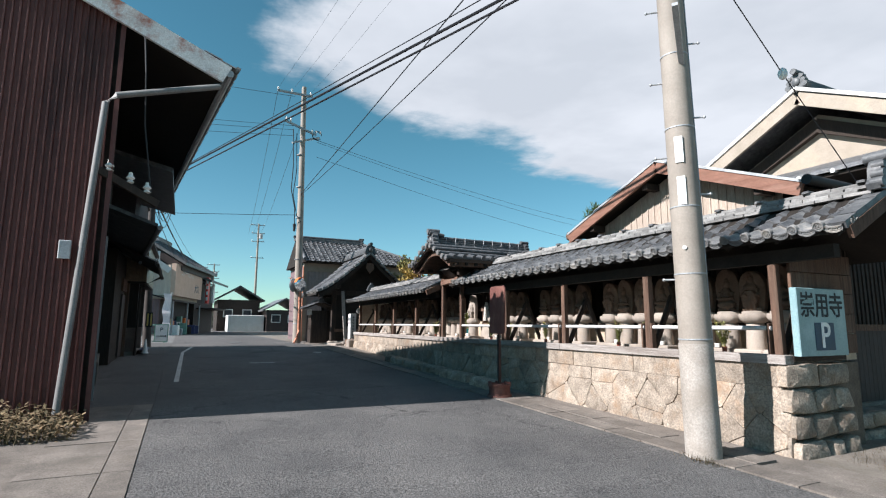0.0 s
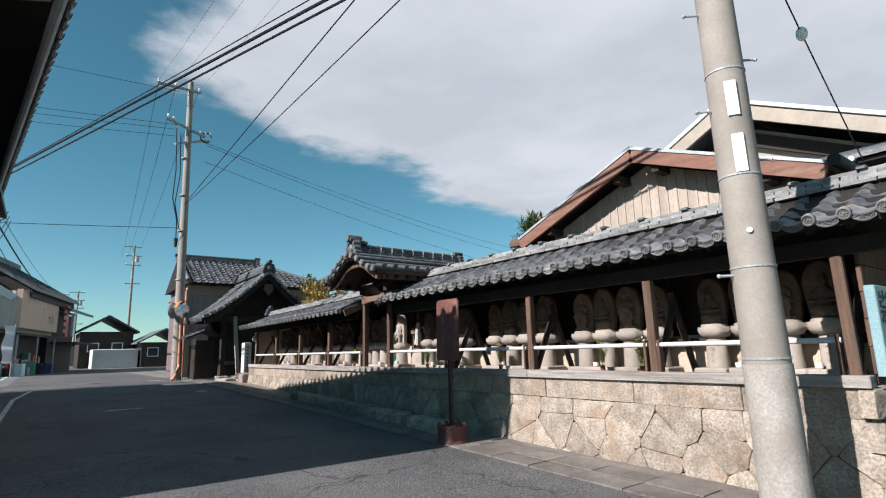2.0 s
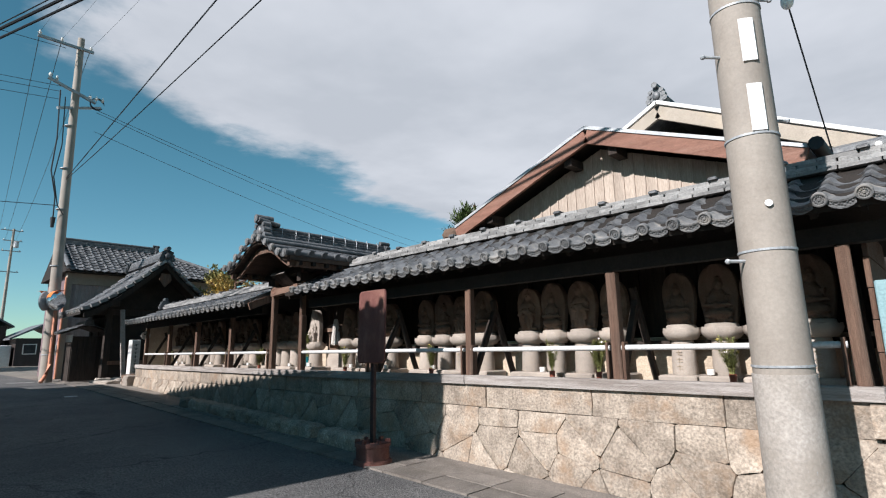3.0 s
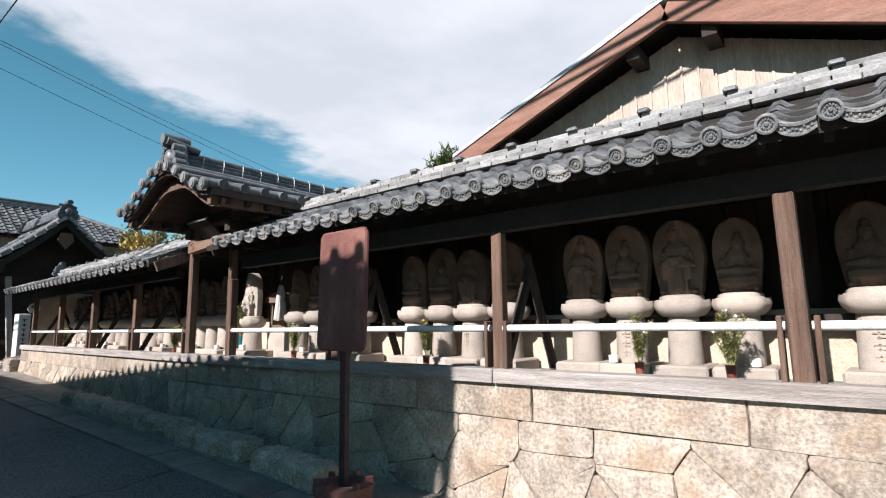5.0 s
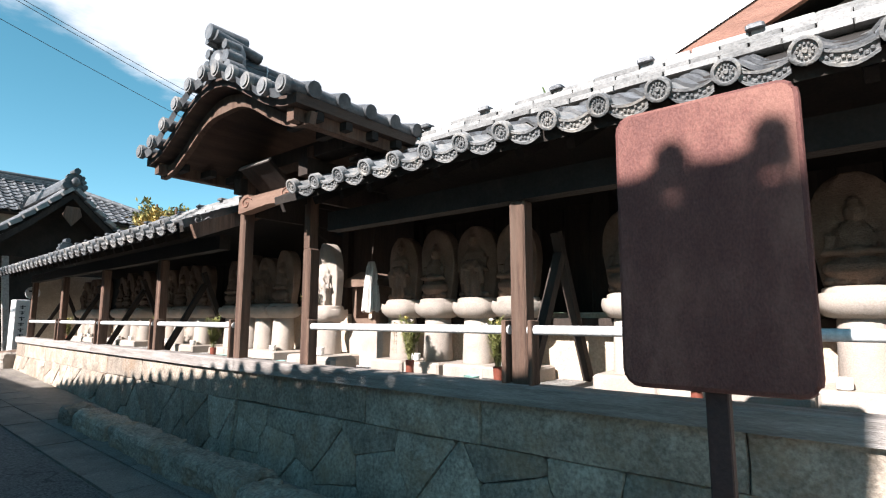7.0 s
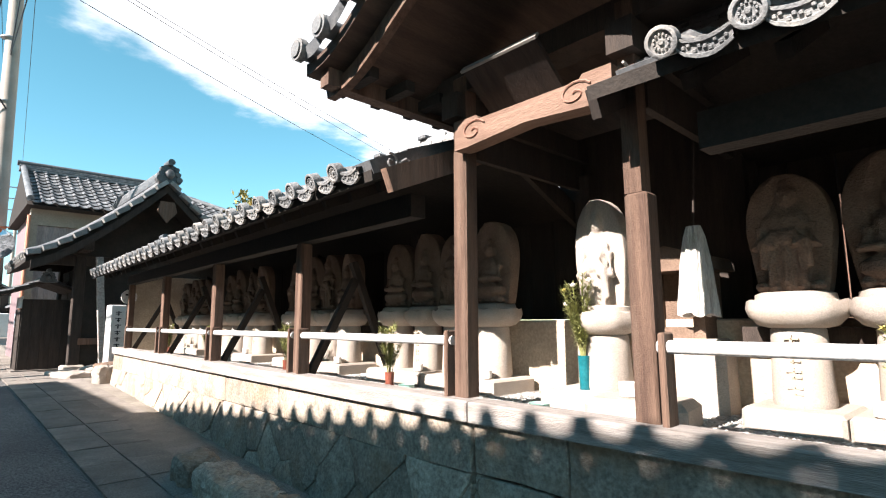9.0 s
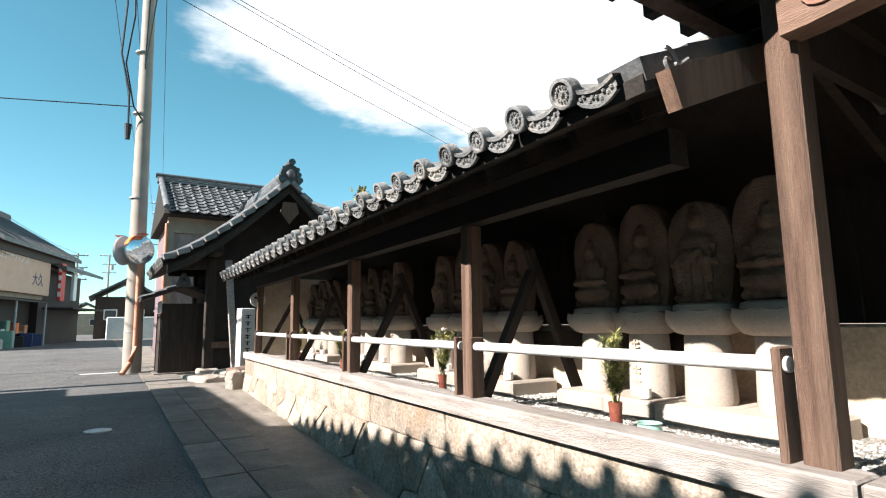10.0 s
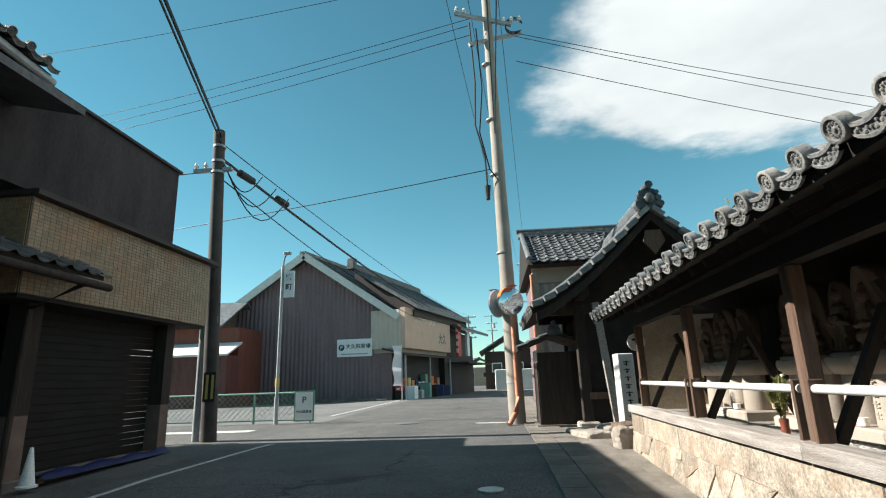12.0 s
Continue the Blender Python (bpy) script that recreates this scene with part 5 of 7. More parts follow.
wing_roof = part("roof", Shape().prism([(-0.4, 1.55), (0.35, 1.84), (1.15, 1.55), (1.15, 1.6), (0.35, 1.9), (-0.4, 1.6)], -0.3, 1.3, "y"), DARKWOOD, wing)
for side, w2 in ((-1, (0, 1, 0)), (1, (0, -1, 0))):
    up = Vector((-side * 0.75, 0, 0.3)).normalized()
    tile_field(wing_roof, (0.35 + side * 0.76, -0.3 if side < 0 else 1.28, 1.6), w2, 6, [(up * (0.25 * i), up) for i in range(3)], eaves=False)
part("ridge_cap", Shape().tube([(0.35, -0.35, 1.95), (0.35, 1.3, 1.95)], 0.07, 10), TILE, wing_roof, smooth=True)
ornament(wing_roof, pose(0.35, -0.33, 1.84), 0.75)

pillar = thing("stone_pillar", "inscribed white granite pillar at the gallery's end", "pillar", m=pose(6.5, 22.0, gz(22), 0, 0, 6))
part("shaft", Shape().box(-0.13, 0.13, -0.13, 0.13, -0.1, 1.33, c=0.012), mat("white_granite", (0.5, 0.48, 0.46), (0.6, 0.58, 0.56), 4, 0.8, 0.3, 140), pillar)
for k in range(9):
    z = 1.2 - k * 0.12
    s = Shape().box(-0.05, 0.05, -0.134, -0.131, z - 0.015, z).box(-0.01, 0.01, -0.134, -0.131, z - 0.07, z + 0.01).box(-0.045 + 0.02 * (k % 3), 0.02 + 0.01 * (k % 2), -0.134, -0.131, z - 0.05, z - 0.035)
    part("inscription", s, INK, pillar, "carved characters too worn to read")
part("plinth", Shape().box(-0.26, 0.26, -0.26, 0.26, -0.12, 0.05, c=0.02), PEDESTAL, pillar)
disc = thing("round_plaque", "round white plaque on the gallery's end post", "plaque", m=pose(6.36, 20.55, 2.02))
part("plate", Shape().tube([(0, -0.03, 0), (0, 0.0, 0)], 0.12, 20), WHITE, disc, smooth=True)
part("mark", Shape().prism([(-0.06, 0.02), (0.06, 0.02), (0.06, 0.05), (-0.06, 0.05)], -0.034, -0.0305, "y"), INK, disc)

# ---- two-storey house behind the gate ----
house = thing("two_storey_house", "two-storey house with ribbed brown walls and grey tile roof", "house", m=pose(5.75, 28.3, gz(28)))
part("house_body", Shape().box(0, 6.6, 0.06, 4.4, 0, 4.1), BROWNSHEET, house)
part("south_wall", corrugated(Shape(), 0, 6.6, 0, lambda x: 3.65, 0.04, 0.22, 0.035), mat("mauve_sheet", (0.27, 0.215, 0.205), (0.34, 0.28, 0.265), 2, 0.6, 0.1, 40, stretch=(1, 1, 0.2)), house, "ribbed mauve-brown metal wall")
part("plaster_band", Shape().box(-0.04, 6.65, -0.05, 0.05, 3.66, 4.1), CREAM, house)
part("corner_strip", Shape().box(-0.1, 0.06, -0.06, 0.3, 0, 4.1), CREAM, house)
hip = Shape().add([(-0.25, -0.6, 4.1), (6.9, -0.6, 4.1), (6.9, 4.6, 4.1), (-0.25, 4.6, 4.1), (-0.25, 2.0, 5.56), (3.5, 2.0, 5.56)], [(0, 1, 5, 4), (1, 2, 5), (2, 3, 4, 5), (0, 4, 3), (3, 2, 1, 0)])
hroof = part("roof", hip, UNDERSHADE, house, "hipped grey tile roof")
up = Vector((0, 2.6, 1.44)).normalized()
for col in range(26):
    for i in range(10):
        x = -0.26 + 0.27 * col
        if x < 3.3 + 3.4 * (1 - i / 10):
            part("tile", TILE_MESH, None, hroof, m=jitter(basis(Vector((x + 0.27, -0.62, 4.16)) + up * (0.295 * i), up, (-1, 0, 0))))
part("hip_roll", Shape().tube([(6.9, -0.6, 4.2), (3.5, 2.0, 5.66)], 0.09, 10), TILE, hroof, smooth=True)
part("east_slope", Shape().add([(6.95, -0.6, 4.13), (6.95, 4.6, 4.13), (3.5, 2.0, 5.6)], [(0, 1, 2)]), TILE, hroof)
for c in range(3):
    part("ridge_course", Shape().box(-0.3, 3.6, 1.84 + 0.02 * c, 2.16 - 0.02 * c, 5.56 + 0.06 * c, 5.615 + 0.06 * c, c=0.01), TILE, hroof)
part("ridge_cap", Shape().tube([(-0.35, 2.0, 5.79), (3.6, 2.0, 5.79)], 0.08, 10), TILE, hroof, smooth=True)
ornament(hroof, pose(3.62, 2.0, 5.55, 0, 0, 90), 1.1)
part("verge_roll", Shape().tube([(-0.2, -0.62, 4.27), (-0.2, 2.0, 5.7)], 0.08, 10), TILE, hroof, smooth=True)
part("meter", Shape().box(-0.2, -0.1, 0.1, 0.35, 0.9, 1.3, c=0.02), STEEL, house)
part("drain", Shape().tube([(-0.14, -0.1, 0.0), (-0.14, -0.1, 3.9)], 0.04, 8), SALMON, house)

# ---- storehouse and hall behind the gallery ----
store = thing("storehouse", "storehouse with brown bargeboards and a beige boarded gable", "storehouse", m=pose(7.42, 6.5, 0))
part("store_body", Shape().prism([(-1.95, 0.3), (1.95, 0.3), (1.95, 3.35), (0, 4.1), (-1.95, 3.35)], 0.4, 6, "x"), DARKSHEET, store)
for i in range(26):
    y = -1.9 + i * 0.146
    ta, tb = 4.2 - 0.39 * abs(y), 4.2 - 0.39 * abs(y + 0.14)
    part("gable_board", Shape().prism([(y, 2.3), (y + 0.138, 2.3), (y + 0.138, tb), (y, ta)], 0.36, 0.39 + 0.004 * (i % 2), "x"), BEIGEBOARD, store)
    part("batten", Shape().prism([(y + 0.13, 2.3), (y + 0.15, 2.3), (y + 0.15, tb), (y + 0.13, tb)], 0.345, 0.359, "x"), BEIGEBOARD, store)
part("roof", Shape().prism([(-2.42, 3.42), (0, 4.38), (2.42, 3.42), (2.42, 3.46), (0, 4.43), (-2.42, 3.46)], -0.06, 6.2, "x"), STEEL, store, "grey sheet metal roof")
part("soffit", Shape().prism([(-2.36, 3.36), (0, 4.3), (2.36, 3.36), (2.36, 3.4), (0, 4.35), (-2.36, 3.4)], 0.03, 6.1, "x"), UNDERSHADE, store)
for s2 in (-1, 1):
    part("bargeboard", Shape().beam((-0.02, s2 * 2.4, 3.33), (-0.02, 0.0, 4.28), 0.05, 0.19), BARGE, store, "brown painted bargeboard")
    for k in (0.15, 0.8):
        part("purlin_end", Shape().box(0.03, 0.34, s2 * 2.2 * k - 0.06, s2 * 2.2 * k + 0.06, 4.2 - 0.84 * k - 0.12, 4.2 - 0.84 * k), DARKWOOD, store)
part("gutter", Shape().tube([(-0.08, -2.5, 3.44), (6.2, -2.5, 3.4)], 0.07, 10), BLACK, store, smooth=True)
part("side_wall", Shape().box(0.72, 6, -2.0, -1.96, 0.3, 3.2), DARKWOOD, store)

hall = thing("temple_hall", "large temple hall with cream plaster gable and white-edged roof", "hall", m=pose(16, 8.7, 0))
part("hall_body", Shape().prism([(-5, 0), (5, 0), (5, 5.3), (0, 7.85), (-5, 5.3)], 0.9, 12, "x"), CREAM, hall, "cream plaster wall")
part("roof", Shape().prism([(-6.2, 5.15), (0, 8.3), (6.2, 5.15), (6.2, 5.35), (0, 8.5), (-6.2, 5.35)], -0.05, 12.5, "x"), TILE, hall)
for s2 in (-1, 1):
    part("bargeboard", Shape().beam((-0.1, s2 * 6.1, 5.05), (-0.1, 0, 8.15), 0.1, 0.36), CREAM, hall, "cream bargeboard")
    part("verge", Shape().beam((-0.12, s2 * 6.2, 5.3), (-0.12, 0, 8.46), 0.14, 0.1), WHITE, hall, "white mortared verge")
# Dark chevron drawn in as the roof's shade on the cream gable.
part("inner_shadow_board", Shape().prism([(-4.7, 5.3), (0, 7.7), (4.7, 5.3), (4.7, 5.0), (0, 7.25), (-4.7, 5.0)], 0.7, 0.88, "x"), DARKWOOD, hall)
ornament(hall, pose(0.0, 0, 8.45, 0, 0, -90), 1.6)
part("ridge", Shape().box(0.1, 12.5, -0.2, 0.2, 8.45, 8.75, c=0.03), TILE, hall)
part("lower_eave", Shape().prism([(-1.8, 5.3), (0.9, 6.2), (0.9, 6.3), (-1.8, 5.4)], -7.5, 5.5, "y"), TILE, hall, "lower tiled eave")
for i in range(16):
    part("eave_end", Shape().tube([(-1.85, -7.2 + 0.8 * i, 5.3), (-1.7, -7.2 + 0.8 * i, 5.32)], 0.06, 8), WHITE, hall)
part("eave_soffit", Shape().box(-1.7, 0.9, -7.4, 5.4, 5.2, 5.28), UNDERSHADE, hall)
part("lower_wall", Shape().box(-0.3, 0.9, -7, 5, 0, 5.2), DARKWOOD, hall)
win = part("window", Shape().box(-0.36, -0.28, -4.6, -1.0, 4.4, 5.1), WHITE, hall)
part("pane", Shape().box(-0.37, -0.361, -4.5, -2.85, 4.46, 5.04), GLASSDARK, win)
part("pane", Shape().box(-0.37, -0.361, -2.75, -1.1, 4.46, 5.04), GLASSDARK, win)

lattice = thing("lattice_fence", "dark slatted timber fence beside the gallery", "fence", m=pose(7.55, 4.25, 0))
for i in range(34):
    part("slat", Shape().box(i * 0.11, i * 0.11 + 0.06, 0, 0.03, 1.5, 2.75), DARKWOOD, lattice)
    part("lower_board", Shape().box(i * 0.11, i * 0.11 + 0.104, 0.0, 0.02 + 0.004 * (i % 2), 0.45, 1.46), DARKSHEET, lattice)
part("rail", Shape().box(-0.05, 3.8, -0.03, -0.002, 1.44, 1.53), WOOD, lattice)
part("post", Shape().box(-0.12, -0.02, -0.05, 0.05, 0.2, 2.8), WOOD, lattice)
part("fence_footing", Shape().box(-0.1, 3.8, -0.06, 0.1, 0.0, 0.449), CONCRETE, lattice)

# ---- little shrine between the galleries ----
shrine = thing("shrine_bay", "shrine bay under a curved tile roof with carved lintel", "shrine", m=pose(0, 0, 0))
CY, HW = 11.76, 1.14


def crown(u):
    return 2.97 + 0.42 * (0.5 + 0.5 * math.cos(math.pi * min(abs(u), 1))) + 0.05 * max(abs(u) - 0.75, 0)


us = [-1 + 2 * i / 24 for i in range(25)]
sroof = part("roof", Shape().prism([(CY + u * HW, crown(u)) for u in us] + [(CY + u * HW, crown(u) - 0.07) for u in us[::-1]], 5.38, 8.2, "x"), mat("roof_timber", (0.05, 0.031, 0.023), (0.085, 0.055, 0.041), 4, 0.85, 0.4, 60, stretch=(0.4, 4, 4)), shrine, "curved roof")
for k in range(11):
    u = -0.96 + 0.192 * k
    y, z = CY + u * HW, crown(u) + 0.035
    part("roll_tile", Shape().tube([(5.32, y, z + 0.01), (8.2, y, z)], 0.05, 10), DARKTILE, sroof, smooth=True)
    part("roll_end", Shape().tube([(5.29, y, z + 0.005), (5.33, y, z + 0.005)], 0.062, 14).tube([(5.28, y, z + 0.005), (5.29, y, z + 0.005)], 0.045, 12), EAVETILE, sroof, "round eave end tile", smooth=True)
    if k < 10:
        u2 = u + 0.096
        part("pan_tile", Shape().sheet([(5.33, CY + (u + 0.03 * i) * HW, crown(u + 0.03 * i) - 0.03 + 0.002 * (i - 3) ** 2) for i in range(7)], [(5.31, CY + (u + 0.03 * i) * HW, crown(u + 0.03 * i) + 0.03) for i in range(7)]), DARKTILE, sroof)
for side in (-1, 1):
    for i in range(11):
        part("side_roll_end", Shape().tube([(5.5 + 0.25 * i, CY + side * (HW + 0.03), 3.03), (5.5 + 0.25 * i, CY + side * (HW - 0.22), 3.09)], 0.055, 10), DARKTILE, sroof, smooth=True)
        part("side_rafter", Shape().box(5.55 + 0.25 * i, 5.61 + 0.25 * i, CY + side * (HW - 0.18) - 0.17, CY + side * (HW - 0.18) + 0.17, 2.85, 2.91), UNDERSHADE, sroof)
    part("side_purlin", Shape().box(5.42, 8.2, CY + side * (HW - 0.12) - 0.04, CY + side * (HW - 0.12) + 0.04, 2.83, 2.95), WOOD, sroof)
barge = [(CY + u * HW * 1.0, crown(u) - 0.09) for u in us] + [(CY + u * HW * 0.98, crown(u) - 0.17 - 0.05 * math.exp(-(u * 5) ** 2)) for u in us[::-1]]
part("bargeboard", Shape().prism(barge, 5.5, 5.55, "x"), WOOD, sroof, "curved red-brown bargeboard")
for c in range(4):
    part("ridge_course", Shape().box(5.5, 8.2, CY - 0.12 + 0.012 * c, CY + 0.12 - 0.012 * c, 3.39 + 0.05 * c, 3.435 + 0.05 * c, c=0.008), DARKTILE, sroof)
part("ridge_cap", Shape().tube([(5.5, CY, 3.62), (8.2, CY, 3.6)], 0.06, 10), DARKTILE, sroof, smooth=True)
ornament(sroof, pose(5.5, CY, 3.39, 0, 0, -90), 1.2)
for k in range(9):
    x = 5.75 + 0.27 * k
    part("lacing_wire", Shape().tube([(x, CY - 0.15, 3.37), (x + 0.05, CY - 0.1, 3.6), (x + 0.1, CY, 3.685), (x + 0.15, CY + 0.1, 3.6), (x + 0.2, CY + 0.15, 3.37)], 0.008, 5), STEEL, sroof)
for dy in (-0.06, 0.06):
    part("horn_tile", Shape().tube([(5.36, CY + dy, 3.75), (5.75, CY + dy, 3.69)], 0.045, 10), DARKTILE, sroof, smooth=True)
ornament(sroof, pose(8.2, CY, 3.39, 0, 0, 90), 0.9)
for y in (11.4, 12.42):
    if y < 12:
        part("upper_post", Shape().box(6.066, 6.15, y - 0.03, y + 0.045, 2.1, 2.96), WOOD, shrine)
    # Beams, side panels and back wall near black, standing for roof shade.
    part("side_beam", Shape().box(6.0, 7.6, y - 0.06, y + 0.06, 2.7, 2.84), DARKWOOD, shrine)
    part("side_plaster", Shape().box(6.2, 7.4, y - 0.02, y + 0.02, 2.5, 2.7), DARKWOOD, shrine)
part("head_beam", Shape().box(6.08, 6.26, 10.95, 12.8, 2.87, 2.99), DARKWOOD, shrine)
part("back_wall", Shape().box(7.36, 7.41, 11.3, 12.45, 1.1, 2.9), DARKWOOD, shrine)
lint = part("lintel", Shape().prism([(11.44, 2.49), (11.5, 2.5), (11.9, 2.53), (12.3, 2.5), (12.38, 2.5), (12.38, 2.66), (12.22, 2.66), (12.2, 2.635), (11.6, 2.635), (11.58, 2.66), (11.44, 2.66)], 6.0, 6.1, "x"), mat("red_wood", (0.13, 0.075, 0.052), (0.2, 0.125, 0.09), 5, 0.8, 0.4, 60, stretch=(4, 0.4, 4)), shrine, "carved brown lintel")
for y in (11.62, 12.24):
    part("carved_scroll", Shape().tube([(5.996, y + 0.06 * math.cos(a) * a / 6, 2.58 + 0.04 * math.sin(a) * a / 6) for a in np.linspace(0.5, 9, 22)], 0.006, 5), BARGE, lint)
part("name_board", Shape().box(-0.015, 0.015, -0.23, 0.23, -0.15, 0.14), DARKWOOD, shrine, "dark tilted name board", pose(6.03, 11.99, 2.79, 0, -52, 0))
# Paler timber strip painting the sunlight caught along the board's top edge.
part("board_edge", Shape().box(-0.02, 0.02, -0.24, 0.24, 0.141, 0.155), BEAM, shrine, "top edge of the name board, paled as if sunlit", pose(6.03, 11.99, 2.79, 0, -52, 0))
part("dado", Shape().box(7.2, 7.36, 11.4, 12.34, 1.1, 1.45), PLASTER, shrine)

# ---- statues, pedestals, offerings ----
def statue_mesh(seed, upright=False):
    """A boat-shaped stone slab with a worn figure in relief, all one mesh, facing -x."""
    r = random.Random(seed)
    s, n, hgt, wid = Shape(), 14, 0.56 + r.uniform(-0.03, 0.04), 0.18 + r.uniform(-0.012, 0.012)

    def half(t):
        return wid * (0.76 + 0.24 * min(t / 0.5, 1) ** 0.8) if t < 0.5 else wid * math.sqrt(max(1 - ((t - 0.5) / 0.5) ** 2.6, 0.0))
    rings = []
    for i in range(n + 1):
        t = min(i / n, 0.985)
        a, lean = half(t), 0.03 * t * t
        rings.append([(-0.045 - lean + 0.02, -a * 0.96, hgt * t), (-0.055 - lean + 0.03 * (1 - t), -a * 0.5, hgt * t), (-0.05 - lean + 0.04 * (1 - t), 0, hgt * t), (-0.055 - lean + 0.03 * (1 - t), a * 0.5, hgt * t), (-0.045 - lean + 0.02, a * 0.96, hgt * t), (0.05, a, hgt * t), (0.06, 0, hgt * t), (0.05, -a, hgt * t)])
    base = len(s.v)
    for ring in rings:
        s.v += ring
    for i in range(n):
        s.f += [(base + i * 8 + j, base + i * 8 + (j + 1) % 8, base + (i + 1) * 8 + (j + 1) % 8, base + (i + 1) * 8 + j) for j in range(8)]
    s.f += [tuple(base + n * 8 + j for j in range(8)), tuple(base + j for j in range(7, -1, -1))]
    seated = r.random() < 0.5 and not upright
    flat_count = len(s.v)
    tilt = r.uniform(-0.02, 0.02)
    hz = hgt * (0.64 if seated else 0.8)
    s.ball((-0.075, tilt, hz), (0.045, 0.042, 0.052), 10, 7)
    s.ball((-0.075, tilt, hz + 0.05), (0.03, 0.028, 0.03), 8, 5)
    s.ball((-0.115, tilt, hz - 0.012), (0.014, 0.009, 0.016), 6, 4)
    s.tube([(-0.055, tilt + 0.085 * math.cos(a), hz + 0.01 + 0.085 * math.sin(a)) for a in np.linspace(-0.5, 3.64, 12)], 0.008, 5)
    for sy in (-1, 1):
        s.tube([(-0.11, tilt + sy * 0.006, hz + 0.012), (-0.112, tilt + sy * 0.03, hz + 0.016)], 0.006, 5)
    for k in range(5):
        s.ball((-0.075, (-0.1 + 0.05 * k), 0.03), (0.035, 0.028, 0.026), 7, 4)
    if seated:
        s.ball((-0.065, 0, hgt * 0.38), (0.055, 0.085, 0.12), 10, 6)
        s.ball((-0.075, 0, hgt * 0.16), (0.07, 0.135, 0.06), 12, 5)
        s.ball((-0.12, 0, hgt * 0.3), (0.025, 0.04, 0.03), 8, 4)
    else:
        s.ball((-0.06, 0, hgt * 0.37), (0.05, 0.08, 0.25), 10, 7)
        s.ball((-0.07, 0, hgt * 0.58), (0.05, 0.095, 0.06), 10, 5)
        s.ball((-0.11, 0, hgt * 0.46), (0.025, 0.06, 0.035), 8, 4)
        for sy in (-1, 1):
            s.tube([(-0.115, sy * 0.03, hgt * 0.5), (-0.12, sy * 0.07, hgt * 0.42), (-0.1, sy * 0.085, hgt * 0.2)], [0.02, 0.026, 0.012], 7)
        for k in range(3):
            s.tube([(-0.1, -0.06 + 0.06 * k, hgt * 0.08), (-0.105, -0.05 + 0.05 * k, hgt * 0.4)], 0.014, 5)
    for sy in (-1, 1):
        s.tube([(-0.07, sy * 0.085, hgt * 0.55 - 0.06 * seated), (-0.09, sy * 0.11, hgt * 0.38 - 0.05 * seated), (-0.125, sy * 0.03, hgt * 0.4 - 0.06 * seated)], [0.028, 0.026, 0.02], 7)
    s.v = s.v[:flat_count] + [(-0.04 + 0.95 * (x + 0.045), y * 1.05, z) for x, y, z in s.v[flat_count:]]
    tmp = bpy.data.objects.new("tmp", mesh_of(s, "stone_statue", STATUE, True))
    scene.collection.objects.link(tmp)
    mod = tmp.modifiers.new("weld", "REMESH")
    mod.mode, mod.voxel_size = "VOXEL", 0.0075
    me = bpy.data.meshes.new_from_object(tmp.evaluated_get(bpy.context.evaluated_depsgraph_get()))
    bpy.data.objects.remove(tmp)
    me.name = "stone_statue"
    me.polygons.foreach_set("use_smooth", [True] * len(me.polygons))
    return me


STATUES = [statue_mesh(k) for k in range(8)]
PED_BASE = mesh_of(Shape().box(-0.22, 0.2, -0.19, 0.19, 0, 0.1, c=0.015), "base_block", PEDESTAL)
PED_COLUMN = mesh_of(Shape().lathe([(0.118, 0), (0.122, 0.02), (0.115, 0.18), (0.108, 0.33), (0.1, 0.345)], 18), "column", PEDESTAL, True)
lotus = Shape()
seg = 32
prof = [(0.105, 0.0), (0.14, 0.012), (0.175, 0.05), (0.186, 0.085), (0.18, 0.115), (0.16, 0.112), (0.145, 0.125), (0.142, 0.15), (0.12, 0.16)]
for i, (r, z) in enumerate(prof):
    k = 0.06 if 1 < i < 5 else 0.0
    lotus.v += [(r * (1 - k + k * abs(math.cos(4 * 2 * math.pi * j / seg))) * math.cos(2 * math.pi * j / seg), r * (1 - k + k * abs(math.cos(4 * 2 * math.pi * j / seg))) * math.sin(2 * math.pi * j / seg), z + (0.012 * abs(math.cos(4 * 2 * math.pi * j / seg)) if i == 4 else 0)) for j in range(seg)]
for i in range(len(prof) - 1):
    lotus.f += [(i * seg + j, i * seg + (j + 1) % seg, (i + 1) * seg + (j + 1) % seg, (i + 1) * seg + j) for j in range(seg)]
lotus.f += [tuple(range(seg - 1, -1, -1)), tuple((len(prof) - 1) * seg + j for j in range(seg))]
PED_LOTUS = mesh_of(lotus, "lotus_seat", PEDESTAL, True)
marks = Shape()
for k in range(4):
    z = 0.29 - 0.07 * k
    marks.box(-0.121, -0.111, -0.03, 0.03, z, z + 0.008).box(-0.121, -0.111, -0.005, 0.004, z - 0.03, z + 0.02).box(-0.121, -0.111, -0.03, 0.01, z - 0.025, z - 0.018)
MARKS = mesh_of(marks, "inscription", mat("worn_carving", (0.3, 0.24, 0.18), (0.36, 0.3, 0.23), 5, 0.9, 0.1))
CUP = mesh_of(Shape().lathe([(0.022, 0), (0.034, 0.008), (0.037, 0.06), (0.033, 0.06), (0.028, 0.012)], 14), "offering_cup", CERAMIC, True)


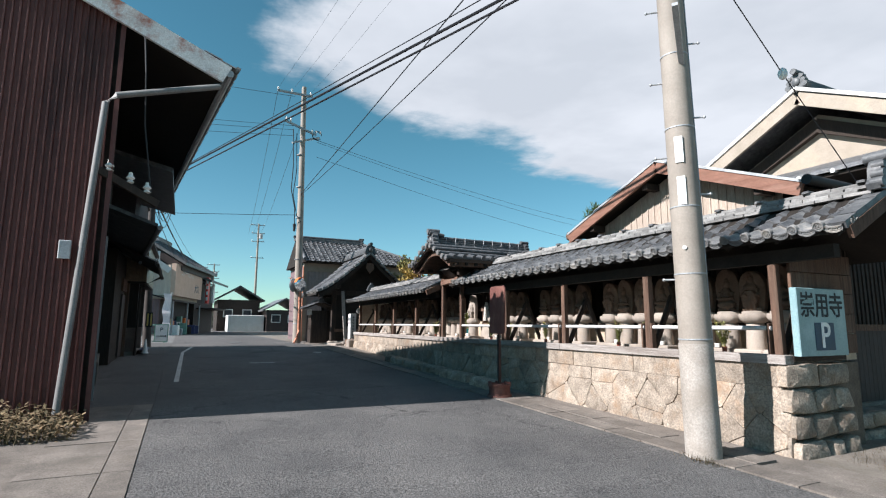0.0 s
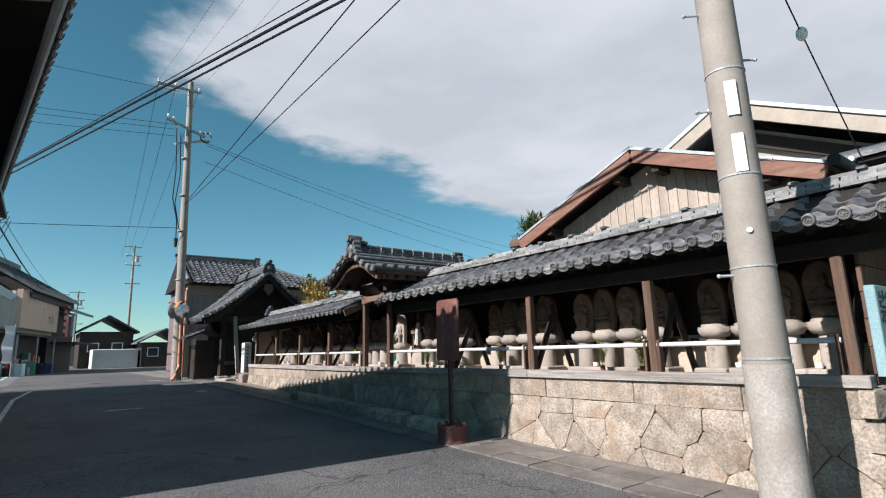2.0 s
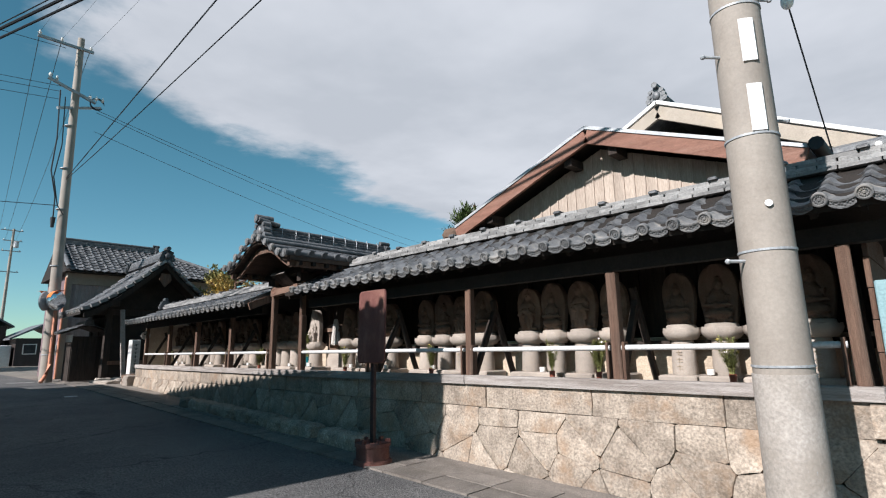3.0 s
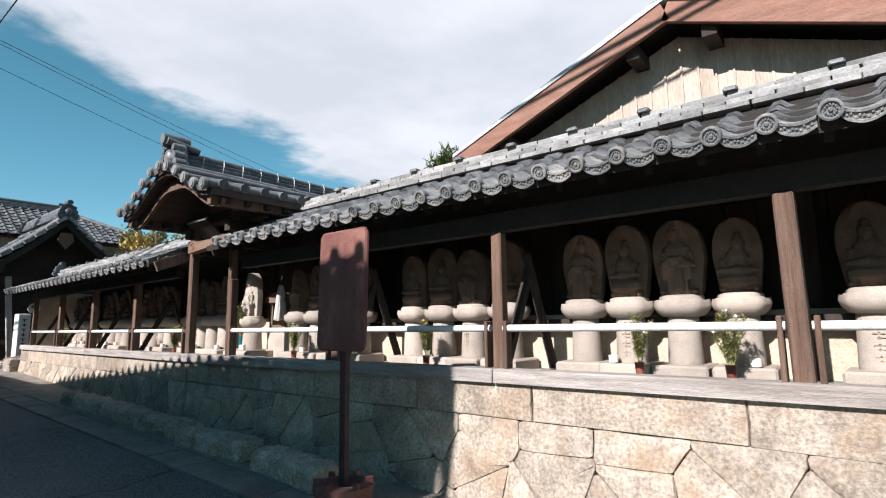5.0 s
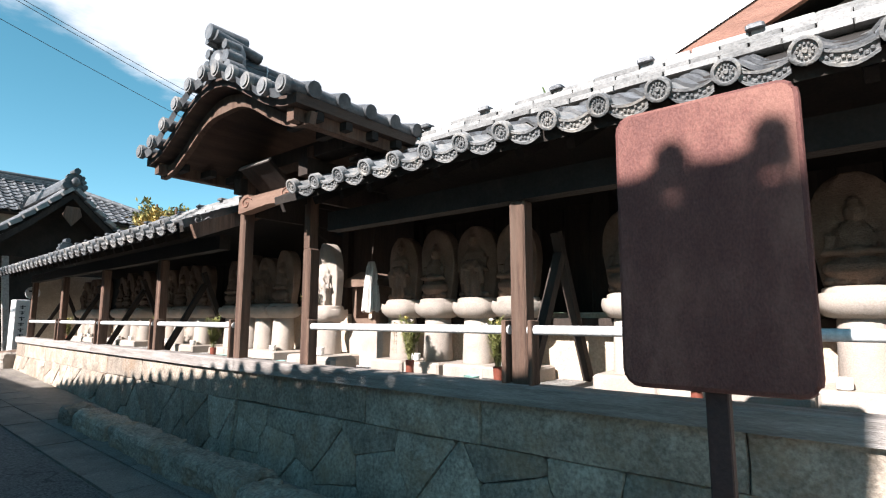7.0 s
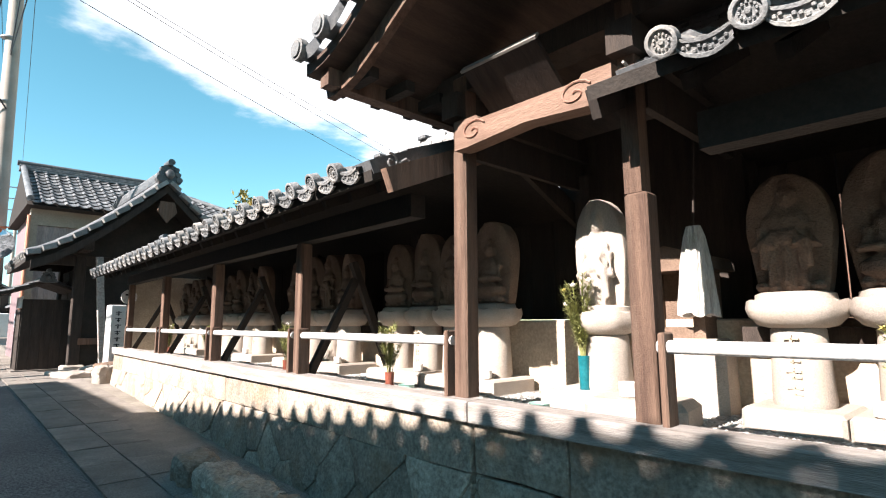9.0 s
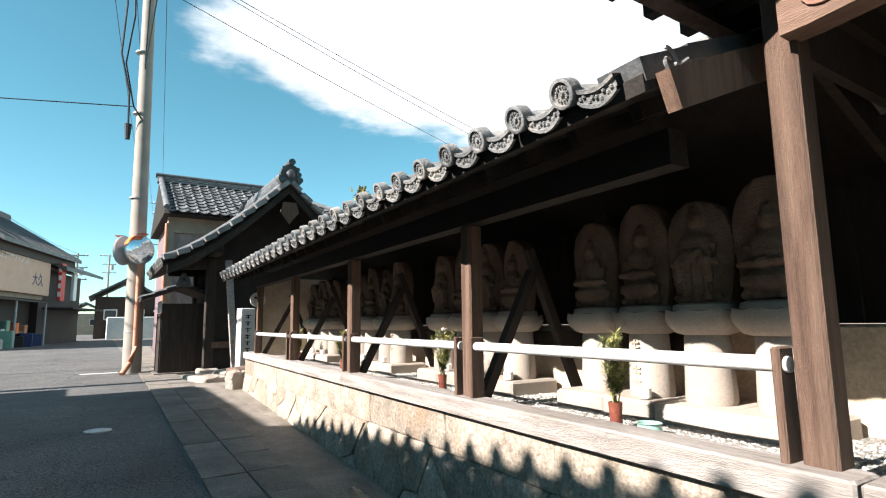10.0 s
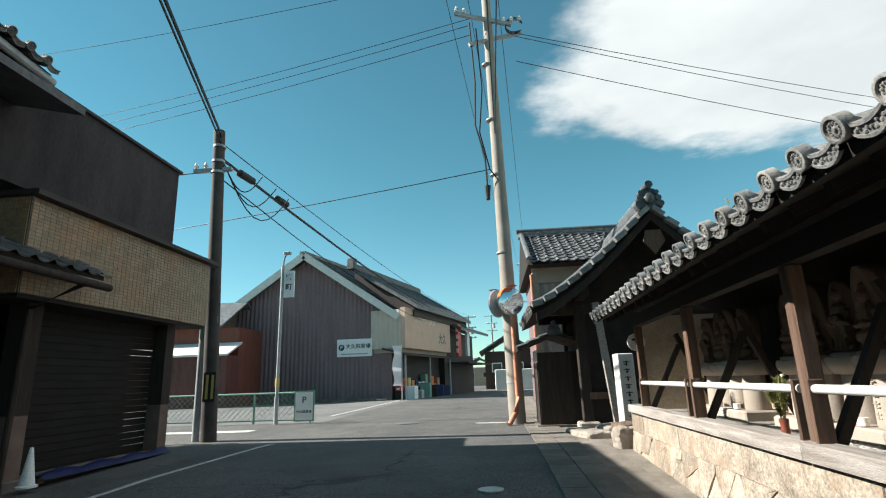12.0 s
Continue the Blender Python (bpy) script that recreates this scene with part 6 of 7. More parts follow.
def place_statue(y, m, k):
    dx, turn = random.uniform(-0.02, 0.02), random.uniform(-4, 4)
    sc = random.uniform(0.94, 1.06)
    p = thing("stone_pedestal", "round carved stone pedestal with lotus seat on a block", "pedestal", "statue pedestals", m @ pose(6.85 + dx, y, 1.098, 0, 0, turn))
    part("base_block", PED_BASE, None, p)
    part("column", PED_COLUMN, None, p, m=pose(0, 0, 0.1))
    part("lotus_seat", PED_LOTUS, None, p, m=pose(0, 0, 0.44) @ Matrix.Diagonal((1.05, 1.06 * sc, 1, 1)))
    if k % 3 == 0:
        part("inscription", MARKS, None, p, m=pose(0, 0, 0.1))
    solid("stone_statue", STATUES[k % 8], None, "worn stone Buddhist figure carved on a boat-shaped slab", "statue", "stone statues", m=m @ pose(6.87 + dx, y, 1.693, 0, random.uniform(-1.5, 1.5), turn) @ Matrix.Diagonal((1, sc, 1, 1)))
    if k % 2 == 0:
        solid("offering_cup", CUP, None, "small white porcelain offering cup", "cup", "offering cups", m=m @ pose(6.68 + dx, y + random.choice((-0.08, 0.09)), 1.199))


count = 0
for posts, m in ((POSTS1, Matrix()), (POSTS2, S2)):
    for a, b in zip(posts, posts[1:]):
        mid = (a + b) / 2 + (0.06 if 9 < a < 13 else 0.015)
        for j in range(4):
            place_statue(mid + (j - 1.5) * (0.385 if a < 12 else 0.36), m, count)
            count += 1

s = thing("stone_pedestal", "tall stepped stone pedestal inside the shrine bay", "pedestal", "statue pedestals", pose(6.72, 11.93, 1.098))
part("base_block", PED_BASE, None, s, m=Matrix.Diagonal((1.25, 1.4, 1.1, 1)))
part("column", PED_COLUMN, None, s, m=pose(0, 0, 0.11) @ Matrix.Diagonal((1.1, 1.1, 0.85, 1)))
part("lotus_seat", PED_LOTUS, None, s, m=pose(0, 0, 0.4))
pale = statue_mesh(12, True)
# This figure takes the paler pedestal stone, standing for sunlight on it.
pale.materials.clear()
pale.materials.append(PEDESTAL)
solid("stone_statue", pale, None, "standing stone figure in the shrine bay, paled as if sunlit", "statue", "stone statues", m=pose(6.72, 11.93, 1.555) @ Matrix.Diagonal((1, 0.86, 1.25, 1)))
solid("stone_slab", Shape().box(-0.12, 0.12, -0.2, 0.2, 0, 0.38, c=0.03), PEDESTAL, "rough stone block stacked in the shrine bay", "stone", "shrine stones", m=pose(7.0, 11.62, 1.098) @ Matrix.Diagonal((1, 1.2, 1, 1)))
solid("stone_slab", Shape().box(-0.16, 0.16, -0.24, 0.22, 0, 0.12, c=0.03), PEDESTAL, "rough stone block stacked in the shrine bay", "stone", "shrine stones", m=pose(6.45, 11.62, 1.098, 0, 0, 9))
niche = thing("stone_niche", "small weathered stone shrine box with a slab roof", "stone shrine", m=pose(7.03, 11.64, 1.476))
part("body", Shape().box(-0.12, 0.14, -0.17, -0.11, 0, 0.36).box(-0.12, 0.14, 0.11, 0.17, 0, 0.36).box(0.05, 0.14, -0.109, 0.109, 0, 0.36).box(-0.12, 0.049, -0.109, 0.109, 0, 0.06), STATUE, niche)
part("slab_roof", Shape().prism([(-0.24, 0.362), (0.24, 0.362), (0.22, 0.43), (0.0, 0.5), (-0.22, 0.43)], -0.17, 0.17, "x"), STATUE, niche)
fall, seg = Shape(), 54
for i in range(9):
    rr, z = 0.03 + 0.06 * (i / 8) ** 0.6, 2.06 - 0.46 * i / 8
    fall.v += [(6.84 + 0.7 * rr * (1 + 0.2 * math.cos(9 * a + i * 0.3)) * math.cos(a), 11.47 + rr * (1 + 0.2 * math.cos(9 * a + i * 0.3)) * math.sin(a), z + 0.012 * math.sin(5 * a) * i / 8) for a in [2 * math.pi * j / seg for j in range(seg)]]
for i in range(8):
    fall.f += [(i * seg + j, (i + 1) * seg + j, (i + 1) * seg + (j + 1) % seg, i * seg + (j + 1) % seg) for j in range(seg)]
fall.f += [tuple(range(seg)), tuple(range(9 * seg - 1, 8 * seg - 1, -1))]
cloth = thing("votive_tassel", "white votive cloth tassel hanging on the shrine post", "tassel")
part("cloth", fall, mat("raw_cotton", (0.4, 0.375, 0.34), (0.55, 0.52, 0.48), 14, 0.95, 0.6, 60, stretch=(3, 3, 0.4)), cloth, smooth=True)
part("cord", Shape().tube([(6.84, 11.47, 2.05), (6.86, 11.46, 2.3), (6.9, 11.45, 2.72)], 0.006, 6), DARKWOOD, cloth)


# flowers
def spray(seed, n, spread, tall, leaf_w, leaf_l):
    r = random.Random(seed)
    leaves, stems, heads = Shape(), Shape(), []
    for k in range(9):
        a, d = r.uniform(0, 6.28), r.uniform(0.1, 1) * spread
        tip = Vector((d * math.cos(a), d * math.sin(a), tall * r.uniform(0.55, 1.0)))
        stems.tube([(0, 0, -0.1), tip * 0.5 + Vector((0, 0, 0.03)), tip], [0.004, 0.003, 0.002], 5)
        heads.append(tip)
        for j in range(n // 9):
            t = r.uniform(0.15, 1.0)
            p = tip * t
            w, tilt = r.uniform(0, 6.28), r.uniform(-0.3, 1.0)
            d1 = Vector((math.cos(w) * math.cos(tilt), math.sin(w) * math.cos(tilt), math.sin(tilt)))
            sd = d1.cross(Vector((0, 0, 1))).normalized() * leaf_w
            q = p + d1 * leaf_l
            leaves.add([p, p + d1 * leaf_l * 0.5 + sd, q, p + d1 * leaf_l * 0.5 - sd], [(0, 1, 2, 3)])
    return leaves, stems, heads


def flower_vase(x, y, m, seed, vase_mat, vase_label, petals, tall=0.34, vh=0.13, vr=0.032, zbase=1.098, leaf_mat=LEAF):
    v = thing("flower_vase", "cut evergreen sprigs and flowers in a " + vase_label + " vase", "flower vase", "flower vases", m @ pose(x, y, zbase, 0, 0, seed * 40))
    part("vase", Shape().lathe([(vr * 0.9, 0), (vr, 0.01), (vr * 0.92, vh * 0.5), (vr * 1.05, vh - 0.01), (vr * 1.05, vh), (vr * 0.8, vh), (vr * 0.8, vh - 0.03)], 16), vase_mat, v, smooth=True)
    leaves, stems, heads = spray(seed, 1700, 0.115, tall, 0.0035, 0.05)
    up = pose(0, 0, vh)
    tagged(part("stems", stems, leaf_mat, v, m=up), kind="stuff")
    tagged(part("leaves", leaves, leaf_mat, v, m=up), kind="stuff")
    r = random.Random(seed + 50)
    for k, h in enumerate(heads[:4]):
        b = Shape()
        for j in range(12):
            a = 2 * math.pi * j / 12
            b.add([h, h + Vector((math.cos(a - 0.2) * 0.016, math.sin(a - 0.2) * 0.016, 0.008)), h + Vector((math.cos(a) * 0.03, math.sin(a) * 0.03, 0.016 * (j % 2))), h + Vector((math.cos(a + 0.2) * 0.016, math.sin(a + 0.2) * 0.016, 0.008))], [(0, 1, 2, 3)])
        b.ball((h.x, h.y, h.z + 0.006), 0.012, 6, 4)
        part("blossom", b, petals[k % len(petals)], v, m=up)
    return v


for k, (x, y, m) in enumerate(((6.5, 4.75, Matrix()), (6.48, 6.05, Matrix()), (6.46, 6.62, Matrix()), (6.5, 8.62, Matrix()), (6.46, 10.62, Matrix()), (6.42, 9.8, Matrix()), (6.33, 13.42, S2), (6.36, 15.1, S2), (6.38, 17.3, S2), (6.4, 19.1, S2))):
    flower_vase(x, y, m, k + 1, COPPER, "red-brown", (PETAL, YELLOW, PETAL) if k % 2 else (YELLOW, PETAL))
flower_vase(6.6, 12.0, Matrix(), 21, TEAL, "tall teal", (PETAL, PETAL, YELLOW), 0.45, 0.29, 0.032)
BOWL = mesh_of(Shape().lathe([(0.035, 0), (0.05, 0.004), (0.068, 0.03), (0.062, 0.052), (0.07, 0.06), (0.06, 0.06), (0.05, 0.05), (0.045, 0.02)], 18), "incense_bowl", CELADON, True)
for x, y, m in ((6.32, 12.1, Matrix()), (6.34, 13.24, S2), (6.4, 10.0, Matrix()), (6.38, 14.9, S2)):
    solid("incense_bowl", BOWL, None, "pale green celadon incense bowl on the gravel", "bowl", "incense bowls", m=m @ pose(x, y, 1.098) @ Matrix.Diagonal((0.82, 0.82, 1.0, 1)))
solid("offering_cup", CUP, None, "blue and white porcelain cup in the shrine bay", "cup", "offering cups", m=pose(6.42, 11.66, 1.215) @ Matrix.Scale(1.2, 4))

# ---- signs ----
board = thing("rusty_signboard", "rusty brown metal signboard on a post in a drum base", "signboard", m=pose(5.16, 8.22, gz(8.2)))
part("drum_base", Shape().lathe([(0.225, 0), (0.215, 0.05), (0.19, 0.06), (0.19, 0.19), (0.205, 0.2), (0.205, 0.235), (0.14, 0.25), (0.11, 0.21)], 26), RUST, board, "rusty drum base", smooth=True)
for k in range(6):
    a = 2 * math.pi * k / 6 + 0.3
    part("lug", Shape().box(-0.03, 0.03, -0.015, 0.015, 0, 0.05, c=0.005), RUST, board, "", pose(0.172 * math.cos(a), 0.172 * math.sin(a), 0.225, 0, 0, math.degrees(a)))
part("post", Shape().box(-0.022, 0.022, -0.03, 0.03, 0.05, 1.2, c=0.004), mat("dark_iron", (0.03, 0.018, 0.017), (0.06, 0.03, 0.027), 6, 0.7, 0.2), board)
outline = []
for cy2, cz2, a0 in ((0.2, 0.05, -90), (0.2, 0.8, 0), (-0.2, 0.8, 90), (-0.2, 0.05, 180)):
    outline += [(cy2 + 0.04 * math.cos(radians(a0 + 22.5 * i)), cz2 + 0.04 * math.sin(radians(a0 + 22.5 * i))) for i in range(5)]
panel = pose(-0.04, 0, 1.12, 0, 1.5, 0)
part("panel", Shape().prism(outline, -0.016, 0.004, "x"), RUST, board, "rust-streaked blank panel", panel)
part("rim", Shape().tube([(0.0, y, z) for y, z in outline + outline[:1]], 0.014, 8), RUST, board, "", panel, True)

p = thing("temple_parking_sign", "pale blue parking sign with dark lettering on the gallery's end", "sign", m=pose(6.11, 3.6, 1.17) @ Matrix.Diagonal((0.93, 1, 1, 1)))
face = part("board", Shape().box(0, 1.0, -0.05, 0.03, 0, 0.76, c=0.008), SIGNBLUE, p)
part("backing_rail", Shape().box(0.0, 1.1, 0.031, 0.038, -0.06, 0.0), DARKWOOD, p)
lettering("lettering", "崇用寺", 0.3, pose(0.5, -0.053, 0.55, 90), INK, face, "bold black characters")
part("badge", Shape().box(0.31, 0.71, -0.056, -0.0515, 0.06, 0.37), NAVY, face, "dark blue square")
lettering("letter", "P", 0.4, pose(0.515, -0.059, 0.215, 90), SIGNWHITE, face)

# ---- plants ----
def shrub(name, label, x, y, z0, zt, spread, leaf_mat, seed, n=900, needle=0.09, wide=0.22):
    r = random.Random(seed)
    t = thing(name, label, "tree", "", pose(x, y, z0))
    h = zt - z0
    part("trunk", Shape().tube([(0, 0, 0), (0.1, 0.05, h * 0.4), (0.0, 0.1, h * 0.85)], [0.12, 0.09, 0.03], 8), WOOD, t, smooth=True)
    limbs, crownm = Shape(), Shape()
    for k in range(16):
        a = r.uniform(0, 6.28)
        b2 = Vector((0.05, 0.05, h * r.uniform(0.45, 0.8)))
        e = b2 + Vector((math.cos(a), math.sin(a), r.uniform(0.1, 0.7))) * spread * r.uniform(0.5, 1)
        e.z = min(e.z, h)
        limbs.tube([b2, b2.lerp(e, 0.5) + Vector((0, 0, 0.05)), e], [0.035, 0.025, 0.01], 6)
        for _ in range(n // 16):
            c = b2.lerp(e, r.uniform(0.45, 1.05)) + Vector([r.gauss(0, 0.13) for _ in range(3)]) * spread * 0.8
            w, tl = r.uniform(0, 6.28), r.uniform(-0.2, 1.3)
            d1 = Vector((math.cos(w) * math.cos(tl), math.sin(w) * math.cos(tl), math.sin(tl)))
            sd = d1.cross(Vector((0.3, 0.2, 1))).normalized() * needle * wide
            crownm.add([c, c + d1 * needle * 0.5 + sd, c + d1 * needle, c + d1 * needle * 0.5 - sd], [(0, 1, 2, 3)])
    part("limbs", limbs, WOOD, t)
    part("crown", crownm, leaf_mat, t)


shrub("garden_tree", "golden-leaved clipped tree behind the gallery roof", 9.2, 21.0, gz(21), 4.9, 0.95, GOLDLEAF, 3, 2400, 0.14)
shrub("garden_tree", "golden-green tree beside the gate", 9.5, 22.9, gz(22), 5.35, 0.85, mat("olive_leaf", (0.2, 0.2, 0.07), (0.33, 0.3, 0.12), 6, 0.7, 0.1, island=True, rnd=0.35), 5, 2600, 0.14)
shrub("pine_tree", "small green pine beside the storehouse", 11.0, 11.5, gz(9), 5.9, 0.75, PINE, 8, 3000, 0.24, 0.05)
# Roof ornament on its mound; the lantern-like shaft and box below are made up.
lantern = thing("roof_ornament_stand", "pot-shaped roof ornament on a stepped mound, set on an added hidden stand", "stone lantern", m=pose(8.45, 9.98, 0.4))
part("shaft", Shape().lathe([(0.4, 0), (0.4, 0.25), (0.17, 0.35), (0.15, 1.9), (0.22, 2.0), (0.3, 2.1)], 14), STATUE, lantern, smooth=True)
part("lamp_box", Shape().box(-0.22, 0.22, -0.22, 0.22, 2.1, 2.62, c=0.02), STATUE, lantern)
part("cap", Shape().lathe([(0.5, 2.62), (0.52, 2.68), (0.34, 2.84), (0.2, 2.98), (0.12, 3.04)], 6), STATUE, lantern, "stepped stone cap")
part("finial", Shape().lathe([(0.1, 3.04), (0.16, 3.07), (0.1, 3.11), (0.19, 3.17), (0.21, 3.25), (0.17, 3.33), (0.06, 3.37)], 14), STATUE, lantern, "pot-shaped finial", smooth=True)

weeds = thing("weed_clump", "dry brown weeds along the red wall's foot", "weeds", kind="stuff")
wl2, ws = Shape(), Shape()
r = random.Random(11)
for k in range(2600):
    x = -1.0 - abs(r.gauss(0, 1.6))
    y = 7.72 + 0.1 * x * -0.8 + r.uniform(-0.6, 0.5)
    h = r.uniform(0.03, 0.4) * (0.5 + 0.5 * r.random()) * (0.45 + min((-1.0 - x) * 0.6, 0.75))
    c = Vector((x, y, gz(y) + h))
    w, tl = r.uniform(0, 6.28), r.uniform(-0.4, 0.9)
    d1 = Vector((math.cos(w) * math.cos(tl), math.sin(w) * math.cos(tl), math.sin(tl))) * r.uniform(0.05, 0.1)
    sd = d1.cross(Vector((0, 0, 1))).normalized() * 0.02
    wl2.add([c, c + d1 * 0.5 + sd, c + d1, c + d1 * 0.5 - sd], [(0, 1, 2, 3)])
    if k % 5 == 0:
        ws.tube([(x, y, gz(y)), (x + 0.02, y, gz(y) + h + 0.03)], 0.004, 4)
part("weed_leaves", wl2, DRYLEAF, weeds)
part("weed_stems", ws, DRYLEAF, weeds)
tuft = Shape()
for k in range(700):
    x, y = (r.uniform(6.3, 9.5), r.uniform(2.9, 3.5)) if k < 500 else (r.gauss(4.9, 0.05), r.gauss(3.9, 0.12))
    w, h = r.uniform(0, 6.28), r.uniform(0.02, 0.09)
    tuft.add([(x - 0.004, y, gz(y)), (x + 0.004, y, gz(y)), (x + 0.03 * math.cos(w), y + 0.03 * math.sin(w), gz(y) + h)], [(0, 1, 2)])
solid("dry_grass", tuft, DRYLEAF, "dry grass tufts at the wall's foot", "grass", kind="stuff")

# ---- street details ----
solid("manhole_cover", Shape().lathe([(0.3, 0), (0.3, 0.012), (0.26, 0.014), (0.1, 0.016)], 24), mat("cast_iron", (0.1, 0.1, 0.1), (0.15, 0.15, 0.15), 10, 0.6, 0.3), "round iron cover set in the asphalt", "manhole cover", "manhole covers", m=pose(2.2, 26.2, gz(26) + 0.012))
solid("manhole_cover", Shape().lathe([(0.13, 0), (0.13, 0.012), (0.1, 0.014)], 20), LINE, "small pale round cover set in the asphalt", "manhole cover", "manhole covers", m=pose(4.28, 18.6, gz(18.6) + 0.012))


def paint_line(x0, x1, y0, y1, label, turn=0.0):
    n = 6
    s = Shape()
    ys = [y0 + (y1 - y0) * i / n for i in range(n + 1)]
    s.sheet([(x1 + turn * (y - y0), y, gz(y) + 0.017) for y in ys], [(x0 + turn * (y - y0), y, gz(y) + 0.017) for y in ys])
    return solid("road_marking", s, LINE, label, "road marking", kind="structure")


paint_line(-0.06, 0.03, 12, 19.5, "worn white edge line on the asphalt", 0.015)
paint_line(0.05, 0.14, 19.5, 22.4, "worn white edge line on the asphalt", 0.12)
paint_line(-4.5, -1.2, 24.9, 25.4, "faded white stop line on the side road")
paint_line(-9.5, -5.2, 25.6, 26.0, "faded white line on the side road")
paint_line(3.9, 4.6, 25.6, 25.8, "worn white marking by the pole")
paint_line(-0.9, -0.8, 30, 43, "worn white line at the parking lot's edge")
paint_line(1.7, 2.4, 15.4, 15.5, "worn white dash on the asphalt")

# ---- pavements, kerb stones, wall stones: the many pieces ----
def slope_box(x0, x1, y0, y1, lift, thick):
    return strip(Shape(), x0, x1, [y0, y1], lift, thick)


pavement = solid("pavement", strip(Shape(), 4.954, 6.02, [-30, -6, 0, 5, 10, 15, 20, 22, 27], 0.004, 0.1), CONCRETE, "worn concrete pavement strip along the granite wall", "pavement", kind="structure")
for k in range(50):
    y = -3.0 + 0.6 * k
    for x0, x1, lift in ((4.965, 5.29, 0.026), (5.30, 5.62, 0.03)):
        if y > 3.2 or x0 < 5:
            part("slab", slope_box(x0, x1, y + 0.006, y + 0.594, lift + random.uniform(-0.004, 0.004), 0.06), CONCRETE, pavement)
west_pavement = solid("pavement_2", strip(Shape(), -2.3, -0.304, [-30, -6, 0, 5, 9.4], 0.008, 0.1), CONCRETE, "cracked pale concrete pavement before the red house", "pavement", kind="structure")
solid("road_edge", strip(Shape(), -2.3, -0.304, [9.404, 15, 20, 22, 22.6], 0.008, 0.1), ASPHALT, "dark asphalt verge before the west houses", "road", kind="structure")
for k in range(11):
    y = -4.0 + 1.22 * k
    part("gutter_slab", slope_box(-0.55, -0.31, y + 0.004, y + 1.216, 0.02, 0.06), CONCRETE, west_pavement)
    part("slab", slope_box(-1.2, -0.56, y + 0.006, y + 1.214, 0.022 + random.uniform(-0.003, 0.003), 0.06), CONCRETE, west_pavement)


def rough_block(l, w, h, seed):
    """A long quarried block: rounded cross-sections with pitted, chipped sides."""
    r = random.Random(seed)
    s, n, seg = Shape(), max(int(l / 0.035), 8), 28
    for i in range(n + 1):
        t = i / n
        shrink = 0.84 if i in (0, n) else (0.96 if i in (1, n - 1) else 1.0)
        bend = 0.02 * math.sin(3 * t + seed)
        for j in range(seg):
            a = 2 * math.pi * (j + 0.5) / seg
            ca, sa = math.cos(a), math.sin(a)
            k = 1 / max(abs(ca) ** 5 + abs(sa) ** 5, 1e-6) ** 0.2
            q = Vector((w / 2 * k * ca, l * t, h / 2 * k * sa))
            pit = 0.022 * noise.noise(q * 9 + Vector((seed * 7, 0, 0))) + 0.016 * noise.noise(q * 28 + Vector((0, seed * 5, 0)))
            s.v.append((bend + w / 2 * shrink * k * ca + pit * ca * 1.3, -l / 2 + l * t + r.uniform(-0.006, 0.006), (h - 0.05) / 2 + (h + 0.05) / 2 * shrink * k * sa + pit * sa))
    for i in range(n):
        s.f += [(i * seg + j, i * seg + (j + 1) % seg, (i + 1) * seg + (j + 1) % seg, (i + 1) * seg + j) for j in range(seg)]
    s.f = [q[::-1] for q in s.f] + [tuple(range(seg)), tuple(range((n + 1) * seg - 1, n * seg - 1, -1))]
    return s


for k, (x, y, l) in enumerate(((5.46, 9.2, 0.95), (5.5, 10.5, 1.15), (5.54, 11.75, 1.2), (5.56, 12.95, 1.15), (5.56, 14.02, 0.9), (5.54, 14.72, 0.42))):
    solid("kerb_stone", rough_block(l, 0.3, 0.2, k), GRANITE, "long rough granite block at the wall's foot", "kerb stone", "kerb stones", m=pose(x, y, gz(y), 1.5, 0, random.uniform(-3, 3)))
for k, (x, y, sx, sy, h) in enumerate(((6.22, 21.12, 0.32, 0.26, 0.3), (6.36, 21.62, 0.36, 0.4, 0.3), (5.95, 22.6, 0.5, 1.0, 0.1), (6.6, 23.0, 0.9, 0.5, 0.16))):
    solid("step_stone", rough_block(sy, sx, h, 40 + k), PEDESTAL if k != 1 else STATUE, "rough stone block by the gate", "stone", "gate stones", m=pose(x, y, gz(y), 0, 0, 8 * k))


def clip(poly, nx, ny, d):
    out = []
    for i, a in enumerate(poly):
        b = poly[(i + 1) % len(poly)]
        da, db = nx * a[0] + ny * a[1] - d, nx * b[0] + ny * b[1] - d
        if da <= 0:
            out.append(a)
        if (da <= 0) != (db <= 0):
            t = da / (da - db)
            out.append((a[0] + (b[0] - a[0]) * t, a[1] + (b[1] - a[1]) * t))
    return out


def cells_of(seeds, rect, stretch=1.0):
    """Fitted polygons round the seeds within a rectangle."""
    res = []
    for i, (a, b) in enumerate(seeds):
        poly = list(rect)
        for j, (c, d) in enumerate(seeds):
            if i == j or abs(a - c) > 1.6 or not poly:
                continue
            nx, ny = c - a, (d - b) * stretch
            k = math.hypot(nx, ny)
            poly = clip(poly, nx / k, ny / k, (nx * (a + c) / 2 + ny * (b + d) / 2) / k)
        if len(poly) > 2:
            res.append(poly)
    return res


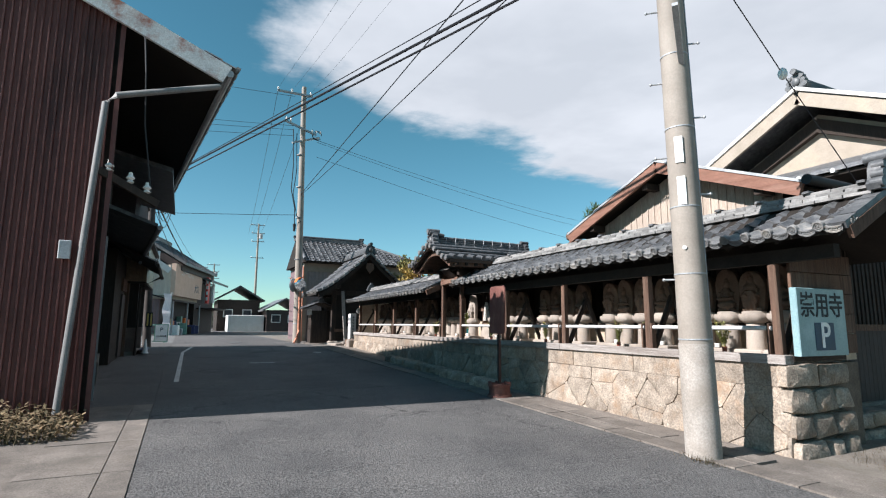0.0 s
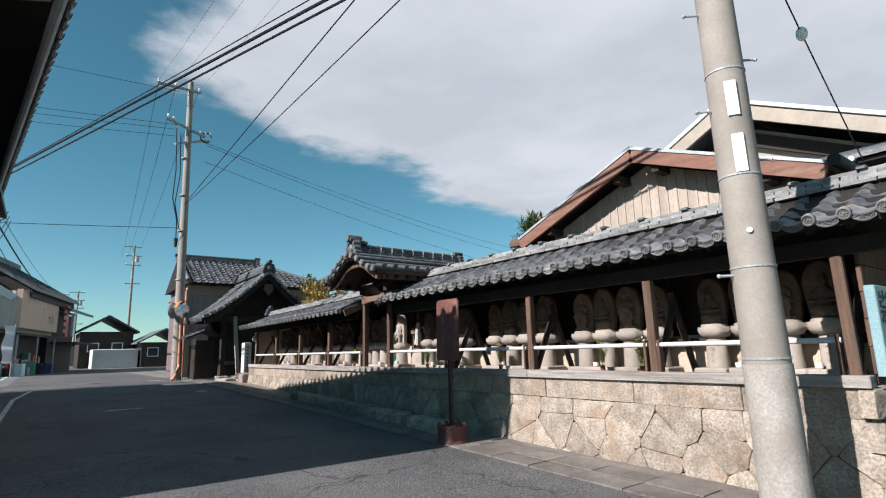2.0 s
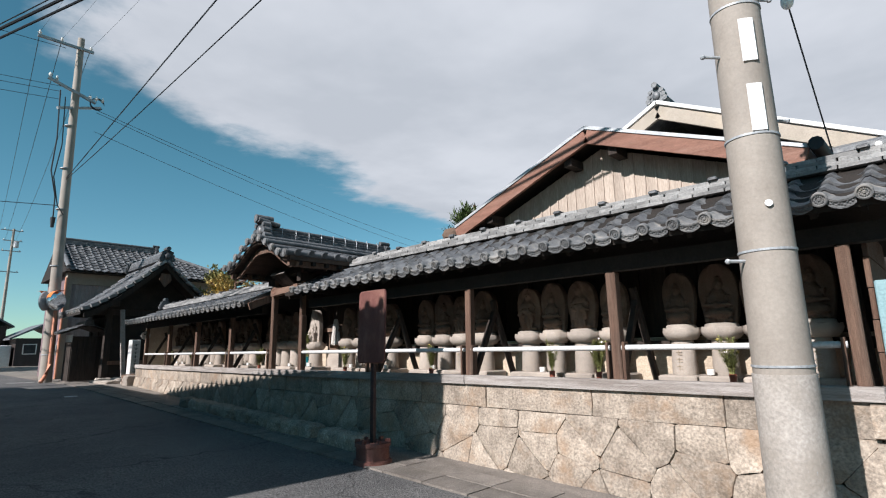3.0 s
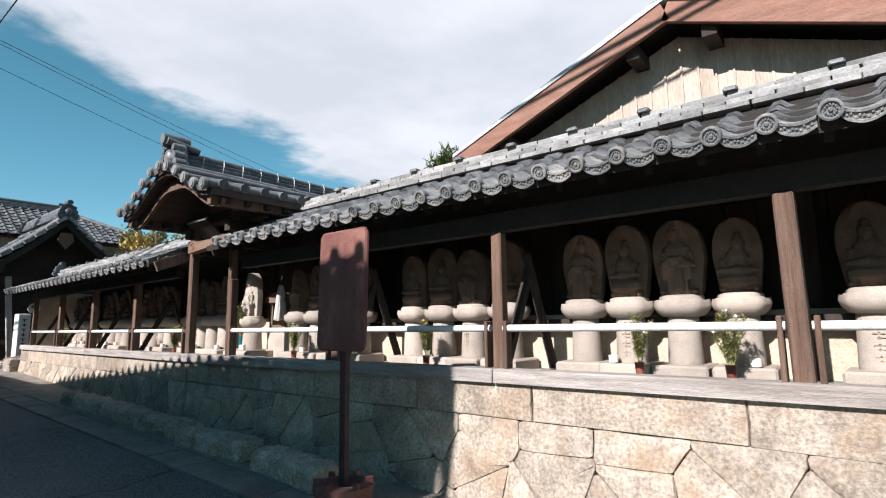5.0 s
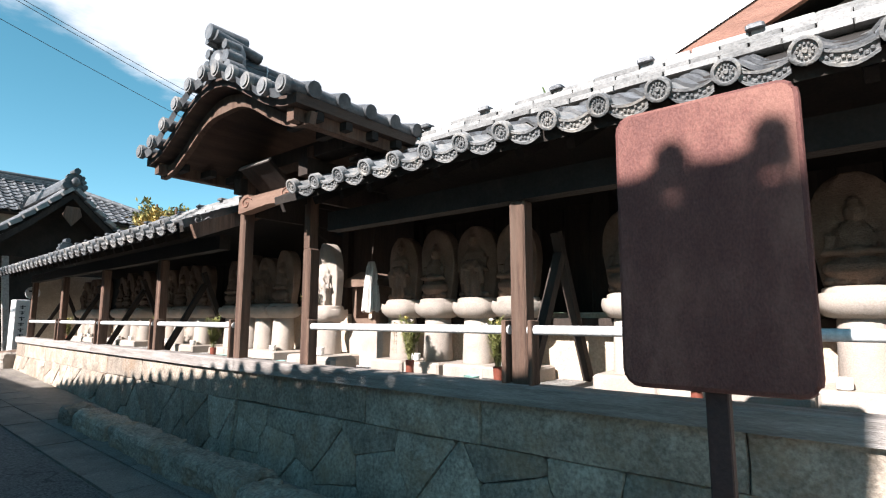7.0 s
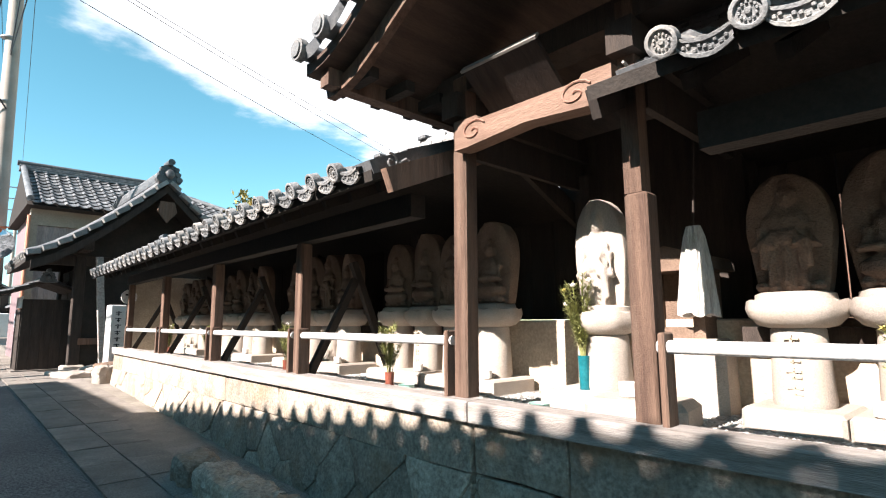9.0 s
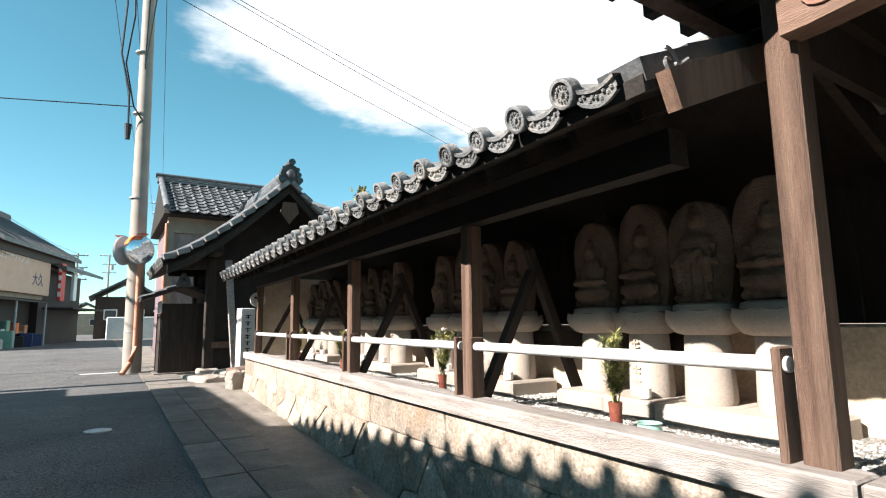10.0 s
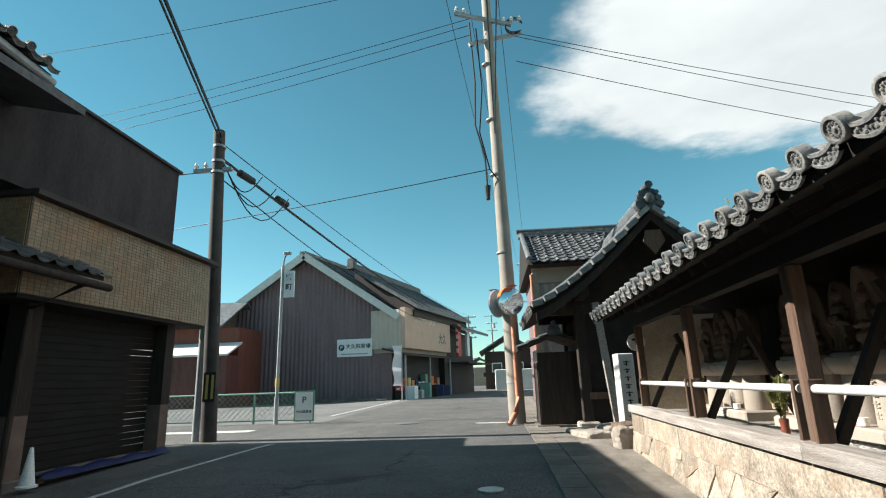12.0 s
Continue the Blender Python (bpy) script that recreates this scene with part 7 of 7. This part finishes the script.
def stone(poly, put, proud, r, rough=1.0):
    """One dressed stone: a bevelled, slightly bulging face on the polygon."""
    cx, cy = sum(p[0] for p in poly) / len(poly), sum(p[1] for p in poly) / len(poly)
    size = max(math.hypot(p[0] - cx, p[1] - cy) for p in poly)
    if size < 0.03:
        return None
    s, k = Shape(), len(poly)
    pts = []
    for i in range(k):
        a, b = poly[i], poly[(i + 1) % k]
        mid = ((a[0] + b[0]) / 2 + r.uniform(-0.008, 0.008), (a[1] + b[1]) / 2 + r.uniform(-0.008, 0.008))
        if rough > 1:
            c1, c2 = r.uniform(0.03, 0.1), r.uniform(0.03, 0.1)
            pts += [(a[0] + (b[0] - a[0]) * c1, a[1] + (b[1] - a[1]) * c1), mid, (b[0] + (a[0] - b[0]) * c2, b[1] + (a[1] - b[1]) * c2)]
        else:
            pts += [a, mid]
    k = len(pts)

    def ring(inset, depth, wob):
        f = max(1 - inset / size, 0.2)
        return [put(cx + (p[0] - cx) * f, cy + (p[1] - cy) * f, depth + r.uniform(-wob, wob)) for p in pts]
    s.v = ring(0.003, -0.06, 0) + ring(0.003, proud - 0.008, 0.002) + ring(0.009 * rough, proud, 0.004 * rough) + ring(size * 0.5, proud + 0.006 * rough, 0.003) + [put(cx, cy, proud + 0.009 * rough)]
    for i in range(3):
        s.f += [(i * k + j, i * k + (j + 1) % k, (i + 1) * k + (j + 1) % k, (i + 1) * k + j) for j in range(k)]
    s.f += [(3 * k + j, 3 * k + (j + 1) % k, 4 * k) for j in range(k)]
    return s


def lay_wall(parent, y0, y1, seed):
    r = random.Random(seed)

    def put(u, z, d):
        return (6.045 - 0.11 * max(0.85 - z, 0) - d, u, z)
    y = y0
    while y < y1 - 0.2:
        l = min(r.uniform(0.9, 1.6), y1 - y)
        if y1 - y - l < 0.35:
            l = y1 - y
        z0 = 0.829 + r.uniform(-0.003, 0.003)
        s = stone([(y, z0), (y + l, z0 + r.uniform(-0.003, 0.003)), (y + l, 1.078), (y, 1.078)], put, 0.02, r)
        part("stone", s, GRANITE, parent, smooth=True)
        y += l
    seeds, row, z = [], 0, 0.74
    while z > -0.3:
        u = y0 - 0.2 + (0.24 if row % 2 else 0)
        while u < y1 + 0.3:
            seeds.append((u + r.uniform(-0.11, 0.11), z + r.uniform(-0.07, 0.07)))
            u += r.uniform(0.42, 0.64)
        row, z = row + 1, z - 0.24
    bottom = gz(y0) - 0.15
    for poly in cells_of(seeds, [(y0, bottom), (y1, bottom), (y1, 0.825), (y0, 0.825)], 1.0):
        if max(p[1] for p in poly) < gz(min(p[0] for p in poly)) - 0.02:
            continue
        s = stone(poly, put, 0.011 + r.uniform(-0.005, 0.008), r, 1.25)
        if s:
            part("stone", s, GRANITE, parent, smooth=True)


lay_wall(stone_wall, 3.64, 12.29, 4)
lay_wall(stone_wall_2, 12.31, 20.95, 9)
r = random.Random(77)
for (x0, x1, z1, yy) in ((5.96, 7.16, 1.08, 3.66), (7.16, 10.5, 0.42, 3.9)):
    rows = 4 if z1 > 1 else 2
    zb = 0.0
    for k in range(rows):
        x, za, zc = x0, zb + (z1 - zb) * k / rows, zb + (z1 - zb) * (k + 1) / rows
        while x < x1 - 0.05:
            l = min(r.uniform(0.3, 0.62), x1 - x)
            if x1 - x - l < 0.15:
                l = x1 - x
            s = stone([(x, za + r.uniform(0, 0.04)), (x + l, za + r.uniform(0, 0.04)), (x + l - r.uniform(0, 0.07), zc - r.uniform(0.0, 0.03)), (x + r.uniform(0, 0.07), zc - r.uniform(0.0, 0.03))], lambda u, z, d: (u, yy - 0.1 * max(0.85 - z, 0) - d * 1.5, z), 0.02, r, 1.9)
            s.f = [q[::-1] for q in s.f]
            part("stone", s, GRANITE, stone_wall, smooth=True)
            x += l
solid("garden_bank", Shape().box(7.48, 10.5, 3.93, 30, -0.1, 0.4), EARTH, "raised earth yard behind the stone wall", "yard", kind="structure")

pebbles = Shape()
r = random.Random(31)
for k in range(9000):
    x, y = r.uniform(6.21, 6.95), r.uniform(10.6, 17.0)
    a, b, c = r.uniform(0.006, 0.014), r.uniform(0.006, 0.013), r.uniform(0.004, 0.008)
    w = r.uniform(0, 3.14)
    ca, sa = math.cos(w), math.sin(w)
    px0 = x + (0.03 * (y - 12.3) if y > 12.3 else 0)
    pebbles.add([(px0 + a * ca, y + a * sa, 1.101), (px0 - b * sa, y + b * ca, 1.101), (px0 - a * ca, y - a * sa, 1.101), (px0 + b * sa, y - b * ca, 1.101), (px0, y, 1.101 + c)], [(0, 1, 4), (1, 2, 4), (2, 3, 4), (3, 0, 4)])
PEBBLE = mat("pebble", (0.28, 0.265, 0.24), (0.46, 0.435, 0.41), 20, 0.85, 0.1, island=True, rnd=0.4)
solid("gravel", pebbles, PEBBLE, "loose pale pebbles on the gallery floor", "gravel", kind="stuff")
